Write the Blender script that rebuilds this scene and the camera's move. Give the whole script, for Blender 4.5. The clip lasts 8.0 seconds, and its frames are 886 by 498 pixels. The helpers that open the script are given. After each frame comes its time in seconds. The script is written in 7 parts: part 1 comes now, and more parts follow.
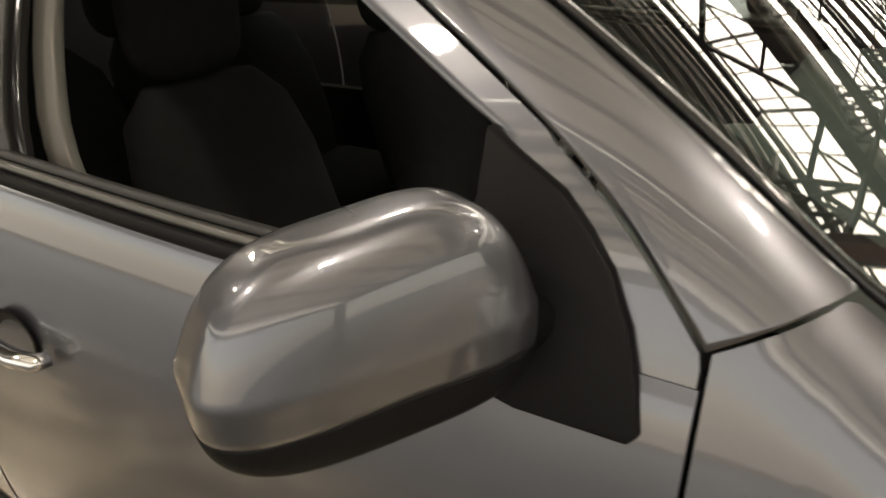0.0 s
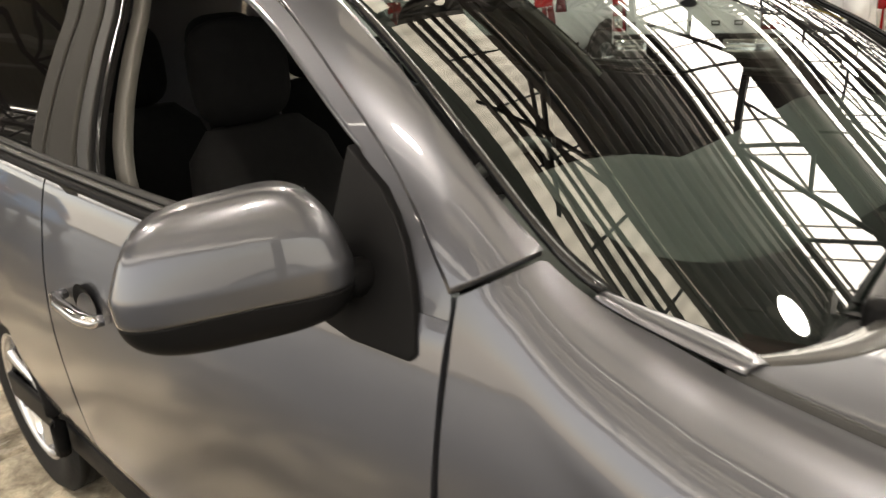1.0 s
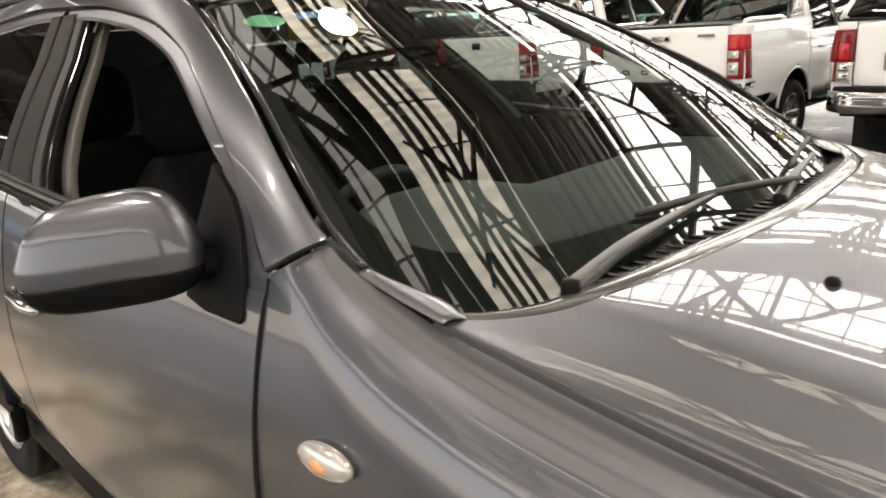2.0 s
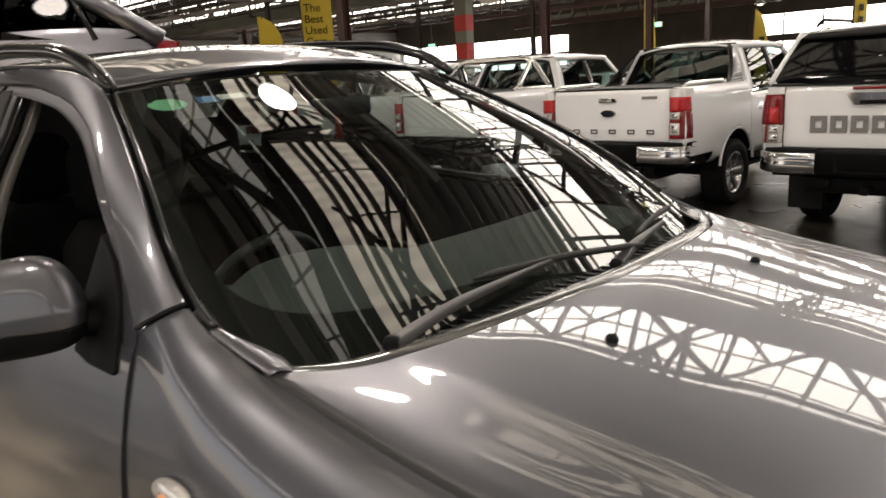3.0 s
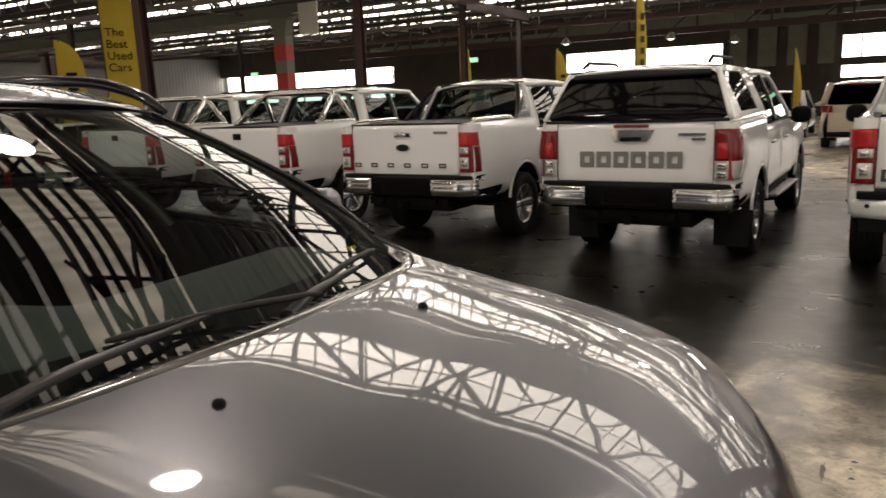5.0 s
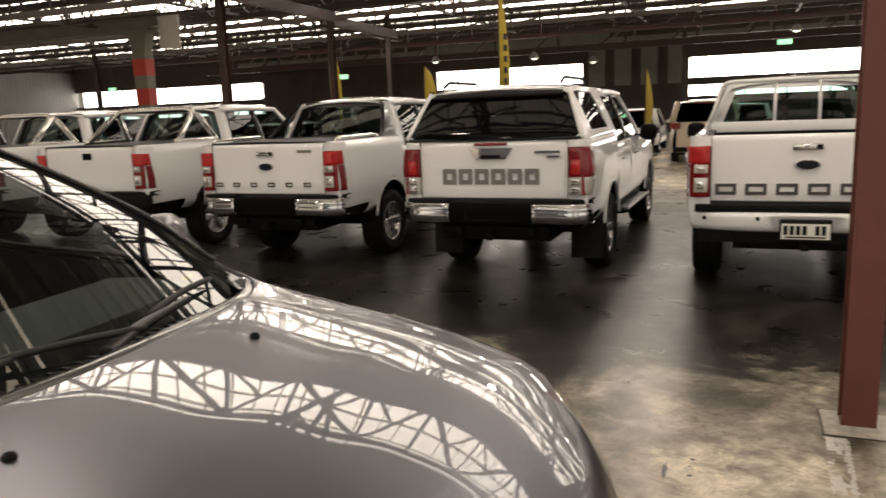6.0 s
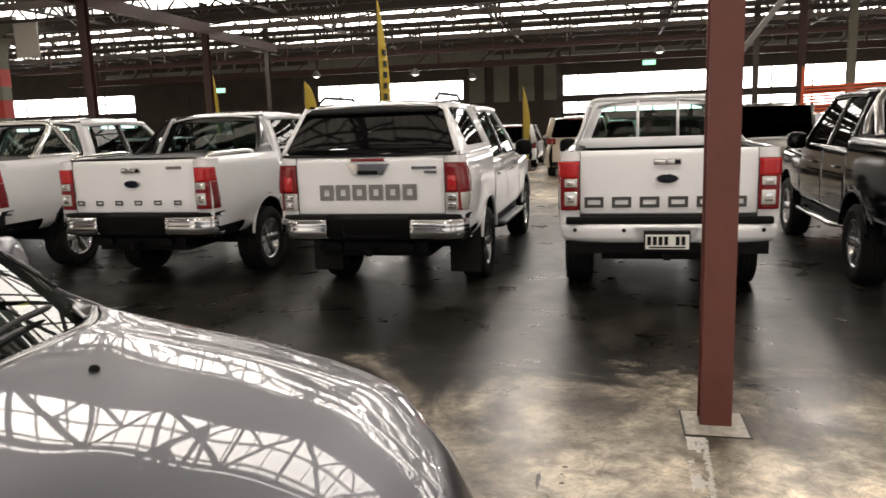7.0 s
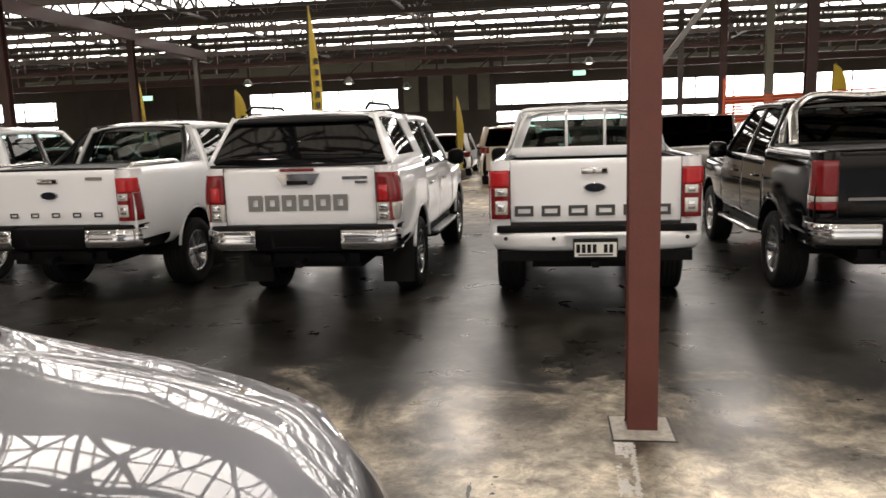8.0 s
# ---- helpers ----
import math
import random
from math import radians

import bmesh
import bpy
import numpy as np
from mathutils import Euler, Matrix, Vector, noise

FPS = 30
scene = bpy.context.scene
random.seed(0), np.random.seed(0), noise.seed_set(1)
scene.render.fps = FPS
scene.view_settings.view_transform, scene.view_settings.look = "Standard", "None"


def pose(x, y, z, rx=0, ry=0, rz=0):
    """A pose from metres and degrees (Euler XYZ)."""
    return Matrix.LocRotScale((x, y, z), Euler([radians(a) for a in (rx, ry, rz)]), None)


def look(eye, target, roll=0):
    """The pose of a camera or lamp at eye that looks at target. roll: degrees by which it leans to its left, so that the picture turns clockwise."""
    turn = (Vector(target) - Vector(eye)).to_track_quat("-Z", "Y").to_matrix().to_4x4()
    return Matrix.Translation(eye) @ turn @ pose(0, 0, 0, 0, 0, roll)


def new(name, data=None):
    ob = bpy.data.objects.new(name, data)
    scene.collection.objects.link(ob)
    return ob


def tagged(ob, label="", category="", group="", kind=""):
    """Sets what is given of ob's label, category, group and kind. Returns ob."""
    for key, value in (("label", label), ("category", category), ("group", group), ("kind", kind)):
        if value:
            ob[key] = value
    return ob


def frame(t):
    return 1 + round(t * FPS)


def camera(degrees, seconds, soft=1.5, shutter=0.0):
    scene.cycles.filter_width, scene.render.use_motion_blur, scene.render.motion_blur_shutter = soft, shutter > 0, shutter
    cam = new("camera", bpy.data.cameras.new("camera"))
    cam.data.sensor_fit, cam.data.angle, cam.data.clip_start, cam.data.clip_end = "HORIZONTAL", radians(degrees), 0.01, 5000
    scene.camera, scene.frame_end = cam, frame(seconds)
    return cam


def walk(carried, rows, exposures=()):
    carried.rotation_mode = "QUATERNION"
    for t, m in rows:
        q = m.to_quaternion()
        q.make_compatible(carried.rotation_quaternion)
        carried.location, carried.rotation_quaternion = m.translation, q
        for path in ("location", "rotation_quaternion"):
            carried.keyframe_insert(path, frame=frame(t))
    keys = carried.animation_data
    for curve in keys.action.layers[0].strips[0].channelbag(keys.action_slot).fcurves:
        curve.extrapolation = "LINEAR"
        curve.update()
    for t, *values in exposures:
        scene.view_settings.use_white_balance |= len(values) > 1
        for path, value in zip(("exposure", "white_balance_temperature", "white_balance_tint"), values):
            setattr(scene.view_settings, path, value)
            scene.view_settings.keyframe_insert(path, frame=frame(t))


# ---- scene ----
cam = camera(61.61, 8.0, 1.5, 0.4)
PATH = [
    (0, (-2.252, -7.080, 1.503), (-3.271, -5.576, 0.668), -2.61),
    (0.5, (-2.021, -7.132, 1.513), (-3.226, -5.694, 0.818), -3.49),
    (1, (-1.761, -7.115, 1.518), (-3.097, -5.792, 0.836), -4.93),
    (1.2, (-1.654, -7.119, 1.507), (-3.022, -5.822, 0.838), -4.86),
    (2.3, (-1.172, -7.132, 1.546), (-2.541, -5.777, 1.008), -3.71),
    (2.5, (-1.095, -7.139, 1.564), (-2.451, -5.764, 1.042), -3.35),
    (3, (-0.954, -7.078, 1.593), (-2.311, -5.680, 1.143), -3.40),
    (3.5, (-0.845, -6.958, 1.610), (-2.151, -5.502, 1.194), -3.05),
    (4, (-0.757, -6.897, 1.611), (-1.989, -5.370, 1.223), -2.37),
    (4.5, (-0.691, -6.832, 1.616), (-1.816, -5.228, 1.216), -2.25),
    (5.8, (-0.557, -6.724, 1.628), (-1.361, -4.930, 1.258), -2.39),
    (6, (-0.535, -6.717, 1.637), (-1.264, -4.891, 1.269), -2.25),
    (6.5, (-0.496, -6.693, 1.638), (-1.056, -4.805, 1.291), -1.93),
    (7, (-0.472, -6.667, 1.640), (-0.912, -4.746, 1.300), -1.96),
    (7.5, (-0.449, -6.646, 1.645), (-0.809, -4.707, 1.309), -2.15),
    (8, (-0.430, -6.631, 1.646), (-0.704, -4.676, 1.323), -1.88),
]
walk(cam, [(t, look(eye, target, roll)) for t, eye, target, roll in PATH],
     [(0.0, 0.65, 6900, 9), (0.5, 0.6, 6850, 9), (1.0, 0.93, 6700, 10), (2.3, 0.6, 6450, 13), (3.0, 0.05, 6500, 14), (3.5, -0.16, 6600, 14),
      (4.0, -0.38, 6700, 14), (4.7, -0.52, 6700, 14), (6.0, -0.27, 6900, 15), (6.5, -0.12, 6600, 14), (7.0, -0.03, 6350, 14), (8.0, 0.02, 6300, 14)])

# ---- world and light ----
world = bpy.data.worlds.new("world")
scene.world = world
world.use_nodes = True
wn = world.node_tree.nodes
sky = wn.new("ShaderNodeTexSky")
sky.sky_type, sky.sun_disc = "NISHITA", False
sky.sun_elevation, sky.sun_rotation = radians(40), radians(200)
wn["Background"].inputs["Strength"].default_value = 0.08
world.node_tree.links.new(sky.outputs[0], wn["Background"].inputs[0])
scene.view_settings.exposure = -0.35

# saw-tooth roof: upright faces look towards +y, one every BAY metres; the second is painted over
BAY, Z_LOW, Z_TOP, Y_FIRST = 7.0, 5.6, 7.7, -10.7
X_WEST, X_EAST, Y_SOUTH, Y_NORTH = -48.0, 26.0, -17.0, 37.5
GROUND = -0.085
FACES = [Y_FIRST + BAY * i for i in range(7)]
# the first face is unseen; its bright panes are added as southern fill
GLAZED = FACES[:1] + FACES[2:]


def area_lamp(name, place, target, sx, sy, radiance, colour, shape="RECTANGLE"):
    """A lamp of a given size and brightness per area, in a fitting or added as fill."""
    data = bpy.data.lights.new(name, "AREA")
    data.shape, data.size, data.size_y = shape, sx, sy
    data.color = colour
    data.energy = radiance * math.pi * sx * sy * (1 if shape == "RECTANGLE" else math.pi / 4)
    ob = new(name, data)
    ob.matrix_world = look(place, target)
    return ob


SLOPE = (Z_TOP - Z_LOW) / BAY

# added fill light along the unseen wall behind the camera
SOUTH_FILL = [(-46.0, 24.0)]
for x0, x1 in SOUTH_FILL:
    area_lamp("fill_light", ((x0 + x1) / 2, Y_SOUTH - 0.05, 2.3), ((x0 + x1) / 2, 0, 2.3), x1 - x0, 4.4, 0.8, (1.0, 0.90, 0.79))
# added fill light in the unseen eastern wall, brightens the door mirror
EAST_FILL = (-16.0, 2.0)
area_lamp("fill_light", (X_EAST + 0.05, sum(EAST_FILL) / 2, 2.3), (0, sum(EAST_FILL) / 2, 2.3), EAST_FILL[1] - EAST_FILL[0], 4.4, 1.3, (1.0, 0.92, 0.82))

# high-bay lamps
HIGH_BAYS = [(-5.3, -3.2), (-5.6, -9.0), (0.2, -1.35), (-10.2, -7.8), (-0.5, -7.7), (-10.8, -4.2), (6.0, -2.0), (-9.5, 8.0), (-2.5, 9.0), (4.0, 10.0), (-17.0, 10.0), (-6.0, 20.0), (3.0, 22.0), (-15.0, 22.0)]
for x, y in HIGH_BAYS:
    area_lamp("high_bay_lamp", (x, y, 5.16), (x, y, 0), 0.42, 0.42, 160.0, (1.0, 0.89, 0.76), "DISK")

# ---- materials ----
def mat(name, colour, rough=0.5, metal=0.0, coat=0.0, var=0.15, scale=6.0, bump=0.0, bump_scale=60.0, rough_var=0.0, spec=0.5, second=None):
    m = bpy.data.materials.new(name)
    m.use_nodes = True
    n, l = m.node_tree.nodes, m.node_tree.links
    b = n["Principled BSDF"]
    b.inputs["Roughness"].default_value = rough
    b.inputs["Metallic"].default_value = metal
    b.inputs["Specular IOR Level"].default_value = spec
    b.inputs["Coat Weight"].default_value = coat
    b.inputs["Coat Roughness"].default_value = 0.03
    tc = n.new("ShaderNodeTexCoord")
    big = n.new("ShaderNodeTexNoise")
    big.inputs["Scale"].default_value, big.inputs["Detail"].default_value = scale, 6
    l.new(tc.outputs["Object"], big.inputs["Vector"])
    ramp = n.new("ShaderNodeMix")
    ramp.data_type = "RGBA"
    lo = [c * (1 - var) for c in colour]
    hi = [min(1, c * (1 + var)) for c in (second or colour)]
    ramp.inputs[6].default_value, ramp.inputs[7].default_value = (*lo, 1), (*hi, 1)
    l.new(big.outputs["Fac"], ramp.inputs[0])
    l.new(ramp.outputs[2], b.inputs["Base Color"])
    if rough_var:
        r = n.new("ShaderNodeMapRange")
        r.inputs[3].default_value, r.inputs[4].default_value = rough - rough_var, rough + rough_var
        l.new(big.outputs["Fac"], r.inputs[0])
        l.new(r.outputs[0], b.inputs["Roughness"])
    if bump:
        fine = n.new("ShaderNodeTexNoise")
        fine.inputs["Scale"].default_value, fine.inputs["Detail"].default_value = bump_scale, 4
        l.new(tc.outputs["Object"], fine.inputs["Vector"])
        bp = n.new("ShaderNodeBump")
        bp.inputs["Strength"].default_value, bp.inputs["Distance"].default_value = bump, 0.01
        l.new(fine.outputs["Fac"], bp.inputs["Height"])
        l.new(bp.outputs[0], b.inputs["Normal"])
    return m


def glass(name, tint, ior=1.5, rough=0.0):
    m = bpy.data.materials.new(name)
    m.use_nodes = True
    n, l = m.node_tree.nodes, m.node_tree.links
    n.remove(n["Principled BSDF"])
    tr, gl, mx, lw = n.new("ShaderNodeBsdfTransparent"), n.new("ShaderNodeBsdfGlossy"), n.new("ShaderNodeMixShader"), n.new("ShaderNodeLayerWeight")
    fr, po = n.new("ShaderNodeMath"), n.new("ShaderNodeMath")
    tr.inputs[0].default_value = (*tint, 1)
    gl.inputs["Roughness"].default_value = rough
    # gloss rises towards grazing angles from its head-on share
    lw.inputs[0].default_value = 0.5
    f0 = ((ior - 1) / (ior + 1)) ** 2
    po.operation, fr.operation = "POWER", "MULTIPLY_ADD"
    po.inputs[1].default_value = 5.0
    fr.inputs[1].default_value, fr.inputs[2].default_value = 1 - f0, f0
    l.new(lw.outputs["Facing"], po.inputs[0])
    l.new(po.outputs[0], fr.inputs[0])
    l.new(fr.outputs[0], mx.inputs[0])
    l.new(tr.outputs[0], mx.inputs[1])
    l.new(gl.outputs[0], mx.inputs[2])
    l.new(mx.outputs[0], n["Material Output"].inputs[0])
    return m


def glow(name, colour, strength):
    m = bpy.data.materials.new(name)
    m.use_nodes = True
    b = m.node_tree.nodes["Principled BSDF"]
    b.inputs["Base Color"].default_value = (*colour, 1)
    b.inputs["Emission Color"].default_value = (*colour, 1)
    b.inputs["Emission Strength"].default_value = strength
    return m


SILVER = mat("silver_grey_metallic_paint", (0.103, 0.105, 0.119), 0.36, 0.85, 1.0, 0.05, 3.0, 0.012, 900)
SILVER.node_tree.nodes["Principled BSDF"].inputs["Coat IOR"].default_value = 1.5
WHITE = mat("white_car_paint", (0.78, 0.79, 0.81), 0.4, 0, 1.0, 0.04, 2.0)
BLACK_PAINT = mat("black_car_paint", (0.002, 0.002, 0.0025), 0.07, 0, 0.0, 0.2, 2.0, spec=0.3)
MID_SILVER = mat("mid_silver_paint", (0.15, 0.15, 0.168), 0.34, 0.85, 1.0, 0.05, 2.0)
LIGHT_SILVER = mat("light_silver_paint", (0.42, 0.43, 0.45), 0.36, 0.8, 1.0, 0.05, 2.0)
BEIGE_PAINT = mat("pearl_beige_paint", (0.5, 0.42, 0.32), 0.4, 0.1, 1.0, 0.05, 2.0)
BLUE_PAINT = mat("blue_car_paint", (0.02, 0.16, 0.42), 0.35, 0.2, 1.0, 0.1, 2.0)
OLIVE_PAINT = mat("grey_beige_paint", (0.065, 0.06, 0.052), 0.4, 0.3, 1.0, 0.05, 2.0)
PLASTIC = mat("black_grained_plastic", (0.006, 0.006, 0.0065), 0.5, 0, 0, 0.25, 9.0, 0.12, 700, spec=0.08)
GLOSS_BLACK = mat("gloss_black_plastic", (0.006, 0.006, 0.007), 0.12, 0, 0, 0.2, 5.0)
RUBBER = mat("tyre_rubber", (0.009, 0.009, 0.009), 0.75, 0, 0, 0.3, 12.0, 0.2, 120, spec=0.2)
POST_FILM = mat("satin_grey_pillar_film", (0.022, 0.021, 0.019), 0.6, 0, 0, 0.06, 5.0, 0.05, 300, spec=0.12)
COWL_GLOSS = mat("smooth_dark_cowl_plastic", (0.055, 0.054, 0.053), 0.2, 0, 0.6, 0.15, 12.0, 0.02, 300)
WIPER_METAL = mat("satin_black_wiper_metal", (0.018, 0.018, 0.019), 0.38, 0, 0, 0.2, 12.0, 0.05, 300)
BELT_STRIP = mat("dull_grey_belt_strip", (0.09, 0.088, 0.083), 0.35, 0.6, 0, 0.1, 20.0)
SEAL = mat("rubber_seal", (0.01, 0.01, 0.01), 0.6, 0, 0, 0.2, 20.0)
CLOTH = mat("charcoal_seat_cloth", (0.012, 0.012, 0.0125), 0.95, 0, 0, 0.3, 30.0, 0.3, 500, spec=0.04)
TRIM_GREY = mat("grey_beige_trim", (0.085, 0.081, 0.074), 0.7, 0, 0, 0.06, 8.0, 0.1, 400)
DASH = mat("dark_dash_plastic", (0.048, 0.056, 0.052), 0.75, 0, 0, 0.2, 8.0, 0.15, 500)
DARK_WHEEL = mat("dark_grained_wheel_rim", (0.025, 0.026, 0.026), 0.5, 0, 0, 0.2, 20.0)
CHROME = mat("chrome", (0.55, 0.55, 0.56), 0.1, 1.0, 0, 0.03, 8.0)
ALLOY = mat("alloy_wheel_metal", (0.55, 0.55, 0.56), 0.22, 0.95, 0, 0.1, 9.0)
STEEL_POLISHED = mat("polished_steel_tube", (0.72, 0.71, 0.68), 0.14, 1.0, 0, 0.05, 9.0)
RED_LENS = mat("red_lamp_lens", (0.17, 0.004, 0.006), 0.12, 0, 0.35, 0.25, 30.0)
BRIGHT_RED_LENS = mat("bright_red_lens", (0.42, 0.010, 0.012), 0.15, 0, 0.35, 0.25, 30.0)
CLEAR_LENS = mat("clear_lamp_lens", (0.55, 0.53, 0.5), 0.1, 0.4, 1.0, 0.3, 60.0)
AMBER = mat("amber_bulb", (0.75, 0.3, 0.12), 0.3, 0, 0, 0.2, 30.0)
DARK_GREY_MARK = mat("dark_grey_badge", (0.06, 0.06, 0.06), 0.35, 0.5, 0, 0.1, 30.0)
GREY_MARK = mat("grey_decal", (0.2, 0.195, 0.19), 0.4, 0.3, 0, 0.05, 30.0)
PLATE_WHITE = mat("plate_white", (0.75, 0.75, 0.7), 0.45, 0, 0, 0.06, 30.0)
INK = mat("black_ink", (0.01, 0.01, 0.01), 0.6, 0, 0, 0.1, 30.0, spec=0.1)
GLASS_SCREEN = glass("windscreen_glass", (0.46, 0.53, 0.5), 1.98)
GLASS_SIDE = glass("side_window_glass", (0.3, 0.34, 0.33), 1.4)
GLASS_DARK = glass("privacy_glass", (0.012, 0.013, 0.014), 1.16)
CANOPY_GLASS = mat("black_tinted_glass", (0.003, 0.003, 0.0035), 0.05, 0, 0, 0.1, 5.0, spec=0.14)
GLASS_TEAL = glass("green_tinted_glass", (0.45, 0.62, 0.58), 1.5)
BADGE_BLUE = mat("dark_blue_enamel", (0.004, 0.006, 0.014), 0.3, 0, 0, 0.1, 20.0, spec=0.2)
GREEN_STICKER = mat("green_sticker", (0.2, 0.6, 0.32), 0.5, 0, 0, 0.1, 60.0)
YELLOW = mat("yellow_flag_cloth", (0.5, 0.37, 0.03), 0.8, 0, 0, 0.12, 3.0, 0.1, 40)
RED_BROWN = mat("red_oxide_steel_paint", (0.12, 0.033, 0.024), 0.5, 0, 0, 0.3, 5.0, 0.15, 60, 0.08)
BROWN_STEEL = mat("dark_red_brown_steel", (0.05, 0.02, 0.016), 0.55, 0, 0, 0.3, 3.0, 0.1, 40)
DARK_STEEL = mat("dark_steel_paint", (0.045, 0.036, 0.032), 0.6, 0, 0, 0.3, 2.0, 0.1, 40)
GREEN_STEEL = mat("faded_green_grey_steel", (0.16, 0.165, 0.13), 0.6, 0, 0, 0.25, 2.0, 0.1, 40)
GALVANISED = mat("dull_galvanised_steel", (0.34, 0.33, 0.31), 0.5, 0.3, 0, 0.25, 3.0, 0.05, 60)
ROOF_SHEET = mat("weathered_roof_sheet", (0.24, 0.222, 0.2), 0.6, 0.2, 0, 0.35, 1.2, 0.1, 30)
WALL_SHEET = mat("grey_wall_cladding", (0.2, 0.2, 0.19), 0.55, 0.2, 0, 0.25, 0.7, 0.1, 30)
BRICK_DARK = mat("dark_brown_wall", (0.06, 0.05, 0.042), 0.8, 0, 0, 0.4, 0.8, 0.2, 20)
RED_BAND = mat("red_safety_paint", (0.42, 0.035, 0.025), 0.5, 0, 0, 0.15, 6.0)
OIL_STAIN = mat("oil_stain", (0.02, 0.018, 0.016), 0.35, 0, 0, 0.4, 20.0)
PLATE_GREY = mat("cement_wash", (0.34, 0.32, 0.285), 0.75, 0, 0, 0.55, 22.0, 0.3, 40)
WHITE_PAINT = mat("worn_white_paint", (0.62, 0.61, 0.58), 0.6, 0, 0, 0.15, 12.0)
ORANGE_MESH = mat("orange_safety_netting", (0.6, 0.1, 0.03), 0.7, 0, 0, 0.1, 30.0)
GLOWING_DARK_PANE = mat("painted_over_glazing", (0.38, 0.36, 0.31), 0.6, 0, 0, 0.3, 0.6)
# added glow lifts these panes' reflection in bonnet and windscreen
GLOWING_DARK_PANE.node_tree.nodes["Principled BSDF"].inputs["Emission Color"].default_value = (1.0, 0.95, 0.84, 1)
GLOWING_DARK_PANE.node_tree.nodes["Principled BSDF"].inputs["Emission Strength"].default_value = 1.0
PANE = glow("daylit_window_pane", (1.0, 0.95, 0.88), 8.0)

SKY_PANE = glow("daylit_skylight_pane", (1.0, 0.94, 0.84), 6.8)
FILL_PANE = glow("unseen_fill_pane", (1.0, 0.95, 0.88), 1.5)


def translucent_sheet(name, low, high):
    """Corrugated roof-light sheet, lit by the sky behind it, dirty in streaks."""
    m = bpy.data.materials.new(name)
    m.use_nodes = True
    n, l = m.node_tree.nodes, m.node_tree.links
    b = n["Principled BSDF"]
    tc, wv, ns, mp = n.new("ShaderNodeTexCoord"), n.new("ShaderNodeTexWave"), n.new("ShaderNodeTexNoise"), n.new("ShaderNodeMapRange")
    wv.inputs["Scale"].default_value, wv.inputs["Distortion"].default_value = 1.6, 0.3
    ns.inputs["Scale"].default_value, ns.inputs["Detail"].default_value = 1.3, 5
    l.new(tc.outputs["Object"], wv.inputs["Vector"])
    l.new(tc.outputs["Object"], ns.inputs["Vector"])
    mx = n.new("ShaderNodeMath")
    mx.operation = "MULTIPLY_ADD"
    l.new(wv.outputs["Fac"], mx.inputs[0])
    mx.inputs[1].default_value = 0.22
    l.new(ns.outputs["Fac"], mx.inputs[2])
    l.new(mx.outputs[0], mp.inputs[0])
    mp.inputs[1].default_value, mp.inputs[2].default_value, mp.inputs[3].default_value, mp.inputs[4].default_value = 0.3, 0.8, low, high
    l.new(mp.outputs[0], b.inputs["Emission Strength"])
    b.inputs["Emission Color"].default_value = (1.0, 0.89, 0.7, 1)
    b.inputs["Base Color"].default_value = (0.6, 0.56, 0.48, 1)
    return m


CREAM_SHEET = translucent_sheet("translucent_rooflight_sheet", 1.3, 3.0)
FILL_SHEET = translucent_sheet("dim_fill_sheet", 0.5, 1.1)
PENDANT_GLOW = glow("pendant_bulb", (0.95, 1.0, 0.8), 3.0)
LAMP_GLOW = glow("high_bay_diffuser", (1.0, 0.96, 0.9), 40.0)
PALE_WALL = mat("pale_painted_wall", (0.5, 0.48, 0.43), 0.7, 0, 0, 0.15, 0.7, 0.1, 20)
EXIT_GREEN = glow("exit_sign_face", (0.35, 1.0, 0.55), 1.6)


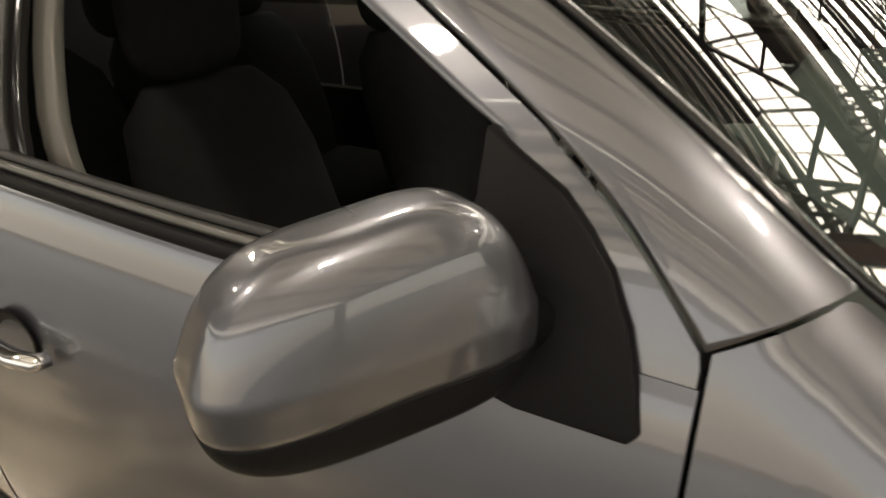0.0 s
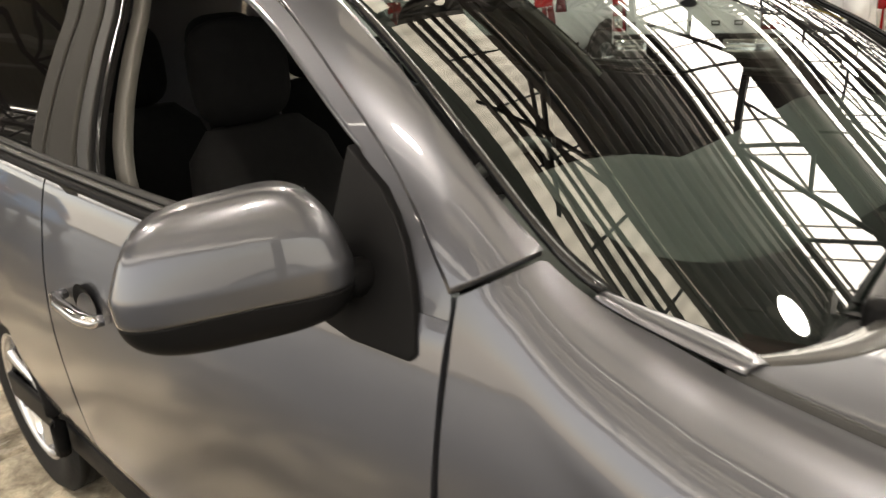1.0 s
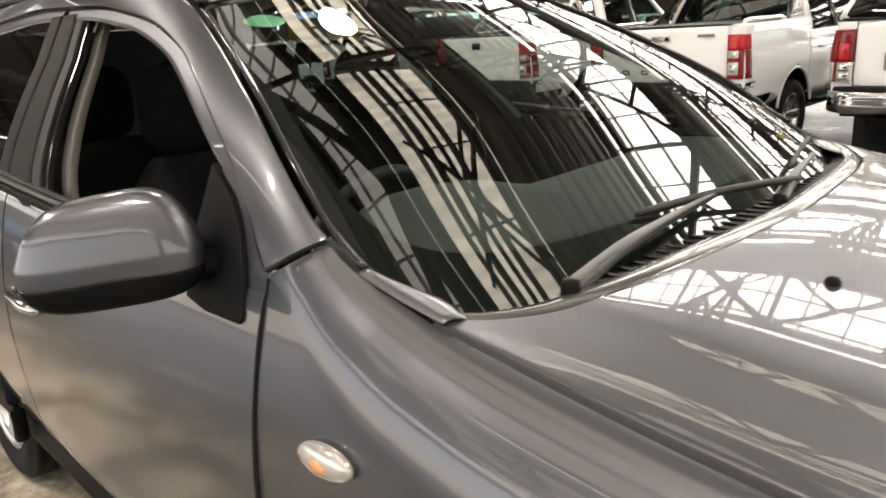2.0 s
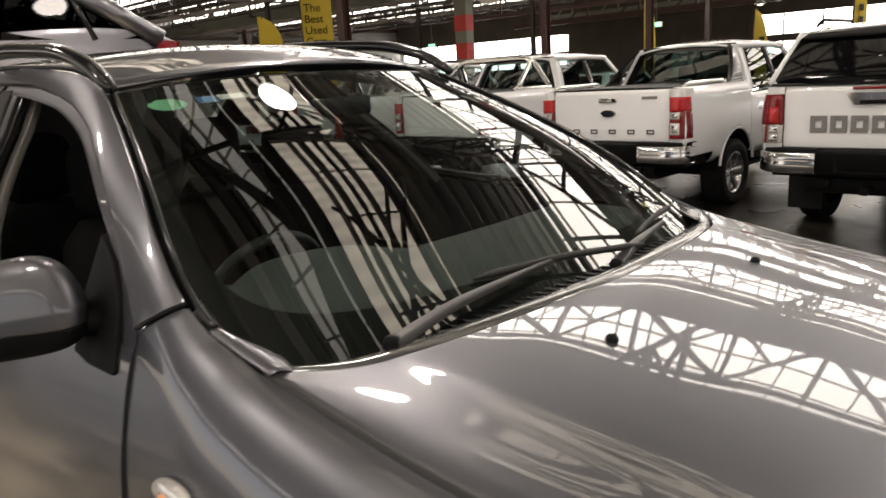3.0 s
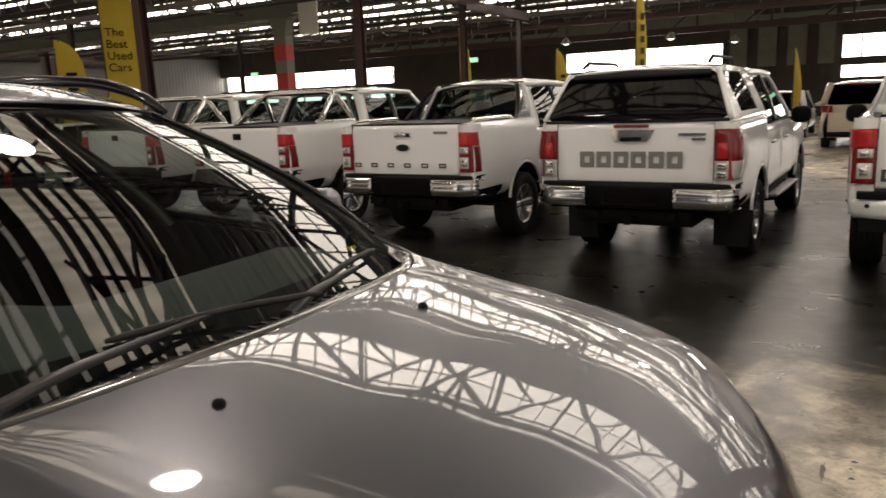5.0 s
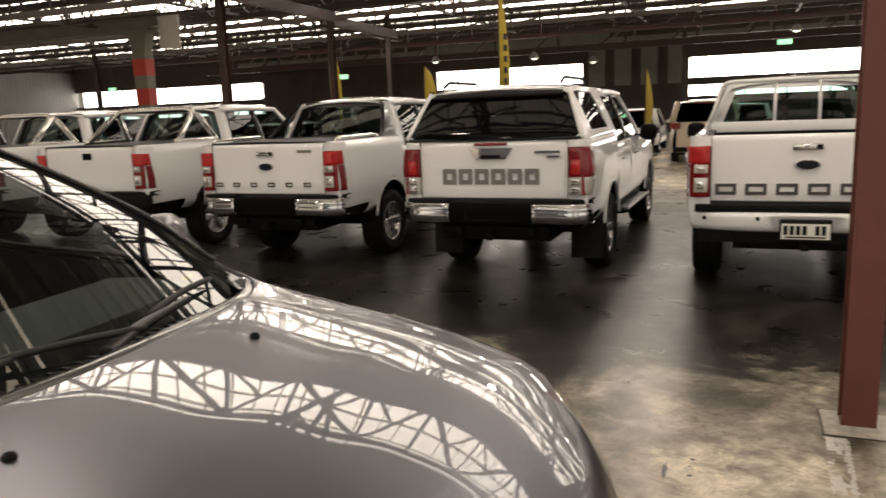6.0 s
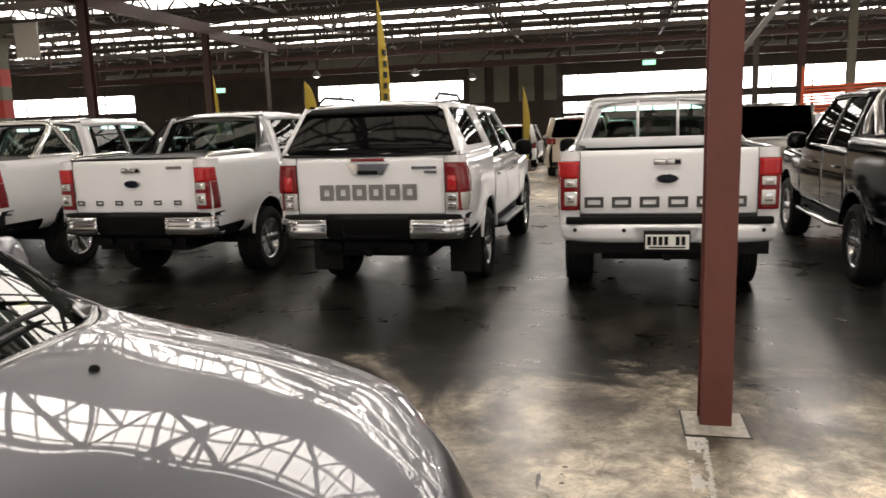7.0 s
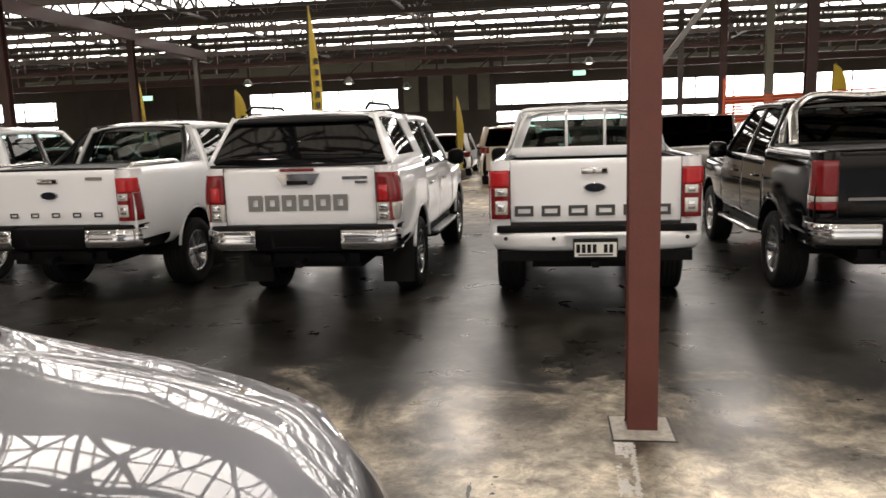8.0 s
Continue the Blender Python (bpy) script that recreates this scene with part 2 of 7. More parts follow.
def floor_material():
    m = bpy.data.materials.new("worn_polished_concrete")
    m.use_nodes = True
    n, l = m.node_tree.nodes, m.node_tree.links
    b = n["Principled BSDF"]
    b.inputs["Specular IOR Level"].default_value = 0.34
    tc = n.new("ShaderNodeTexCoord")

    def noise_at(scale, detail, rough=0.6, warp=0.0):
        t = n.new("ShaderNodeTexNoise")
        t.inputs["Scale"].default_value, t.inputs["Detail"].default_value = scale, detail
        t.inputs["Roughness"].default_value, t.inputs["Distortion"].default_value = rough, warp
        l.new(tc.outputs["Object"], t.inputs["Vector"])
        return t.outputs["Fac"]

    def ramp(fac, stops):
        r = n.new("ShaderNodeValToRGB")
        while len(r.color_ramp.elements) < len(stops):
            r.color_ramp.elements.new(0.5)
        for e, (p, c) in zip(r.color_ramp.elements, stops):
            e.position, e.color = p, (*c, 1)
        l.new(fac, r.inputs[0])
        return r.outputs[0]

    # paler lane with a ragged border; bays darkened for stains and the pickups' shade
    sep, edge_n, lit_lane = n.new("ShaderNodeSeparateXYZ"), n.new("ShaderNodeMath"), n.new("ShaderNodeMapRange")
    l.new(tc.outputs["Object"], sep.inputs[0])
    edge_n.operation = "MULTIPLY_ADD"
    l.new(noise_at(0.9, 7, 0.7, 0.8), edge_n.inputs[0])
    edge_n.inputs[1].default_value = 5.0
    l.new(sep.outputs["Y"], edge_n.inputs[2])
    lit_lane.inputs[1].default_value, lit_lane.inputs[2].default_value = -1.1, 0.7
    lit_lane.inputs[3].default_value, lit_lane.inputs[4].default_value = 1.0, 0.0
    l.new(edge_n.outputs[0], lit_lane.inputs[0])
    # darkened again southward, painting in the weaker light there
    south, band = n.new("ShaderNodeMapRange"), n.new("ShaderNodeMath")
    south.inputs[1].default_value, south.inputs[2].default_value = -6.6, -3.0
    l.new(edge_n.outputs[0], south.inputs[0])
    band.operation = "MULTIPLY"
    l.new(lit_lane.outputs[0], band.inputs[0])
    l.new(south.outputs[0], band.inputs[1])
    # behind the pickups the far windows' reflection is put into the colour
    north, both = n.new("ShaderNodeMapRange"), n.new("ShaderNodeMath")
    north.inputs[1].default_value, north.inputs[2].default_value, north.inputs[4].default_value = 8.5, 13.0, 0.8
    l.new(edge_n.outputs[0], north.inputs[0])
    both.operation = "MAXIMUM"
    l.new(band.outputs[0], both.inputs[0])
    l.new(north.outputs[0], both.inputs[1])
    light_tone = ramp(both.outputs[0], [(0.0, (0.22, 0.22, 0.22)), (1.0, (6.6, 6.35, 5.95))])
    base = ramp(noise_at(0.55, 8, 0.6, 0.2), [(0.34, (0.035, 0.033, 0.03)), (0.5, (0.095, 0.089, 0.078)), (0.66, (0.2, 0.187, 0.163))])
    fine = ramp(noise_at(6.0, 12, 0.78, 0.5), [(0.36, (0.38, 0.36, 0.34)), (0.5, (0.85, 0.84, 0.83)), (0.62, (1.3, 1.3, 1.28))])
    patch = ramp(noise_at(2.6, 9, 0.62, 0.25), [(0.42, (0.6, 0.59, 0.57)), (0.5, (0.95, 0.94, 0.92)), (0.58, (1.25, 1.24, 1.2))])
    pocks = ramp(noise_at(14.0, 6, 0.7, 0.6), [(0.6, (1, 1, 1)), (0.68, (0.45, 0.43, 0.4))])
    spots = ramp(noise_at(1.9, 4, 0.55, 0.3), [(0.66, (1, 1, 1)), (0.74, (0.4, 0.38, 0.36))])
    mul = n.new("ShaderNodeMix")
    mul.data_type, mul.blend_type = "RGBA", "MULTIPLY"
    mul.inputs[0].default_value = 1
    l.new(base, mul.inputs[6])
    l.new(fine, mul.inputs[7])
    mul2 = n.new("ShaderNodeMix")
    mul2.data_type, mul2.blend_type = "RGBA", "MULTIPLY"
    mul2.inputs[0].default_value = 1
    l.new(mul.outputs[2], mul2.inputs[6])
    l.new(spots, mul2.inputs[7])
    mul3 = n.new("ShaderNodeMix")
    mul3.data_type, mul3.blend_type = "RGBA", "MULTIPLY"
    mul3.inputs[0].default_value = 1
    last = mul2.outputs[2]
    for extra in (patch, pocks):
        mm = n.new("ShaderNodeMix")
        mm.data_type, mm.blend_type = "RGBA", "MULTIPLY"
        mm.inputs[0].default_value = 1
        l.new(last, mm.inputs[6])
        l.new(extra, mm.inputs[7])
        last = mm.outputs[2]
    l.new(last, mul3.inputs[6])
    l.new(light_tone, mul3.inputs[7])
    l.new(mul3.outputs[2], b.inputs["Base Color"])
    r = n.new("ShaderNodeMapRange")
    r.inputs[1].default_value, r.inputs[2].default_value = 0.3, 0.7
    r.inputs[3].default_value, r.inputs[4].default_value = 0.24, 0.38
    l.new(noise_at(1.6, 6, 0.6, 0.5), r.inputs[0])
    l.new(r.outputs[0], b.inputs["Roughness"])
    bp = n.new("ShaderNodeBump")
    bp.inputs["Strength"].default_value, bp.inputs["Distance"].default_value = 0.1, 0.01
    l.new(noise_at(25, 5), bp.inputs["Height"])
    l.new(bp.outputs[0], b.inputs["Normal"])
    return m


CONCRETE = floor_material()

# ---- mesh helpers ----
def mesh_ob(name, verts, faces, material, parent=None, label="", smooth=True):
    me = bpy.data.meshes.new(name)
    me.from_pydata([tuple(v) for v in verts], [], faces)
    me.update()
    if smooth:
        me.shade_smooth()
    me.materials.append(material)
    ob = new(name, me)
    if parent:
        ob.parent = parent
    if label:
        ob["label"] = label
    return ob


def part(name, bm, material, parent=None, label="", smooth=False):
    """Links a bmesh as one mesh object under a thing or a part."""
    me = bpy.data.meshes.new(name)
    bmesh.ops.recalc_face_normals(bm, faces=bm.faces)
    bm.to_mesh(me)
    bm.free()
    if smooth:
        me.shade_smooth()
    me.materials.append(material)
    ob = new(name, me)
    if parent:
        ob.parent = parent
    if label:
        ob["label"] = label
    return ob


def bevelled(ob, width=0.01, segments=2, angle=35):
    md = ob.modifiers.new("bevel", "BEVEL")
    md.width, md.segments, md.limit_method, md.angle_limit = width, segments, "ANGLE", radians(angle)
    ob.data.shade_smooth()
    return ob


def solid(ob, thickness, offset=-1.0):
    md = ob.modifiers.new("solid", "SOLIDIFY")
    md.thickness, md.offset = thickness, offset
    wn = ob.modifiers.new("normals", "WEIGHTED_NORMAL")
    wn.weight = 80
    return ob


def crisp(ob, angle=50):
    """Cuts the shading at sharp edges."""
    m = ob.modifiers.new("crisp", "EDGE_SPLIT")
    m.split_angle = radians(angle)
    ob.modifiers.move(len(ob.modifiers) - 1, 1)
    return ob


def box(bm, x0, x1, y0, y1, z0, z1, m=None):
    v = [bm.verts.new((x, y, z)) for x in (x0, x1) for y in (y0, y1) for z in (z0, z1)]
    for f in ((0, 1, 3, 2), (4, 6, 7, 5), (0, 4, 5, 1), (2, 3, 7, 6), (0, 2, 6, 4), (1, 5, 7, 3)):
        bm.faces.new([v[i] for i in f])
    if m is not None:
        bmesh.ops.transform(bm, matrix=m, verts=v)
    return v


def strut(bm, a, b, w, h=None):
    """A square bar from a to b."""
    a, b = Vector(a), Vector(b)
    d = b - a
    m = Matrix.Translation((a + b) / 2) @ d.to_track_quat("X", "Z").to_matrix().to_4x4()
    h = h or w
    box(bm, -d.length / 2, d.length / 2, -w / 2, w / 2, -h / 2, h / 2, m)


def tube(bm, pts, r, sides=10, flat=1.0, cap=True):
    """A round bar along pts; r is a radius or a list of radii; flat squeezes it in height."""
    pts = [Vector(p) for p in pts]
    rings = []
    for i, p in enumerate(pts):
        d = (pts[min(i + 1, len(pts) - 1)] - pts[max(i - 1, 0)]).normalized()
        side = d.cross(Vector((0, 0, 1)))
        side = side.normalized() if side.length > 1e-4 else Vector((1, 0, 0))
        up = side.cross(d)
        k = r[i] if isinstance(r, (list, tuple)) else r
        rings.append([bm.verts.new(p + side * k * math.cos(2 * math.pi * j / sides) + up * k * flat * math.sin(2 * math.pi * j / sides)) for j in range(sides)])
    for a, b in zip(rings, rings[1:]):
        for j in range(sides):
            bm.faces.new((a[j], a[(j + 1) % sides], b[(j + 1) % sides], b[j]))
    if cap:
        bm.faces.new(rings[0][::-1])
        bm.faces.new(rings[-1])


def curve(pts, n):
    """n points along a smooth line through pts, evenly spread over its length."""
    p = np.array(pts, float)
    t = np.concatenate([[0], np.cumsum(np.linalg.norm(np.diff(p, axis=0), axis=1) + 1e-9)])
    g = np.gradient(p, t, axis=0)
    out = []
    for s in np.linspace(0, t[-1], n):
        i = min(max(np.searchsorted(t, s) - 1, 0), len(t) - 2)
        h = t[i + 1] - t[i]
        u = (s - t[i]) / h
        out.append((2 * u**3 - 3 * u**2 + 1) * p[i] + (u**3 - 2 * u**2 + u) * h * g[i] + (3 * u**2 - 2 * u**3) * p[i + 1] + (u**3 - u**2) * h * g[i + 1])
    return np.array(out)


def at(xs, vs, x):
    """A smooth value at x through the stations xs."""
    xs, vs = np.array(xs, float), np.array(vs, float)
    if xs[0] > xs[-1]:
        xs, vs = xs[::-1], vs[::-1]
    g = np.gradient(vs, xs)
    x = min(max(x, xs[0]), xs[-1])
    i = min(max(np.searchsorted(xs, x) - 1, 0), len(xs) - 2)
    h = xs[i + 1] - xs[i]
    u = (x - xs[i]) / h
    return float((2 * u**3 - 3 * u**2 + 1) * vs[i] + (u**3 - 2 * u**2 + u) * h * g[i] + (3 * u**2 - 2 * u**3) * vs[i + 1] + (u**3 - u**2) * h * g[i + 1])


def faired(pts, n, sigma):
    """n points evenly along a polyline that has been smoothed over a length sigma; its ends stay."""
    p = np.array(pts, float)
    t = np.concatenate([[0], np.cumsum(np.linalg.norm(np.diff(p, axis=0), axis=1) + 1e-9)])
    m = 400
    fine = np.stack([np.interp(np.linspace(0, t[-1], m), t, p[:, k]) for k in range(p.shape[1])], 1)
    step = t[-1] / (m - 1)
    h = max(1, min(m - 2, int(3 * sigma / step)))
    kernel = np.exp(-0.5 * (np.arange(-h, h + 1) * step / sigma) ** 2)
    kernel /= kernel.sum()
    long = np.concatenate([2 * fine[0] - fine[h:0:-1], fine, 2 * fine[-1] - fine[-2:-h - 2:-1]])
    out = np.stack([np.convolve(long[:, k], kernel, "valid") for k in range(p.shape[1])], 1)
    u = np.concatenate([[0], np.cumsum(np.linalg.norm(np.diff(out, axis=0), axis=1) + 1e-9)])
    q = np.linspace(0, u[-1], n)
    return np.stack([np.interp(q, u, out[:, k]) for k in range(p.shape[1])], 1)


def fair_line(xs, vs, sigma):
    """A smoothed function through the stations xs."""
    p = faired(list(zip(xs, vs)), 300, sigma)
    p = p[np.argsort(p[:, 0])]
    return lambda x: float(np.interp(x, p[:, 0], p[:, 1]))


def grid_ob(name, rows, material, parent=None, label="", thick=0.0, flip=False, keep=None):
    """A smooth sheet through rows of points; keep(x, y, z) drops the faces whose middle it refuses."""
    n = len(rows[0])
    verts = [tuple(p) for r in rows for p in r]
    faces = []
    for i in range(len(rows) - 1):
        for j in range(n - 1):
            f = (i * n + j, i * n + j + 1, (i + 1) * n + j + 1, (i + 1) * n + j)
            if keep:
                c = np.mean([verts[k] for k in f], axis=0)
                if not keep(*c):
                    continue
            faces.append(f[::-1] if flip else f)
    used = sorted({k for f in faces for k in f})
    back = {k: i for i, k in enumerate(used)}
    ob = mesh_ob(name, [verts[k] for k in used], [tuple(back[k] for k in f) for f in faces], material, parent, label)
    if thick:
        solid(ob, thick)
    return ob


def thing(name, place, label, category, group="", kind="", turn=0.0):
    ob = new(name)
    ob.empty_display_size = 0.1
    ob.matrix_world = pose(*place, 0, 0, turn)
    return tagged(ob, label, category, group, kind)


def lathe(bm, profile, segments=32, axis="y", m=None):
    """Turns (radius, offset) pairs about an axis."""
    rings = []
    for r, o in profile:
        ring = []
        for k in range(segments):
            a = 2 * math.pi * k / segments
            p = {"y": (r * math.cos(a), o, r * math.sin(a)), "z": (r * math.cos(a), r * math.sin(a), o), "x": (o, r * math.cos(a), r * math.sin(a))}[axis]
            ring.append(bm.verts.new(p))
        rings.append(ring)
    for a, b in zip(rings, rings[1:]):
        for k in range(segments):
            bm.faces.new((a[k], a[(k + 1) % segments], b[(k + 1) % segments], b[k]))
    if m is not None:
        bmesh.ops.transform(bm, matrix=m, verts=[v for r in rings for v in r])
    return rings

# ---- the hall ----
def hall():
    bm = bmesh.new()
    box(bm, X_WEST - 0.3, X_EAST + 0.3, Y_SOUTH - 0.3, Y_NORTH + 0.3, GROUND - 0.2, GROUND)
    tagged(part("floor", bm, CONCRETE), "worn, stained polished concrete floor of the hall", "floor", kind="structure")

    # roof sheets with shallow ribs, rising from one valley to the next glazed face
    verts, faces = [], []
    for yk in [FACES[0]] + [f + BAY for f in FACES]:
        n = int((X_EAST - X_WEST) / 0.2)
        base = len(verts)
        for i in range(n + 1):
            x = X_WEST + (X_EAST - X_WEST) * i / n
            dz = 0.012 * (i % 2)
            verts += [(x, yk - BAY, Z_LOW + dz), (x, yk, Z_TOP + dz)]
        for i in range(n):
            k = base + 2 * i
            faces.append((k, k + 1, k + 3, k + 2))
    tagged(mesh_ob("ceiling", verts, faces, ROOF_SHEET, smooth=False), "dark saw-tooth roof of ribbed metal sheets", "ceiling", kind="structure")

    # walls: north with two bands of window openings, the rest plain cladding with ribs
    def clad(name, x0, x1, y0, y1, z0, z1, material, label):
        b = bmesh.new()
        box(b, x0, x1, y0, y1, z0, z1)
        return tagged(part(name, b, material), label, "wall", kind="structure")

    top = 8.2
    clad("wall_north_low", X_WEST, X_EAST, Y_NORTH - 0.2, Y_NORTH, GROUND, 1.85, BRICK_DARK, "dark lower wall at the far end of the hall")
    clad("wall_north_mid", X_WEST, X_EAST, Y_NORTH - 0.2, Y_NORTH, 2.45, 2.85, DARK_STEEL, "dark steel rail between two bands of windows")
    clad("wall_north_top", X_WEST, X_EAST, Y_NORTH - 0.2, Y_NORTH, 3.95, top, BRICK_DARK, "dark upper wall above the far windows")
    for x0, x1 in ((-30.9, -18.1), (-9.0, -3.15), (21, X_EAST)):
        clad("wall_north_pier", x0, x1, Y_NORTH - 0.22, Y_NORTH - 0.02, 1.85, 3.95, BRICK_DARK, "dark wall panel between the far windows")
    x = X_WEST + 0.6
    bm = bmesh.new()
    while x < 21:
        box(bm, x - 0.04, x + 0.04, Y_NORTH - 0.26, Y_NORTH - 0.18, 1.85, 3.95)
        x += 2.05
    tagged(part("window_mullions", bm, DARK_STEEL), "dark steel mullions of the far windows", "window", kind="structure")
    bm = bmesh.new()
    box(bm, X_WEST, X_EAST, Y_NORTH + 0.6, Y_NORTH + 0.7, 0, 6)
    tagged(part("backdrop", bm, PANE), "bright overcast daylight outside the windows", "sky", kind="structure")

    bm = bmesh.new()
    box(bm, X_WEST - 0.2, X_WEST, Y_SOUTH, Y_NORTH, GROUND, top)
    k = Y_SOUTH
    while k < Y_NORTH:
        box(bm, X_WEST, X_WEST + 0.04, k, k + 0.12, GROUND, top)
        k += 0.3
    tagged(part("wall_west", bm, WALL_SHEET), "grey ribbed metal cladding wall", "wall", kind="structure")
    clad("wall_east", X_EAST, X_EAST + 0.2, EAST_FILL[1], Y_NORTH, GROUND, 4.5, WALL_SHEET, "grey metal cladding wall beside the added east light")
    clad("wall_east", X_EAST, X_EAST + 0.2, Y_SOUTH, EAST_FILL[0], GROUND, 4.5, WALL_SHEET, "grey metal cladding wall beside the added east light")
    clad("wall_east_top", X_EAST, X_EAST + 0.2, Y_SOUTH, Y_NORTH, 4.5, top, WALL_SHEET, "grey metal cladding wall above the added east light")
    x = X_WEST
    for x0, x1 in SOUTH_FILL + [(X_EAST, X_EAST)]:
        clad("wall_south", x, x0, Y_SOUTH - 0.2, Y_SOUTH, GROUND, 4.5, BRICK_DARK, "dark unseen wall beside the added south light")
        x = x1
    # pale strip added on the unseen wall to bounce light back
    clad("wall_south_mid", X_WEST, X_EAST, Y_SOUTH - 0.2, Y_SOUTH, 4.5, 5.1, PALE_WALL, "pale unseen wall strip added to return light")
    clad("wall_south_top", X_WEST, X_EAST, Y_SOUTH - 0.2, Y_SOUTH, 7.3, top, BRICK_DARK, "dark unseen wall above the added panes")
    # glowing band added behind the camera to brighten mirror, pillar and wing
    bm = bmesh.new()
    box(bm, X_WEST, X_EAST, Y_SOUTH - 0.12, Y_SOUTH - 0.1, 5.1, 7.3)
    tagged(part("south_fill_panes", bm, FILL_PANE), "glowing panes added in the unseen south wall", "window", kind="structure")

    # glazing bars of the saw-tooth faces
    for yk in GLAZED:
        bm = bmesh.new()
        box(bm, X_WEST, X_EAST, yk + 0.1, yk + 0.12, Z_LOW, Z_TOP)
        tagged(part("skylight_panes", bm, SKY_PANE), "bright daylit panes of the saw-tooth skylight", "skylight", kind="structure")
    for yk in FACES[1:-1]:
        for a, b in ((0.45, 0.57), (0.72, 1.08), (1.2, 1.62)) + (((0.05, 0.38), (1.72, 2.0)) if yk == FACES[1] else ()):
            bm = bmesh.new()
            bm.faces.new([bm.verts.new((x, yk + k, Z_LOW + SLOPE * k - 0.012)) for x, k in ((X_WEST, a), (X_EAST, a), (X_EAST, b), (X_WEST, b))])
            tagged(part("rooflight_sheet", bm, CREAM_SHEET), "cream translucent corrugated roof-light sheet", "skylight", kind="structure")
        bm = bmesh.new()
        x = X_WEST
        while x < X_EAST:
            strut(bm, (x, yk + 0.4, Z_LOW + SLOPE * 0.4 - 0.03), (x, yk + 1.62, Z_LOW + SLOPE * 1.62 - 0.03), 0.03, 0.02)
            x += 0.9
        for k in (0.41, 0.645, 1.14, 1.66):
            box(bm, X_WEST, X_EAST, yk + k - 0.018, yk + k + 0.018, Z_LOW + SLOPE * k - 0.09, Z_LOW + SLOPE * k - 0.02)
        tagged(part("rooflight_battens", bm, DARK_STEEL), "dark battens under the roof-light sheets", "skylight", kind="structure")
    # dim roof-lights added over the unseen southern bays to brighten the near car
    for yk, x0, strips in ((FACES[0] - BAY, -6.8, 4), (FACES[0], -6.8, 3)):
        for a, b in ((0.5, 1.75), (2.05, 3.3), (3.6, 4.85), (5.15, 6.4))[:strips]:
            bm = bmesh.new()
            bm.faces.new([bm.verts.new((x, yk + k, Z_LOW + SLOPE * k - 0.012)) for x, k in ((x0, a), (X_EAST, a), (X_EAST, b), (x0, b))])
            tagged(part("rooflight_sheet", bm, FILL_SHEET), "dim translucent sheet added as fill light", "skylight", kind="structure")
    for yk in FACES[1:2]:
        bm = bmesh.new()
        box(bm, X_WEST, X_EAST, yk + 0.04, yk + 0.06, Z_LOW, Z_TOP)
        tagged(part("skylight_boarding", bm, GLOWING_DARK_PANE), "painted-over panes of the saw-tooth face, with an added glow", "skylight", kind="structure")
    for yk in FACES:
        bm = bmesh.new()
        x = X_WEST
        while x < X_EAST:
            box(bm, x - 0.017, x + 0.017, yk - 0.02, yk + 0.02, Z_LOW, Z_TOP)
            x += 0.62
        for z in (Z_LOW + 0.7, Z_LOW + 1.4):
            box(bm, X_WEST, X_EAST, yk - 0.02, yk + 0.02, z - 0.035, z + 0.035)
        tagged(part("skylight_bars", bm, PALE_WALL), "thin pale glazing bars of the saw-tooth skylight", "skylight", kind="structure")
        bm = bmesh.new()
        for z, h in ((Z_LOW, 0.22), (Z_TOP - 0.1, 0.2)):
            box(bm, X_WEST, X_EAST, yk - 0.05, yk + 0.05, z - h / 2, z + h / 2)
        tagged(part("skylight_frame", bm, DARK_STEEL), "dark steel frame of the saw-tooth skylight", "skylight", kind="structure")


def truss_across(yk):
    """A lattice girder along the valley, in front of a glazed face."""
    bm = bmesh.new()
    y = yk - 0.45
    zb, zt = Z_LOW - 0.35, Z_LOW + 1.35
    strut(bm, (X_WEST, y, zb), (X_EAST, y, zb), 0.16)
    strut(bm, (X_WEST, y, zt), (X_EAST, y, zt), 0.14)
    x, up = X_WEST + 0.5, True
    wide = -10 < yk < 0
    while x < X_EAST:
        if wide:
            strut(bm, (x, y, zb if up else zt), (x + 3.2, y, zt if up else zb), 0.13)
            x, up = x + 3.2, not up
            continue
        strut(bm, (x, y, zb if up else zt), (x + 1.6, y, zt if up else zb), 0.105 if yk < 5 else 0.06)
        strut(bm, (x + 1.6, y, zb), (x + 1.6, y, zt), 0.07 if yk < 5 else 0.045)
        if up:
            strut(bm, (x + 0.8, y, (zb + zt) / 2), (x + 1.6, y, zb), 0.06)
            strut(bm, (x + 2.4, y, (zb + zt) / 2), (x + 1.6, y, zb), 0.06)
        x, up = x + 1.6, not up
    if -10 < yk < 0:
        # lighter lattice and plan bracing hung under the roof-light sheets
        y, zb, zt = yk + 0.8, Z_LOW - 0.6, Z_LOW + 0.1
        strut(bm, (X_WEST, y, zb), (X_EAST, y, zb), 0.05)
        strut(bm, (X_WEST, y, zt), (X_EAST, y, zt), 0.05)
        x = X_WEST
        while x < X_EAST:
            strut(bm, (x, y, zb), (x + 0.8, y, zt), 0.04)
            strut(bm, (x + 0.8, y, zt), (x + 1.6, y, zb), 0.04)
            strut(bm, (x, yk + 0.3, zt), (x + 1.6, yk + 1.8, zt + 0.3), 0.055)
            strut(bm, (x + 1.6, yk + 0.3, zt), (x, yk + 1.8, zt + 0.3), 0.055)
            x += 3.2
    tagged(part("roof_girder", bm, DARK_STEEL), "dark steel lattice girder under the roof", "truss", kind="structure")


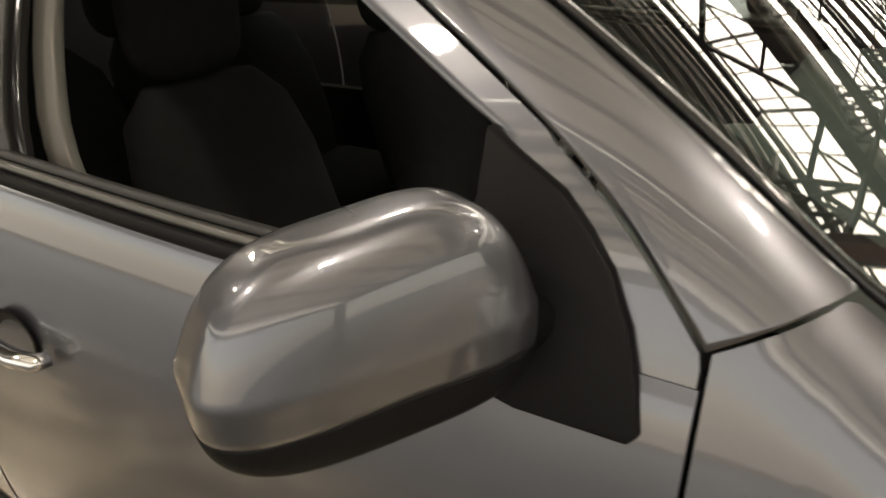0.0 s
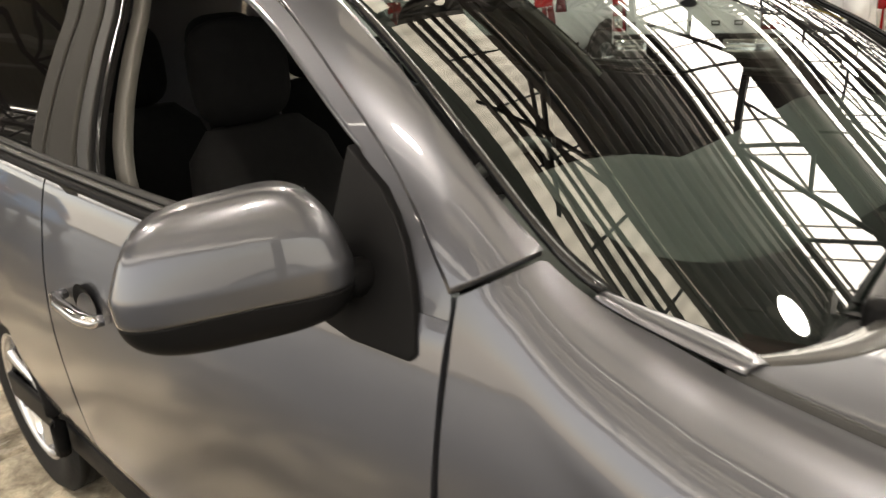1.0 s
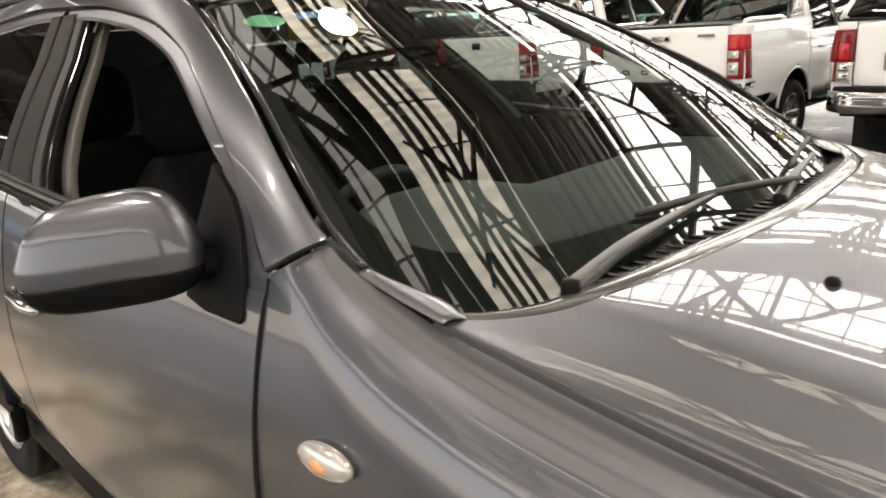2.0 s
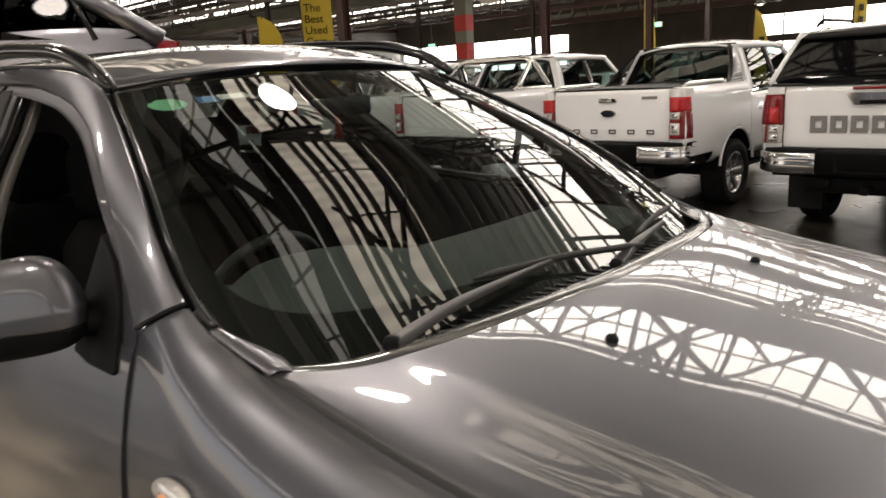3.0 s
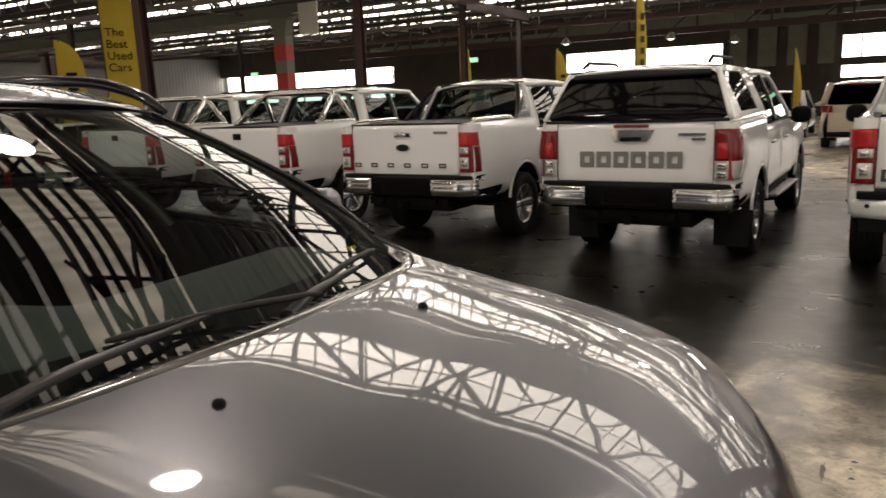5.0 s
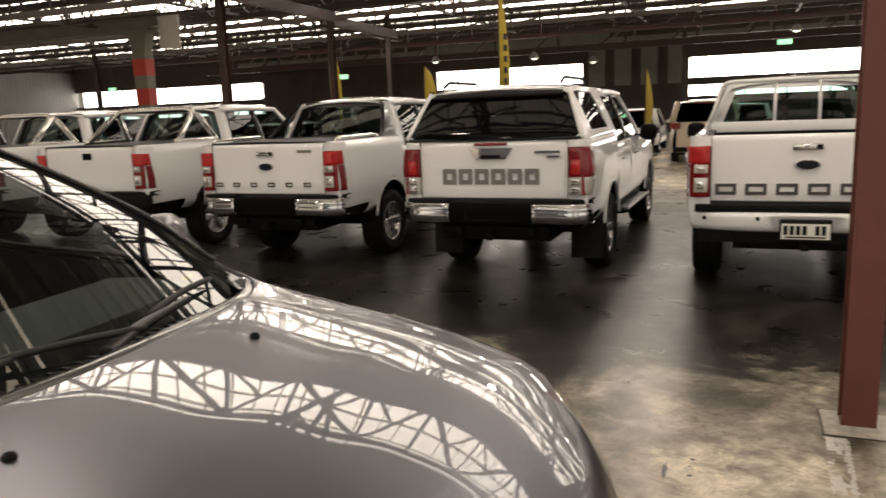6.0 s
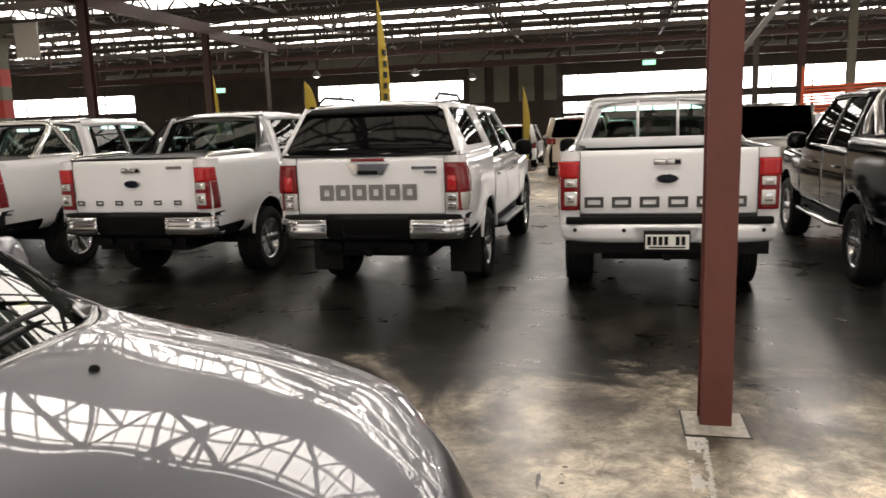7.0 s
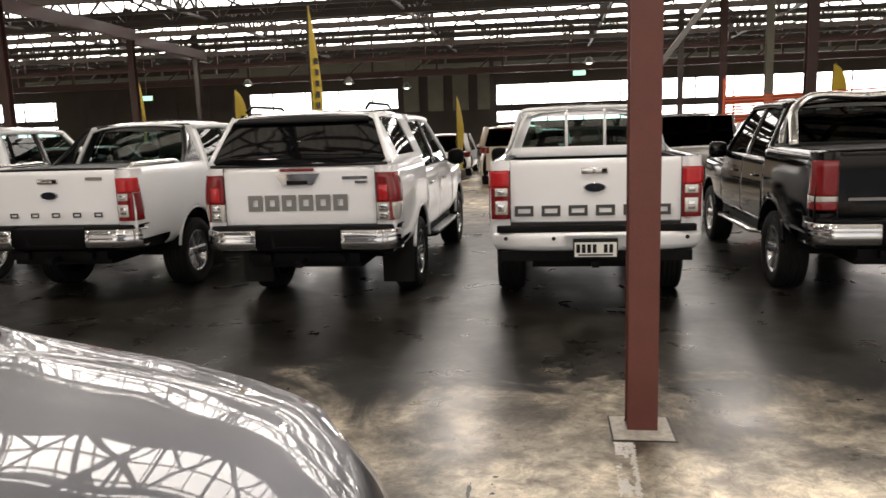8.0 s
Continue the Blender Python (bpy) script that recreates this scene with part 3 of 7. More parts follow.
def truss_along(x):
    """Sloping rafters with a tie and webs, one per bay."""
    bm = bmesh.new()
    for yk in FACES:
        a, b = (x, yk - BAY, Z_LOW - 0.12), (x, yk, Z_TOP - 0.15)
        strut(bm, a, b, 0.13)
        strut(bm, (x, yk - BAY, Z_LOW - 0.3), (x, yk, Z_LOW - 0.3), 0.08)
        for i in range(1, 6):
            y0 = yk - BAY + BAY * i / 6
            zt = Z_LOW - 0.12 + (Z_TOP - Z_LOW) * i / 6
            strut(bm, (x, y0, Z_LOW - 0.3), (x, y0, zt), 0.07)
            strut(bm, (x, y0, Z_LOW - 0.3), (x, y0 - BAY / 6, zt - (Z_TOP - Z_LOW) / 6), 0.07)
            strut(bm, (x + 0.03, y0 - BAY / 6, Z_LOW - 0.3), (x + 0.03, y0, zt), 0.05)
    tagged(part("roof_rafter", bm, DARK_STEEL), "dark steel rafter truss of the saw-tooth roof", "truss", kind="structure")


def purlins():
    bm = bmesh.new()
    rng = random.Random(11)
    for yk in GLAZED[1:-1]:
        for k, z, h in ((1.9, 5.25, 0.2), (3.4, 5.75, 0.14), (4.6, 5.3, 0.1), (5.6, 6.3, 0.16)):
            box(bm, X_WEST, X_EAST, yk + k - 0.05, yk + k + 0.05, z - h / 2, z + h / 2)
        x = X_WEST
        while x < X_EAST:
            strut(bm, (x, yk + 1.9, 5.25), (x + rng.uniform(1.2, 2.4), yk + 3.4, 5.75), 0.06)
            strut(bm, (x + 0.8, yk + 4.6, 5.3), (x - rng.uniform(0, 1.8), yk + 5.6, 6.3), 0.06)
            strut(bm, (x, yk + 1.9, 5.25), (x, yk + 1.9, 6.15), 0.05)
            x += rng.uniform(2.4, 3.8)
    tagged(part("roof_service_beams", bm, DARK_STEEL), "dark steel beams and braces hung under the roof", "beam", kind="structure")
    bm = bmesh.new()
    for yk in FACES:
        for i in range(3, 12):
            y, z = yk - BAY + BAY * i / 12, Z_LOW + (Z_TOP - Z_LOW) * i / 12 - 0.1
            box(bm, X_WEST, X_EAST, y - 0.03, y + 0.03, z - 0.06, z + 0.07)
    tagged(part("roof_purlins", bm, GALVANISED), "steel purlins under the roof sheets", "purlin", kind="structure")


def column(x, y, material, z1=Z_LOW - 0.3, flange=0.155, depth=0.15, plate=True, label="red-oxide painted steel I-beam column on a base plate"):
    c = thing("column", (x, y, GROUND), label, "column", "columns of the hall")
    bm = bmesh.new()
    t, w = 0.011, 0.008
    box(bm, -flange / 2, flange / 2, -depth / 2, -depth / 2 + t, 0.02, z1)
    box(bm, -flange / 2, flange / 2, depth / 2 - t, depth / 2, 0.02, z1)
    box(bm, -w / 2, w / 2, -depth / 2 + t, depth / 2 - t, 0.02, z1)
    part("shaft", bm, material, c)
    if plate:
        bm = bmesh.new()
        box(bm, -0.164, 0.164, -0.168, 0.168, 0.0, 0.006)
        bevelled(part("base_plate", bm, PLATE_GREY, c, "pale cement-covered base plate"), 0.002)
    return c


hall()
for yk in FACES:
    truss_across(yk)
for i in range(11):
    truss_along(-43.1 + 6.4 * i)
purlins()


def high_bay(x, y):
    lamp = thing("high_bay_light", (x, y, 5.12), "round white high-bay light hanging from the roof", "ceiling light", "high-bay lights")
    bm = bmesh.new()
    lathe(bm, [(0.245, 0.03), (0.24, 0.05), (0.2, 0.13), (0.1, 0.2), (0.09, 0.34), (0.001, 0.35)], 24, "z")
    part("housing", bm, WALL_SHEET, lamp, smooth=True)
    bm = bmesh.new()
    strut(bm, (0, 0, 0.35), (0, 0, z_roof(y) - 5.1), 0.02)
    part("rod", bm, DARK_STEEL, lamp)
    bm = bmesh.new()
    lathe(bm, [(0.235, 0.05), (0.001, 0.052)], 24, "z")
    part("diffuser", bm, LAMP_GLOW, lamp, "glowing round diffuser")


def z_roof(y):
    k = (y - Y_FIRST) % BAY
    return Z_LOW + SLOPE * k


for x, y in HIGH_BAYS:
    high_bay(x, y)


def pendant(x, y, z):
    lamp = thing("pendant_light", (x, y, z), "small lit lamp hanging low in the far bays", "ceiling light", "pendant lights")
    bm = bmesh.new()
    lathe(bm, [(0.03, 0.3), (0.09, 0.26), (0.24, 0.04), (0.245, 0.0), (0.225, 0.02), (0.08, 0.2)], 20, "z")
    part("shade", bm, WALL_SHEET, lamp, "grey metal shade", True)
    bm = bmesh.new()
    lathe(bm, [(0.001, -0.06), (0.1, -0.04), (0.15, 0.02), (0.12, 0.1)], 16, "z")
    part("bulb", bm, PENDANT_GLOW, lamp, "glowing lamp bulb", True)
    bm = bmesh.new()
    strut(bm, (0, 0, 0.28), (0, 0, z_roof(y) - z), 0.018)
    part("rod", bm, DARK_STEEL, lamp)


for x, y, z in ((-9.2, 27.0, 3.75), (-7.1, 30.0, 3.6), (1.6, 28.5, 4.3), (-14.8, 29.0, 4.0)):
    pendant(x, y, z)


def tall_column(x, y, material, size=0.2):
    column(x, y, material, Z_LOW + 0.3, size, size, False, "dark red-brown steel column of the hall" if material is BROWN_STEEL else "dark steel column of the hall")


near = column(0.096, -2.51, RED_BROWN, Z_LOW - 0.3, 0.163, 0.158)
bm = bmesh.new()
for a, b, c, d in ((-0.176, 0.177, -0.177, -0.168), (-0.175, 0.175, 0.168, 0.176), (-0.175, -0.164, -0.168, 0.168), (0.164, 0.179, -0.168, 0.168)):
    box(bm, a, b, c, d, 0.0, 0.004)
part("plate_joint", bm, OIL_STAIN, near, "dark dirty joint round the base plate")
bm = bmesh.new()
grout = random.Random(9)
rings = []
for k, (grow, z) in enumerate(((0.03, 0.006), (0.016, 0.016), (0.004, 0.026))):
    rings.append([bm.verts.new(((0.082 + grow * grout.uniform(0.5, 1.2)) * sx, (0.079 + grow * grout.uniform(0.5, 1.2)) * sy, z)) for sx, sy in ((-1, -1), (-0.4, -1), (0.3, -1), (1, -1), (1, -0.2), (1, 1), (0, 1), (-1, 1), (-1, 0.2))])
for a, b in zip(rings, rings[1:]):
    for j in range(9):
        bm.faces.new((a[j], a[(j + 1) % 9], b[(j + 1) % 9], b[j]))
part("grout", bm, PLATE_GREY, near, "pale grout round the column's foot", True)
bm = bmesh.new()
strut(bm, (0.085, 0.06, 2.02), (1.3, 0.06, 3.6), 0.028)
part("knee_brace", bm, WALL_SHEET, near, "grey steel brace")
for x, y, m in ((4.8, 9.3, BROWN_STEEL), (4.8, 16.8, BROWN_STEEL), (4.8, 23.8, DARK_STEEL), (6.1, 16.8, GREEN_STEEL), (-13.2, 10.0, BROWN_STEEL), (-13.9, 17.0, BROWN_STEEL), (-15.0, 24.0, DARK_STEEL), (-13.4, 3.2, BROWN_STEEL), (11.5, 9.3, BROWN_STEEL), (-24.0, 24.0, DARK_STEEL), (-3.0, 31.0, DARK_STEEL), (-32, 14, DARK_STEEL), (-32, 24, DARK_STEEL)):
    tall_column(x, y, m)

# brown tie beams between the columns
bm = bmesh.new()
for y0, y1, x in ((3.2, 10.0, -13.3), (10.0, 17.0, -13.55), (17.0, 24.0, -14.4)):
    strut(bm, (x + 0.12, y0, 4.95), (x - 0.2, y1, 4.95), 0.16, 0.34)
tagged(part("tie_beam", bm, BROWN_STEEL), "red-brown steel beam between the columns", "beam", kind="structure")

# big green-grey column with red bands and its girder
big = thing("column", (-21.9, 16.5, GROUND), "tapered green-grey steel column with red safety bands", "column", "columns of the hall")
bm = bmesh.new()
loft_rows = [[(sx * w / 2, sy * 0.22, z) for sx, sy in ((-1, -1), (1, -1), (1, 1), (-1, 1))] for z, w in ((0, 0.55), (4.4, 0.62), (5.0, 0.9), (5.4, 1.9))]
vs = [[bm.verts.new(p) for p in r] for r in loft_rows]
for a, b in zip(vs, vs[1:]):
    for j in range(4):
        bm.faces.new((a[j], a[(j + 1) % 4], b[(j + 1) % 4], b[j]))
part("shaft", bm, GREEN_STEEL, big)
for z0 in (2.35, 3.45):
    bm = bmesh.new()
    box(bm, -0.31, 0.31, -0.235, 0.235, z0, z0 + 0.62)
    part("safety_band", bm, RED_BAND, big, "red painted band")
bm = bmesh.new()
for x0, x1 in ((X_WEST, -20.9),):
    box(bm, x0, x1, 16.38, 16.62, 5.0, 5.75)
    box(bm, x0, x1, 16.2, 16.8, 5.0, 5.04)
tagged(part("girder", bm, GREEN_STEEL), "green-grey plate girder on the big column", "beam", kind="structure")
bm = bmesh.new()
box(bm, -16.0, -6.5, 30.9, 31.1, 4.5, 5.0)
tagged(part("girder", bm, GREEN_STEEL), "pale plate girder across the far bay", "beam", kind="structure")
bm = bmesh.new()
box(bm, -20.85, -19.9, 16.31, 16.37, 4.3, 5.6)
box(bm, -21.7, -19.95, 16.32, 16.36, 5.1, 5.16)
tagged(bevelled(part("sign_board", bm, WHITE_PAINT), 0.02), "blank pale board hung beside the column", "sign")

# far wall: dark vents between the windows, a row of brick piers
bm = bmesh.new()
for i in range(4):
    box(bm, -8.6 + 1.45 * i, -7.7 + 1.45 * i, Y_NORTH - 0.4, Y_NORTH - 0.2, 2.6, 5.2)
tagged(part("wall_piers", bm, GREEN_STEEL), "pale brown piers on the far wall", "wall", kind="structure")

for y, z, w, h, m, label in ((30.2, 4.15, 0.2, 0.3, BROWN_STEEL, "red-brown crane rail across the far bay"), (33.5, 4.75, 0.16, 0.22, GREEN_STEEL, "pale steel beam across the far bay"), (26.5, 4.6, 0.14, 0.2, BROWN_STEEL, "red-brown steel beam across the hall")):
    bm = bmesh.new()
    box(bm, -30.0, X_EAST, y - w / 2, y + w / 2, z, z + 0.03)
    box(bm, -30.0, X_EAST, y - 0.01, y + 0.01, z + 0.03, z + h - 0.03)
    box(bm, -30.0, X_EAST, y - w / 2, y + w / 2, z + h - 0.03, z + h)
    x = -28.0
    while x < X_EAST:
        box(bm, x - 0.05, x + 0.05, y - 0.05, y + 0.05, z + h, z_roof(y) - 0.05)
        strut(bm, (x - 1.1, y, z + h), (x, y, min(z + h + 0.9, z_roof(y) - 0.1)), 0.07)
        x += 3.2
    tagged(part("girder", bm, m), label, "beam", kind="structure")

# roller doors in the west wall
for y0, y1, z1 in ((14.5, 22.0, 5.1), (23.5, 29.5, 4.8)):
    door = thing("roller_door", (X_WEST + 0.12, (y0 + y1) / 2, GROUND), "closed grey steel roller door in the wall", "roller door", "roller doors")
    rows = []
    n = int(z1 / 0.1)
    bm = bmesh.new()
    prev = None
    for i in range(n * 2 + 1):
        z = z1 * i / (n * 2)
        cur = [bm.verts.new((0.03 * (i % 2), y0 - (y0 + y1) / 2, z)), bm.verts.new((0.03 * (i % 2), (y1 - y0) / 2, z))]
        if prev:
            bm.faces.new((prev[0], prev[1], cur[1], cur[0]))
        prev = cur
    part("curtain", bm, WALL_SHEET, door)
    bm = bmesh.new()
    lathe(bm, [(0.3, -(y1 - y0) / 2), (0.3, (y1 - y0) / 2)], 16, "y", Matrix.Translation((0.1, 0, z1 + 0.2)))
    part("drum_cover", bm, DARK_STEEL, door, smooth=True)
bm = bmesh.new()
for y in (-2, 5.5, 13.8, 22.8, 30.2):
    box(bm, X_WEST + 0.05, X_WEST + 0.4, y - 0.15, y + 0.15, GROUND, 7.5)
for z in (5.4, 6.2):
    box(bm, X_WEST + 0.05, X_WEST + 0.2, Y_SOUTH, Y_NORTH, z, z + 0.25)
tagged(part("wall_framing", bm, BROWN_STEEL), "red-brown steel framing of the cladding wall", "wall", kind="structure")
bm = bmesh.new()
box(bm, X_WEST + 0.06, X_WEST + 0.1, 23.4, 29.6, 2.0, 3.2)
tagged(part("wall_opening", bm, PANE), "bright gap of daylight beside a roller door", "opening", kind="structure")

# ---- the silver SUV in the foreground ----
SX, SY = -2.9, -5.55


def wheel(parent, place, r, width, side, spokes=6, name="wheel", rim_r=0.66, rim_mat=None, chunky=1.0):
    """A tyre with grooves and an alloy rim; side -1 shows its face to local -y, +1 to +y, for cars along x."""
    w = new(name)
    w.parent, w.location = parent, place
    h = width / 2
    bm = bmesh.new()
    prof = [(r * rim_r, -h * 0.86), (r * 0.8, -h), (r * 0.93, -h * 0.97), (r * 0.985, -h * 0.8)]
    for k in range(5):
        a = -0.7 + 1.4 * k / 4
        prof += [(r, h * (a - 0.1)), (r, h * (a + 0.1)), (r * 0.975, h * (a + 0.13)), (r * 0.975, h * (a + 0.2))]
    prof += [(r * 0.985, h * 0.8), (r * 0.93, h * 0.97), (r * 0.8, h), (r * rim_r, h * 0.86)]
    lathe(bm, prof, 40)
    part("tyre", bm, RUBBER, w, smooth=True)
    bm = bmesh.new()
    o = side * h
    lathe(bm, [(r * rim_r, o * 0.88), (r * rim_r * 0.97, o * 0.9), (r * rim_r * 0.9, o * 0.7), (r * rim_r * 0.86, -o * 0.2), (0.01, -o * 0.25)], 32)
    for k in range(spokes):
        a = 2 * math.pi * k / spokes
        m = Matrix.Rotation(a, 4, "Y")
        v = []
        for rr, ww, d in ((r * 0.1, 0.03, 0.62), (r * 0.4, 0.024, 0.72), (r * rim_r * 0.95, 0.04, 0.78)):
            v.append([bm.verts.new(m @ Vector((rr, o * (d - dd), s * ww * chunky))) for s, dd in ((-1, 0.14), (-0.6, 0), (0.6, 0), (1, 0.14))])
        for p, q in zip(v, v[1:]):
            for j in range(3):
                bm.faces.new((p[j], p[j + 1], q[j + 1], q[j]))
    lathe(bm, [(0.0005, o * 0.7), (r * 0.13, o * 0.68), (r * 0.16, o * 0.55)], 20)
    part("rim", bm, rim_mat or ALLOY, w, smooth=True)
    return w


# side lines of the body: half widths and heights at stations along the car
def tumble(z, x):
    """Half width of the glass-house at height z."""
    k = max(0.0, (z - 1.1) / 0.52)
    b = 0.05 * min(1, max(0, (-2.5 - x) / 1.0)) * min(1, max(0, (1.5 - z) / 0.3))
    return 0.955 - 0.30 * k**1.35 + b


GAP = [tuple(p) for p in faired([(-2.372, 1.137), (-2.44, 1.216), (-2.53, 1.282), (-2.635, 1.343), (-2.80, 1.432), (-2.945, 1.503), (-3.2, 1.580), (-3.6, 1.640), (-4.2, 1.668), (-4.75, 1.64), (-5.1, 1.52)], 80, 0.06)]
GLASS_LINE = [tuple(p) for p in faired([(-2.632, 1.297), (-2.73, 1.349), (-2.896, 1.434), (-3.06, 1.503), (-3.32, 1.568), (-3.71, 1.612), (-4.2, 1.625), (-4.7, 1.595), (-4.95, 1.5)], 80, 0.06)]
# inner edge of wing, pillar and roof side, from the nose to the tail: x, half width, height
RAIL = faired([(-0.75, 0.60, 0.74), (-0.9, 0.70, 0.85), (-1.05, 0.765, 0.935), (-1.25, 0.825, 0.976), (-1.5, 0.857, 1.018), (-1.7, 0.866, 1.043), (-1.9, 0.870, 1.076), (-2.04, 0.875, 1.103), (-2.12, 0.879, 1.122), (-2.20, 0.887, 1.143), (-2.28, 0.888, 1.190), (-2.34, 0.876, 1.238), (-2.44, 0.85, 1.306), (-2.59, 0.797, 1.392), (-2.78, 0.735, 1.488), (-3.04, 0.655, 1.604), (-3.25, 0.632, 1.66), (-3.7, 0.615, 1.695), (-4.3, 0.615, 1.708), (-4.85, 0.625, 1.68), (-5.15, 0.64, 1.58)], 300, 0.05)
SCREEN_EDGE = [tuple(p) for p in faired([(-2.07, 0.860, 1.078), (-2.2, 0.877, 1.153), (-2.34, 0.870, 1.238), (-2.44, 0.848, 1.304), (-2.59, 0.797, 1.392), (-2.78, 0.735, 1.488), (-3.04, 0.655, 1.604)], 30, 0.09)]


def P(x, w, z, side):
    return (x - SX, side * w, z)


def build_suv():
    suv = thing("car", (SX, SY, 0), "silver-grey metallic SUV with black roof rails and open driver's window", "car")
    belt_z = lambda x: at((-2.38, -3.1, -3.7, -4.3, -4.9, -5.2), (1.105, 1.125, 1.158, 1.19, 1.22, 1.23), x)

    # rows of the body side from belt to sill
    def side_point(x, v):
        rows = ((0.0, 0.0), (0.016, -0.035), (0.04, -0.12), (0.066, -0.25), (0.078, -0.4), (0.07, -0.6), (0.05, -0.75), (0.0, -0.87))
        k = v * (len(rows) - 1)
        ws = at(range(len(rows)), [r[0] for r in rows], k)
        zs = at(range(len(rows)), [r[1] for r in rows], k)
        return 0.957 + ws + taper_at(x), belt_z(x) + zs

    # forward flank from the pillar down to the sill
    flank_at = fair_line(*zip(*[(0.3, 0.985), (0.36, 1.0), (0.48, 1.018), (0.62, 1.028), (0.75, 1.028), (0.85, 1.019), (0.92, 1.008), (0.985, 0.993), (1.05, 0.974), (1.10, 0.9585), (1.137, 0.946), (1.218, 0.914), (1.28, 0.883), (1.34, 0.8485)]), 0.03)
    taper_at = fair_line((-5.3, -5.1, -4.5, -3.7, -3.0, -2.3), (-0.1, -0.02, 0.03, 0.035, 0.022, 0), 0.12)

    def skin(x, z):
        """Half width of the door skin and its window frame at a height."""
        k = min(1, max(0, (1.3 - z) / 0.17))
        k = k * k * (3 - 2 * k)
        return tumble(z, x) * (1 - k) + (flank_at(z) + taper_at(x)) * k

    wheel_x = (-1.72, -4.42)
    arch = lambda x, y, z: all((x + SX - wx) ** 2 + (z - 0.36) ** 2 > 0.385**2 for wx in wheel_x)

    def side_panel(name, x0, x1, side, label=""):
        nx, nv = max(6, int(abs(x1 - x0) / 0.03)), 30
        rows = []
        for j in range(nv + 1):
            rows.append([P(x0 + (x1 - x0) * i / nx, *side_point(x0 + (x1 - x0) * i / nx, j / nv), side) for i in range(nx + 1)])
        return crisp(grid_ob(name, rows, SILVER, suv, label, 0.012, side > 0, arch))

    # upper window frame between the outer gap and the glass opening
    def frame_strip(name, xa, xb, side, parent, n=40):
        g = faired([p for p in GAP if xb <= p[0] <= xa], n, 0.03)
        l = faired([p for p in GLASS_LINE if xb <= p[0] <= xa], n, 0.03)
        if xa > -2.6:
            # the frame runs down as the door corner behind the mirror mount
            gx, gz = [p[0] for p in GAP[:12]], [p[1] for p in GAP[:12]]
            low = [(float(np.interp(z, gz, gx)) - 0.006 if z > 1.137 else -2.376, z) for z in np.linspace(1.097, 1.29, 15)]
            g, l = np.concatenate([low, [p for p in g if p[1] > 1.292]]), [(-2.614, z) for x, z in low]
            l = np.concatenate([l, faired([(-2.625, 1.295)] + [p for p in GLASS_LINE if xb <= p[0]], len(g) - len(low), 0.03)])
        rows = []
        for k in np.linspace(0, 1, 7):
            row = []
            for a, b in zip(g, l):
                x, z = a[0] * (1 - k) + b[0] * k, a[1] * (1 - k) + b[1] * k - 0.003 * (k == 0)
                row.append(P(x, skin(x, z) - 0.002 - 0.005 * (k == 1), z, side))
            rows.append(row)
        return crisp(grid_ob(name, rows, SILVER, parent, "", 0.02, side > 0))

    # one flowing skin for wing, pillar and roof side: a column of (half width, height) at each x
    rail_w, rail_z = fair_line(RAIL[:, 0], RAIL[:, 1], 0.004), fair_line(RAIL[:, 0], RAIL[:, 2], 0.004)
    gap_z = fair_line([p[0] for p in GAP], [p[1] for p in GAP], 0.004)
    joint_z = fair_line((-2.44, -2.372, -2.3, -2.2, -2.1, -1.9, -1.4, -1.05, -0.9), (1.216, 1.137, 1.07, 1.015, 0.992, 0.985, 0.965, 0.915, 0.86), 0.035)
    start_angle = fair_line((-5.2, -3.3, -3.05, -2.8, -2.4, -2.25, -2.1, -1.9, -1.05), (24, 28, 34, 38, 36, 31, 27, 26, 28), 0.1)
    drop_at = fair_line((-2.4, -1.9, -1.55, -1.4, -1.28, -1.15, -1.05), (0, 0, 0.02, 0.05, 0.09, 0.155, 0.205), 0.06)

    def column_line(x):
        w0, z0 = rail_w(x), rail_z(x)
        zj = joint_z(x) if x > -2.372 else gap_z(x)
        wide = (lambda z: flank_at(z) - drop_at(x)) if x > -2.4 else (lambda z: tumble(z, x))
        wj = wide(zj)
        slope = (wide(zj + 0.01) - wide(zj - 0.01)) / 0.02
        # the tangents at both ends meet in the middle point of the curve
        a = math.tan(radians(start_angle(x)))
        zc = (w0 - wj + z0 / a + slope * zj) / (1 / a + slope)
        wc = wj + slope * (zc - zj)
        if not (zj < zc < z0 and w0 < wc < wj):
            wc, zc = w0 * 0.45 + wj * 0.55, z0 * 0.6 + zj * 0.4
        line = [((1 - t) ** 2 * w0 + 2 * t * (1 - t) * wc + t * t * wj, (1 - t) ** 2 * z0 + 2 * t * (1 - t) * zc + t * t * zj) for t in np.linspace(0, 1, 40)]
        line += [(wide(z), z) for z in np.linspace(zj - 0.02, 0.34, 30)]
        # towards the nose the wing has a fuller, evenly rounded shoulder
        k = min(1, max(0, (x + 2.34) / 0.24))
        k = k * k * (3 - 2 * k)
        fall = 0.165
        ws = wide(z0 - fall)
        full = [(w0 + (ws - w0) * u, z0 - fall * (1 - (1 - u**1.6) ** 0.625)) for u in 1 - (1 - np.linspace(0, 1, 40)) ** 2.2]
        full += [(wide(z), z) for z in np.linspace(z0 - fall - 0.015, 0.34, 30)]
        return np.array(line) * (1 - k) + np.array(full) * k

    APEX = -2.276
    seam_z = lambda x: 1.137 + (rail_z(APEX) - 1.137) * (x + 2.372) / (APEX + 2.372)

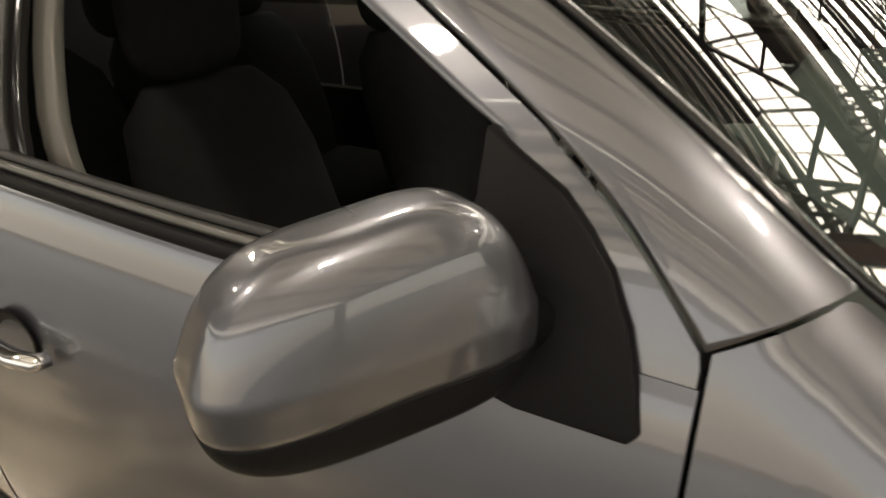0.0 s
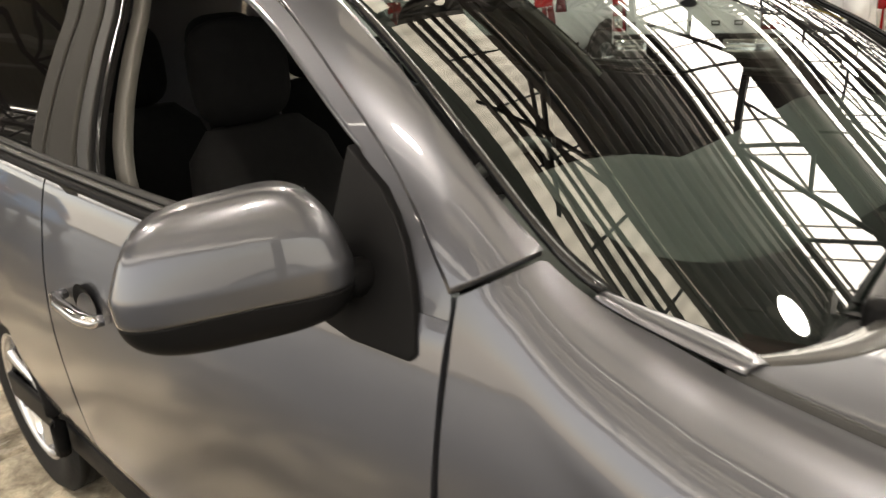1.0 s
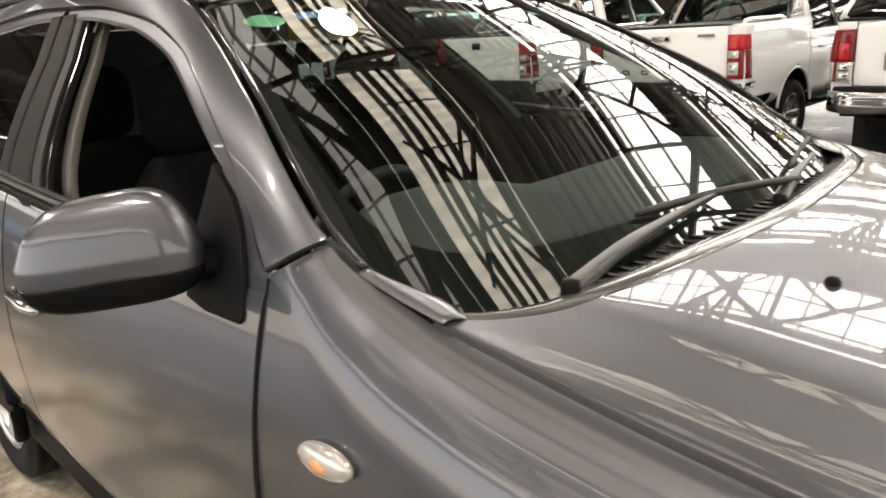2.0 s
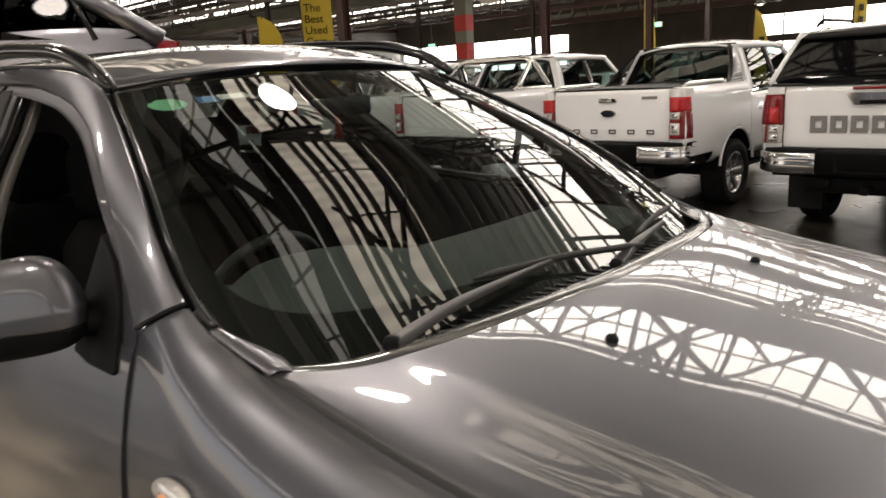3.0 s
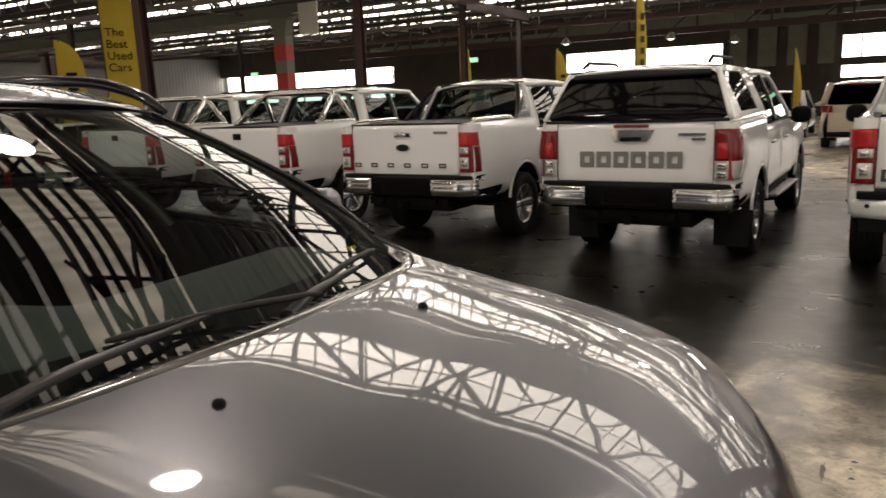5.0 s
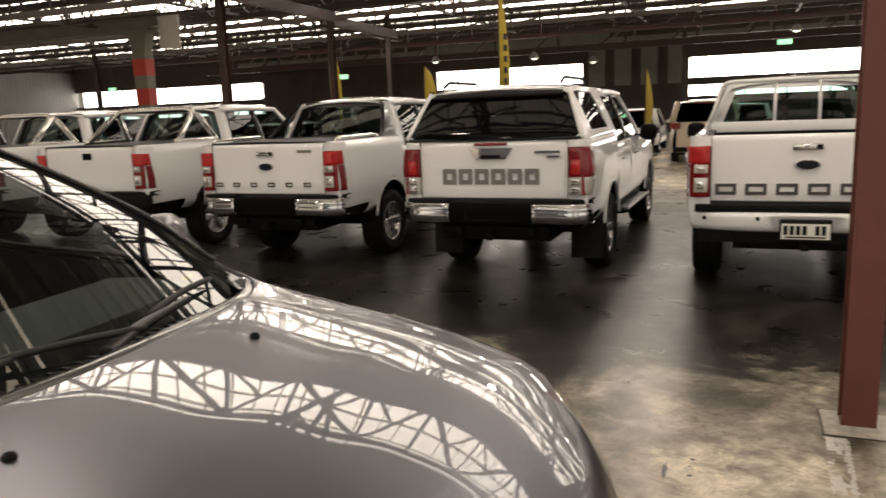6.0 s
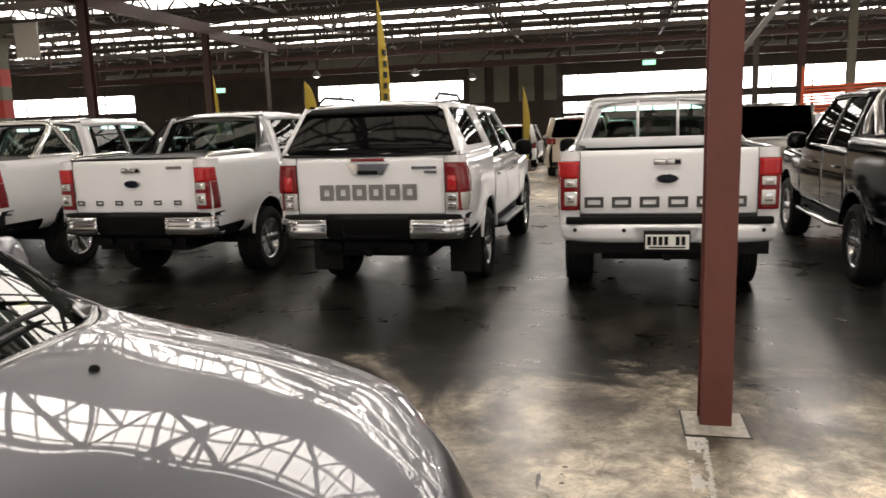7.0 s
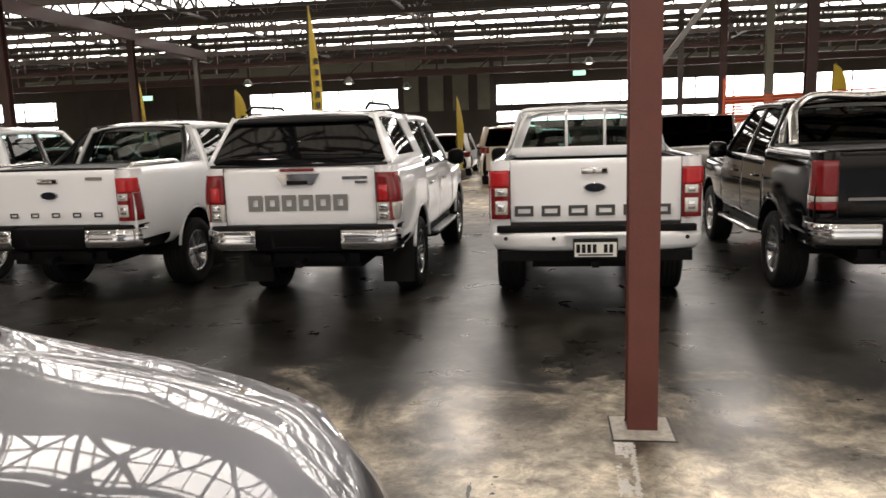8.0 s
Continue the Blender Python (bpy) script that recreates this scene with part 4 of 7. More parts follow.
    def between(x, top, low, n):
        """n points of a column between two heights."""
        c = column_line(x)
        t = np.concatenate([[0], np.cumsum(np.linalg.norm(np.diff(c, axis=0), axis=1))])
        ends = [np.interp(-z, -c[:, 1], t) for z in (min(top, c[0, 1]), low)]
        q = np.linspace(*ends, n)
        return np.stack([np.interp(q, t, c[:, 0]), np.interp(q, t, c[:, 1])], 1)

    for side in (-1, 1):
        # front wing
        xs = np.concatenate([np.linspace(-2.368, -2.05, 36), np.linspace(-2.03, -1.05, 50)])
        cols = []
        for x in xs:
            c = between(x, seam_z(x) - 0.0025 if x < APEX else 9, 0.36, 44)
            # the wings sit a little low beside the bonnet
            c[:, 1] -= 0.007 * min(1, max(0, (x + 2.12) / 0.08))
            cols.append([P(x, w, z, side) for w, z in c])
        crisp(grid_ob("front_fender", [[c[j] for c in cols] for j in range(44)], SILVER, suv, "", 0.012, side < 0, arch))

        # side panels with gaps between them
        side_panel("front_door", -2.373, -3.655, side)
        side_panel("rear_door", -3.665, -4.5, side)
        side_panel("rear_quarter_panel", -4.51, -5.28, side)
        frame_strip("door_window_frame", -2.545, -3.93, side, suv)
        frame_strip("door_window_frame", -3.94, -4.9, side, suv)

        # A-pillar running on as the roof side
        xs = np.concatenate([np.linspace(APEX - 0.003, -2.372, 14), np.linspace(-2.385, -3.1, 44), np.linspace(-3.14, -5.08, 40)])
        cols = [[P(x, w, z, side) for w, z in between(x, 9, (seam_z(x) if x > -2.372 else gap_z(x)) + 0.0025, 16)] for x in xs]
        grid_ob("roof_pillar", [[c[j] for c in cols] for j in range(16)], SILVER, suv, "", 0.014, side < 0)
        # bright moulding beside the screen
        bm = bmesh.new()
        tube(bm, [P(p[0] + 0.012, p[1] - 0.012, p[2] + 0.006, side) for p in RAIL if -3.04 <= p[0] <= -2.2], 0.007, 6)
        part("screen_moulding", bm, GLOSS_BLACK, suv, smooth=True)

        # roof rail
        bm = bmesh.new()
        pts = curve([(-2.985, 0.665, 1.612), (-3.08, 0.662, 1.665), (-3.25, 0.655, 1.715), (-3.6, 0.645, 1.752), (-4.2, 0.64, 1.765), (-4.7, 0.645, 1.745), (-4.95, 0.655, 1.69), (-5.02, 0.66, 1.64)], 40)
        tube(bm, [P(*p, side) for p in pts], [0.018 + 0.014 * math.sin(math.pi * i / 39) ** 0.4 for i in range(40)], 10, 0.8)
        part("roof_rail", bm, GLOSS_BLACK, suv, "black plastic roof rail", True)

        # belt mouldings
        for dw, dz, r, m in ((0.004, 0.006, 0.012, PLASTIC), (-0.004, 0.024, 0.008, BELT_STRIP), (-0.018, 0.034, 0.009, SEAL)):
            bm = bmesh.new()
            tube(bm, [P(x, side_point(x, 0)[0] + dw, belt_z(x) + dz, side) for x in np.linspace(-2.62, -4.85, 40)], r, 8)
            part("belt_moulding", bm, m, suv, smooth=True)

        # B-pillar: painted door frame, black seal and pale inner trim, leaning back
        def post(name, xb0, xb1, xt0, xt1, depth, m, label=""):
            rows = []
            for k in np.linspace(0, 1, 12):
                z = 1.13 + (1.635 - 1.13) * k
                a, b = xb0 + (xt0 - xb0) * k, xb1 + (xt1 - xb1) * k
                rows.append([P(a + (b - a) * q, tumble(z, a) - depth - 0.003 * (q in (0, 1)), z, side) for q in (0, 0.15, 0.5, 0.85, 1)])
            grid_ob(name, rows, m, suv, label, 0.02, side < 0)

        post("window_post", -3.47, -3.655, -3.83, -3.95, -0.001, POST_FILM)
        post("window_post", -3.665, -3.75, -3.96, -4.06, -0.001, POST_FILM)
        post("window_seal", -3.40, -3.47, -3.77, -3.83, 0.004, SEAL)
        post("window_seal", -3.37, -3.40, -3.74, -3.77, 0.014, GLOSS_BLACK)
        post("pillar_trim", -3.335, -3.41, -3.735, -3.80, 0.06, TRIM_GREY, "pale grey inner pillar trim")

        # rear side glass
        l = [p for p in curve(GLASS_LINE, 80) if -4.95 <= p[0] <= -4.02]
        rows = []
        for k in np.linspace(0, 1, 8):
            rows.append([P(x0 + (1 - k) * 0.28 * (1 - (-(x0 + 4.02)) / 0.93), tumble(1.2 + (z0 - 1.2) * k, x0) - 0.012, 1.15 + (z0 - 1.15) * k, side) for x0, z0 in l])
        grid_ob("rear_side_window", rows, GLASS_SIDE, suv, "tinted rear door glass", 0.0, side < 0)

        # black sail plate under the mirror
        ring = [(-2.626, 1.299), (-2.585, 1.277), (-2.53, 1.25), (-2.495, 1.221), (-2.466, 1.19), (-2.44, 1.145), (-2.424, 1.1), (-2.414, 1.056), (-2.424, 1.045), (-2.54, 1.046), (-2.612, 1.06), (-2.618, 1.16)]
        bm = bmesh.new()
        f = [bm.verts.new(P(x, skin(x, z) + 0.012, z, side)) for x, z in ring]
        g = [bm.verts.new(P(x, skin(x, z) - 0.006, z, side)) for x, z in ring]
        bm.faces.new(f)
        bm.faces.new(g[::-1])
        for i in range(len(f)):
            bm.faces.new((f[i], g[i], g[(i + 1) % len(f)], f[(i + 1) % len(f)]))
        bevelled(part("mirror_sail", bm, PLASTIC, suv, "matt black triangular mirror mount"), 0.003)

        # door mirror
        mirror = new("door_mirror")
        mirror.parent, mirror.location = suv, P(-2.618, 1.110, 1.174, side)
        def shell(a0, a1):
            rows = []
            for a in np.linspace(a0, a1, 41):
                row = []
                for b in np.linspace(-math.pi, math.pi, 121):
                    d = (math.cos(a) * math.cos(b), math.cos(a) * math.sin(b), math.sin(a))
                    e = 3.7
                    k = (abs(d[0]) ** e + abs(d[1]) ** e + abs(d[2]) ** e) ** (-1 / e)
                    cx, cy, cz = d[0] * k, d[1] * k, d[2] * k
                    out = cy * side
                    lean = 1 - 0.245 * max(0, cz)
                    x = cx * lean * (0.067 if cx > 0 else 0.077) - 0.011 * max(0, out) ** 2
                    y = cy * lean * 0.158
                    z = cz * (0.108 - 0.01 * out if cz > 0 else 0.092) - 0.002 * out
                    # the housing is swept back towards its outer end
                    row.append((0.89 * x - side * 0.456 * y, side * 0.456 * x + 0.89 * y, z))
                rows.append(row)
            return rows
        grid_ob("mirror_cap", shell(-0.32, 1.5705), SILVER, mirror, "silver mirror cap", 0.004, False)
        grid_ob("mirror_base", shell(-1.5705, -0.33), PLASTIC, mirror, "black lower mirror housing", 0.004, False)
        bm = bmesh.new()
        box(bm, -0.077, -0.071, -0.1 - side * 0.01, 0.1 - side * 0.01, -0.055, 0.05)
        bmesh.ops.rotate(bm, verts=bm.verts, matrix=Matrix.Rotation(side * 0.474, 3, "Z"))
        bevelled(part("mirror_glass", bm, CHROME, mirror, "mirror glass"), 0.01)
        bm = bmesh.new()
        tube(bm, [(0.03, -side * 0.06, -0.055), (0.055, -side * 0.12, -0.045), (0.08, -side * 0.17, -0.045)], [0.035, 0.03, 0.034], 12, 0.9)
        part("mirror_arm", bm, PLASTIC, mirror, smooth=True)

        # door handles: front and rear
        for hx in (-3.42, -4.28):
            hw, hz = side_point(hx, 0.42)
            handle = new("door_handle")
            handle.parent, handle.location = suv, P(hx, hw, hz, side)
            bm = bmesh.new()
            tube(bm, [(0.105, side * 0.008, -0.006), (0.1, side * 0.028, -0.005), (0.06, side * 0.04, -0.002), (-0.05, side * 0.042, 0.004), (-0.1, side * 0.03, 0.006), (-0.105, side * 0.006, 0.006)], [0.014, 0.017, 0.017, 0.016, 0.016, 0.014], 10, 0.9)
            part("grip", bm, CHROME if side < 0 else SILVER, handle, "satin chrome door handle", True)
            bm = bmesh.new()
            lathe(bm, [(0.05, side * 0.004), (0.042, side * 0.002), (0.02, -side * 0.006), (0.001, -side * 0.008)], 24)
            for v in bm.verts:
                v.co.x *= 1.3
            part("handle_recess", bm, PLASTIC, handle, smooth=True)

        # indicator on the wing
        bm = bmesh.new()
        bmesh.ops.create_uvsphere(bm, u_segments=24, v_segments=12, radius=1)
        for v in bm.verts:
            v.co = Vector((v.co.x * 0.07, v.co.y * 0.02, v.co.z * 0.03 + 0.006 * v.co.x))
        ind = part("side_indicator", bm, CLEAR_LENS, suv, "clear side indicator with an amber bulb", True)
        ind.location = P(-2.16, 1.02, 0.893, side)
        bm = bmesh.new()
        bmesh.ops.create_uvsphere(bm, u_segments=12, v_segments=8, radius=1)
        for v in bm.verts:
            v.co = Vector((v.co.x * 0.022, v.co.y * 0.008, v.co.z * 0.012))
        part("bulb", bm, AMBER, ind, smooth=True).location = (0.005, side * 0.0155, 0)

        # wheel arch lips and sills
        for wx in wheel_x:
            bm = bmesh.new()
            w0 = 1.025 if wx > -3 else 1.045
            pts = [P(wx + 0.39 * math.cos(a), w0 - 0.012, 0.36 + 0.39 * math.sin(a), side) for a in np.linspace(-0.35, math.pi + 0.35, 40)]
            tube(bm, pts, 0.024, 8)
            part("wheel_arch_lip", bm, PLASTIC, suv, smooth=True)
            wheel(suv, P(wx, 0.9, 0.36 + GROUND, side), 0.36, 0.225, side, 7)
        bm = bmesh.new()
        box(bm, -1.75, 0.6, side * 0.93 - 0.05, side * 0.93 + 0.07 * side, 0.2, 0.3)
        bevelled(part("sill_cover", bm, PLASTIC, suv, "black plastic sill"), 0.02)

    # bonnet
    edge_w, edge_z = fair_line(RAIL[:, 0], RAIL[:, 1] - 0.009, 0.004), fair_line(RAIL[:, 0], RAIL[:, 2], 0.004)
    def edge(x):
        return edge_w(x), edge_z(x)

    # share of the crown's fall at steps of the half width: at the cowl, in the middle, at the nose
    CROWN_Q = (-0.2, -0.1, 0, 0.1, 0.2, 0.3, 0.4, 0.5, 0.6, 0.7, 0.76, 0.81, 0.85, 0.9, 0.95, 1)
    CROWN = [fair_line(CROWN_Q, c, 0.022) for c in (
        (0.03, 0.008, 0, 0.008, 0.03, 0.065, 0.11, 0.165, 0.235, 0.315, 0.385, 0.555, 0.615, 0.69, 0.80, 1),
        (0.03, 0.008, 0, 0.008, 0.03, 0.07, 0.12, 0.18, 0.255, 0.345, 0.43, 0.575, 0.635, 0.71, 0.82, 1),
        (0.03, 0.01, 0, 0.01, 0.03, 0.065, 0.115, 0.19, 0.29, 0.41, 0.49, 0.57, 0.64, 0.74, 0.86, 1))]
    ridge_z = fair_line((-2.08, -1.95, -1.8, -1.66, -1.4, -1.15, -1.0, -0.9, -0.8, -0.7), (1.106, 1.109, 1.106, 1.095, 1.072, 1.036, 1.000, 0.965, 0.915, 0.85), 0.05)

    def bonnet_z(x, w):
        we, ze = edge(x)
        zc = ridge_z(x)
        q = min(1, abs(w) / we)
        k, m = (min(1, max(0, (x - a) / d)) for a, d in ((-2.0, 0.55), (-1.55, 0.5)))
        k, m = k * k * (3 - 2 * k), m * m * (3 - 2 * m)
        d = [c(q) for c in CROWN]
        return ze + (zc - ze) * (1 - d[0] * (1 - k) - d[1] * (k - m) - d[2] * m)

    rows = []
    nu, nv = 120, 84
    for j in range(nv + 1):
        t = j / nv
        row = []
        for s in [-1, -0.9965, -0.99] + [-1 + 2 * i / nu for i in range(1, nu)] + [0.99, 0.9965, 1]:
            xr = -1.835 - 0.10 * abs(s) ** 1.4 - 0.115 * abs(s) ** 8
            xf = -0.79 - 0.23 * abs(s) ** 2.5
            x = xr + (xf - xr) * t
            w = edge(x)[0] * s
            row.append((x - SX, w, bonnet_z(x, w) - 0.003 * max(0, (abs(s) - 0.988) / 0.012) ** 2))
        rows.append(row)
    crisp(grid_ob("bonnet", rows, SILVER, suv, "", 0.012, True))
    # black strip painting the shade in the gap beside the bonnet
    for side in (-1,):
        rows = []
        for dw, dz in ((-0.004, -0.0035), (0.0005, -0.005), (0.004, -0.014), (0.011, -0.022)):
            rows.append([P(x, edge(x)[0] + dw, edge(x)[1] + dz, side) for x in np.linspace(-2.05, -1.06, 34)])
        grid_ob("bonnet_gap_shade", rows, SEAL, suv, "black strip for the shade in the bonnet gap", 0.004, side > 0)
    for w in (-0.355, 0.34):
        bm = bmesh.new()
        z = bonnet_z(-1.66, w)
        lathe(bm, [(0.013, z - 0.004), (0.013, z + 0.005), (0.009, z + 0.011), (0.001, z + 0.013)], 16, "z", Matrix.Translation((-1.66 - SX, w, 0)))
        part("washer_nozzle", bm, PLASTIC, suv, "black washer nozzle", True)

    # windscreen, its dark border, and roof
    e = np.array(SCREEN_EDGE)
    def screen(t_lo, t_hi, s_lo, s_hi, lift, n=30, m=26):
        rows = []
        for t in np.linspace(t_lo, t_hi, m):
            k = t * (len(e) - 1)
            i = min(int(k), len(e) - 2)
            p = e[i] * (1 - (k - i)) + e[i + 1] * (k - i)
            row = []
            for s in np.linspace(s_lo, s_hi, n):
                c = 1 - 0.93 * abs(s) ** 2.2 - 0.07 * abs(s) ** 8
                row.append((p[0] + 0.012 + c * (0.13 - 0.05 * t) - lift * 0.5 - SX, p[1] * s * 0.985, p[2] + c * (-0.012 + 0.05 * t) - lift))
            rows.append(row)
        return rows
    grid_ob("windscreen", screen(0, 1, -1, 1, 0), GLASS_SCREEN, suv, "green-tinted windscreen", 0, True).visible_shadow = False
    def on_screen(t, q, lift):
        k = t * (len(e) - 1)
        i = min(int(k), len(e) - 2)
        p = e[i] * (1 - (k - i)) + e[i + 1] * (k - i)
        c = 1 - 0.93 * abs(q) ** 2.2 - 0.07 * abs(q) ** 8
        return (p[0] + 0.012 + c * (0.13 - 0.05 * t) - lift * 0.5 - SX, p[1] * q * 0.985, p[2] + c * (-0.012 + 0.05 * t) - lift)
    # black ceramic border: a ring between the outline and a round-cornered opening
    ring_in, ring_out = [], []
    for a in np.linspace(0, 2 * math.pi, 161):
        ca, sa = math.cos(a), math.sin(a)
        k = (abs(ca) ** 7 + abs(sa) ** 7) ** (-1 / 7)
        ring_in.append(on_screen(0.54 + 0.43 * sa * k, 0.945 * ca * k, 0.006))
        k = 1 / max(abs(ca), abs(sa))
        ring_out.append(on_screen(0.5 + 0.5 * sa * k, ca * k, 0.006))
    grid_ob("screen_border", [ring_in, ring_out], INK, suv, "black ceramic windscreen border", 0)
    rows = []
    ins = curve([SCREEN_EDGE[-1], (-3.25, 0.632, 1.66), (-3.7, 0.615, 1.695), (-4.3, 0.615, 1.708), (-4.85, 0.625, 1.68), (-5.15, 0.64, 1.58)], 36)
    for j, p in enumerate(ins):
        t = j / 35
        rows.append([(p[0] + (1 - abs(s) ** 2.2) * 0.085 * (1 - t) - SX, p[1] * s * 0.995, p[2] + (1 - abs(s) ** 2.2) * 0.05) for s in np.linspace(-1, 1, 30)])
    grid_ob("roof", rows, SILVER, suv, "", 0.014, True)

    # tail: glass and tailgate closing the body
    rows = []
    for w0, x, z in ((0.64, -5.15, 1.6), (0.72, -5.28, 1.4), (0.86, -5.34, 1.22), (0.93, -5.38, 1.0), (0.93, -5.4, 0.7), (0.9, -5.36, 0.4)):
        rows.append([(x - 0.06 * (1 - s * s) - SX, w0 * s, z) for s in np.linspace(-1, 1, 16)])
    grid_ob("tailgate", rows, SILVER, suv, "", 0.02, True)

    # cowl: a sunken louvred tray behind a smooth moulding that follows the bonnet's rear edge
    rear_x = lambda q: -1.835 - 0.10 * abs(q) ** 1.4 - 0.115 * abs(q) ** 8
    def cowl_row(back, z_of):
        row = []
        for q in np.linspace(-0.985, 0.985, 61):
            x = rear_x(q) - 0.006 - back * (1 - 0.45 * abs(q) ** 4)
            w = edge(rear_x(q))[0] * q
            row.append((x - SX, w, bonnet_z(rear_x(q), w) + z_of(q)))
        return row
    grid_ob("cowl_moulding", [cowl_row(b, lambda q, d=d: d) for b, d in ((0.0, -0.03), (0.002, -0.004), (0.008, 0.001), (0.026, 0.004), (0.046, 0.003), (0.054, -0.004), (0.056, -0.03))], COWL_GLOSS, suv, "smooth dark cowl moulding", 0, True)
    cowl = grid_ob("cowl_panel", [cowl_row(b, lambda q, d=d: d) for b, d in ((0.05, -0.018), (0.085, -0.03), (0.13, -0.034), (0.2, -0.02), (0.26, 0.0))], PLASTIC, suv, "black plastic cowl panel", 0.01, True)
    bm = bmesh.new()
    box(bm, -0.055, 0.02, 0, 0.012, -0.004, 0.007)
    first = part("cowl_louvre", bm, PLASTIC, cowl)
    for k in range(29):
        y = 0.5 - 0.04 * k
        q = y / 0.86
        bar = first if k == 0 else new("cowl_louvre", first.data)
        bar.parent, bar.location = cowl, (rear_x(q) - 0.075 - SX, y, bonnet_z(rear_x(q), y) - 0.024)
    # corner pieces between wing, screen and bonnet; far one blackened for its dark reflection
    for side in (-1, 1):
        rows = []
        for k in np.linspace(0, 1, 5):
            row = []
            for x in np.linspace(-2.205, -2.03, 16):
                u = (x + 2.205) / 0.175
                inward = 0.004 + k * (0.012 + 0.055 * math.sin(math.pi * min(1, 0.08 + u * 0.8)) ** 0.8 * (0.35 + 0.65 * u))
                if side < 0:
                    row.append(P(x + 0.01 * k, rail_w(x) - inward, rail_z(x) - 0.002 + 0.010 * math.sin(math.pi * k * 0.6) - 0.014 * k * k, side))
                else:
                    row.append(P(x + 0.03 * k, rail_w(x) - 0.004 - k * (0.03 + 0.10 * u), rail_z(x) - 0.012 - 0.02 * k * (1 - u), side))
            rows.append(row)
        grid_ob("cowl_corner", rows, SILVER if side < 0 else GLOSS_BLACK, suv, "silver corner piece beside the cowl" if side < 0 else "corner piece beside the cowl, coloured dark like its reflection", 0.006, side < 0)
    for base, end, b0, b1 in (((-1.965, -0.64, 1.108), (-2.0, -0.03, 1.142), (-2.045, -0.31, 1.142), (-1.93, 0.26, 1.120)), ((-1.93, 0.12, 1.098), (-1.995, 0.5, 1.135), (-1.985, 0.32, 1.128), (-2.075, 0.70, 1.142))):
        wiper = new("wiper")
        wiper.parent = suv
        L = lambda p: (p[0] - SX, p[1], p[2])
        mid = [a * 0.7 + b * 0.3 for a, b in zip(base, end)]
        mid[2] += 0.017
        line = faired([base, mid, end], 16, 0.05)
        rows = []
        # a pressed arm: flat top with folded edges, narrowing to the blade
        for p, k in zip(line, np.linspace(0, 1, 16)):
            w = 0.019 - 0.012 * min(1, k * 1.3)
            d = np.array([line[-1][1] - line[0][1], line[0][0] - line[-1][0], 0.0])
            d /= np.linalg.norm(d)
            h = 0.012 - 0.005 * k
            rows.append([L(p + d * w * q + np.array((0, 0, h * r))) for q, r in ((-1, -1), (-0.95, 0.1), (-0.6, 0.55), (0.6, 0.55), (0.95, 0.1), (1, -1))])
        grid_ob("wiper_arm", rows, WIPER_METAL, wiper, "", 0.002)
        bm = bmesh.new()
        lathe(bm, [(0.001, 0.012), (0.014, 0.01), (0.018, 0.0), (0.019, -0.03)], 16, "z", Matrix.Translation(L(base)))
        part("pivot_cap", bm, PLASTIC, wiper, smooth=True)
        bm = bmesh.new()
        top = [(p + q) / 2 for p, q in zip(b0, b1)]
        top[2] += 0.010
        tube(bm, [L(p) for p in curve([b0, top, b1], 14)], [0.004] + [0.007] * 12 + [0.004], 6, 1.4)
        part("wiper_blade", bm, SEAL, wiper, smooth=True)

    # nose: bumper skin wrapping from wing to wing, lamps set into its corners
    rows = []
    for k, (dx, dz, grow) in enumerate(((0.0, 0.0, 0.0), (0.03, -0.03, 0.012), (0.07, -0.1, 0.045), (0.1, -0.2, 0.085), (0.11, -0.32, 0.12), (0.09, -0.45, 0.14), (0.03, -0.6, 0.13))):
        row = []
        for s in np.linspace(-1, 1, 41):
            xf = -0.79 - 0.23 * abs(s) ** 2.5
            w = edge(xf)[0] * s
            z = bonnet_z(xf, w) - 0.006
            q = max(0, abs(s) - 0.8) / 0.2
            row.append((xf + dx * (1 - q) - q * q * (0.25 if k else 0.02) - SX, w + math.copysign(grow + 0.13 * q * (k > 0), s), z + dz * (1 - 0.05 * q)))
        rows.append(row)
    grid_ob("front_bumper", rows, SILVER, suv, "", 0.012, True)
    for side in (-1, 1):
        rows = []
        for k in np.linspace(0, 1, 8):
            rows.append([(-0.93 - 0.03 * q - 0.24 * q * q + 0.05 * k - SX, side * (0.58 + 0.235 * q + 0.05 * k), 0.905 - 0.005 * q - 0.11 * k) for q in np.linspace(0, 1, 10)])
        grid_ob("headlamp", rows, CLEAR_LENS, suv, "clear headlamp", 0.02, side > 0)

    # dark underside
    bm = bmesh.new()
    box(bm, -5.2 - SX, -1.0 - SX, -0.78, 0.78, 0.24, 0.4)
    part("underbody", bm, PLASTIC, suv)
    for side in (-1, 1):
        bm = bmesh.new()
        box(bm, -5.1 - SX, -1.2 - SX, side * 0.74, side * 0.78, 0.4, 0.86)
        part("inner_side", bm, PLASTIC, suv)
    bm = bmesh.new()
    box(bm, -1.95 - SX, -1.1 - SX, -0.72, 0.72, 0.4, 0.84)
    part("engine_bay", bm, PLASTIC, suv)

    # cabin: dash, wheel, seats, mirror
    rows = []
    front = lambda q: -2.03 - 0.19 * abs(q) ** 2.4
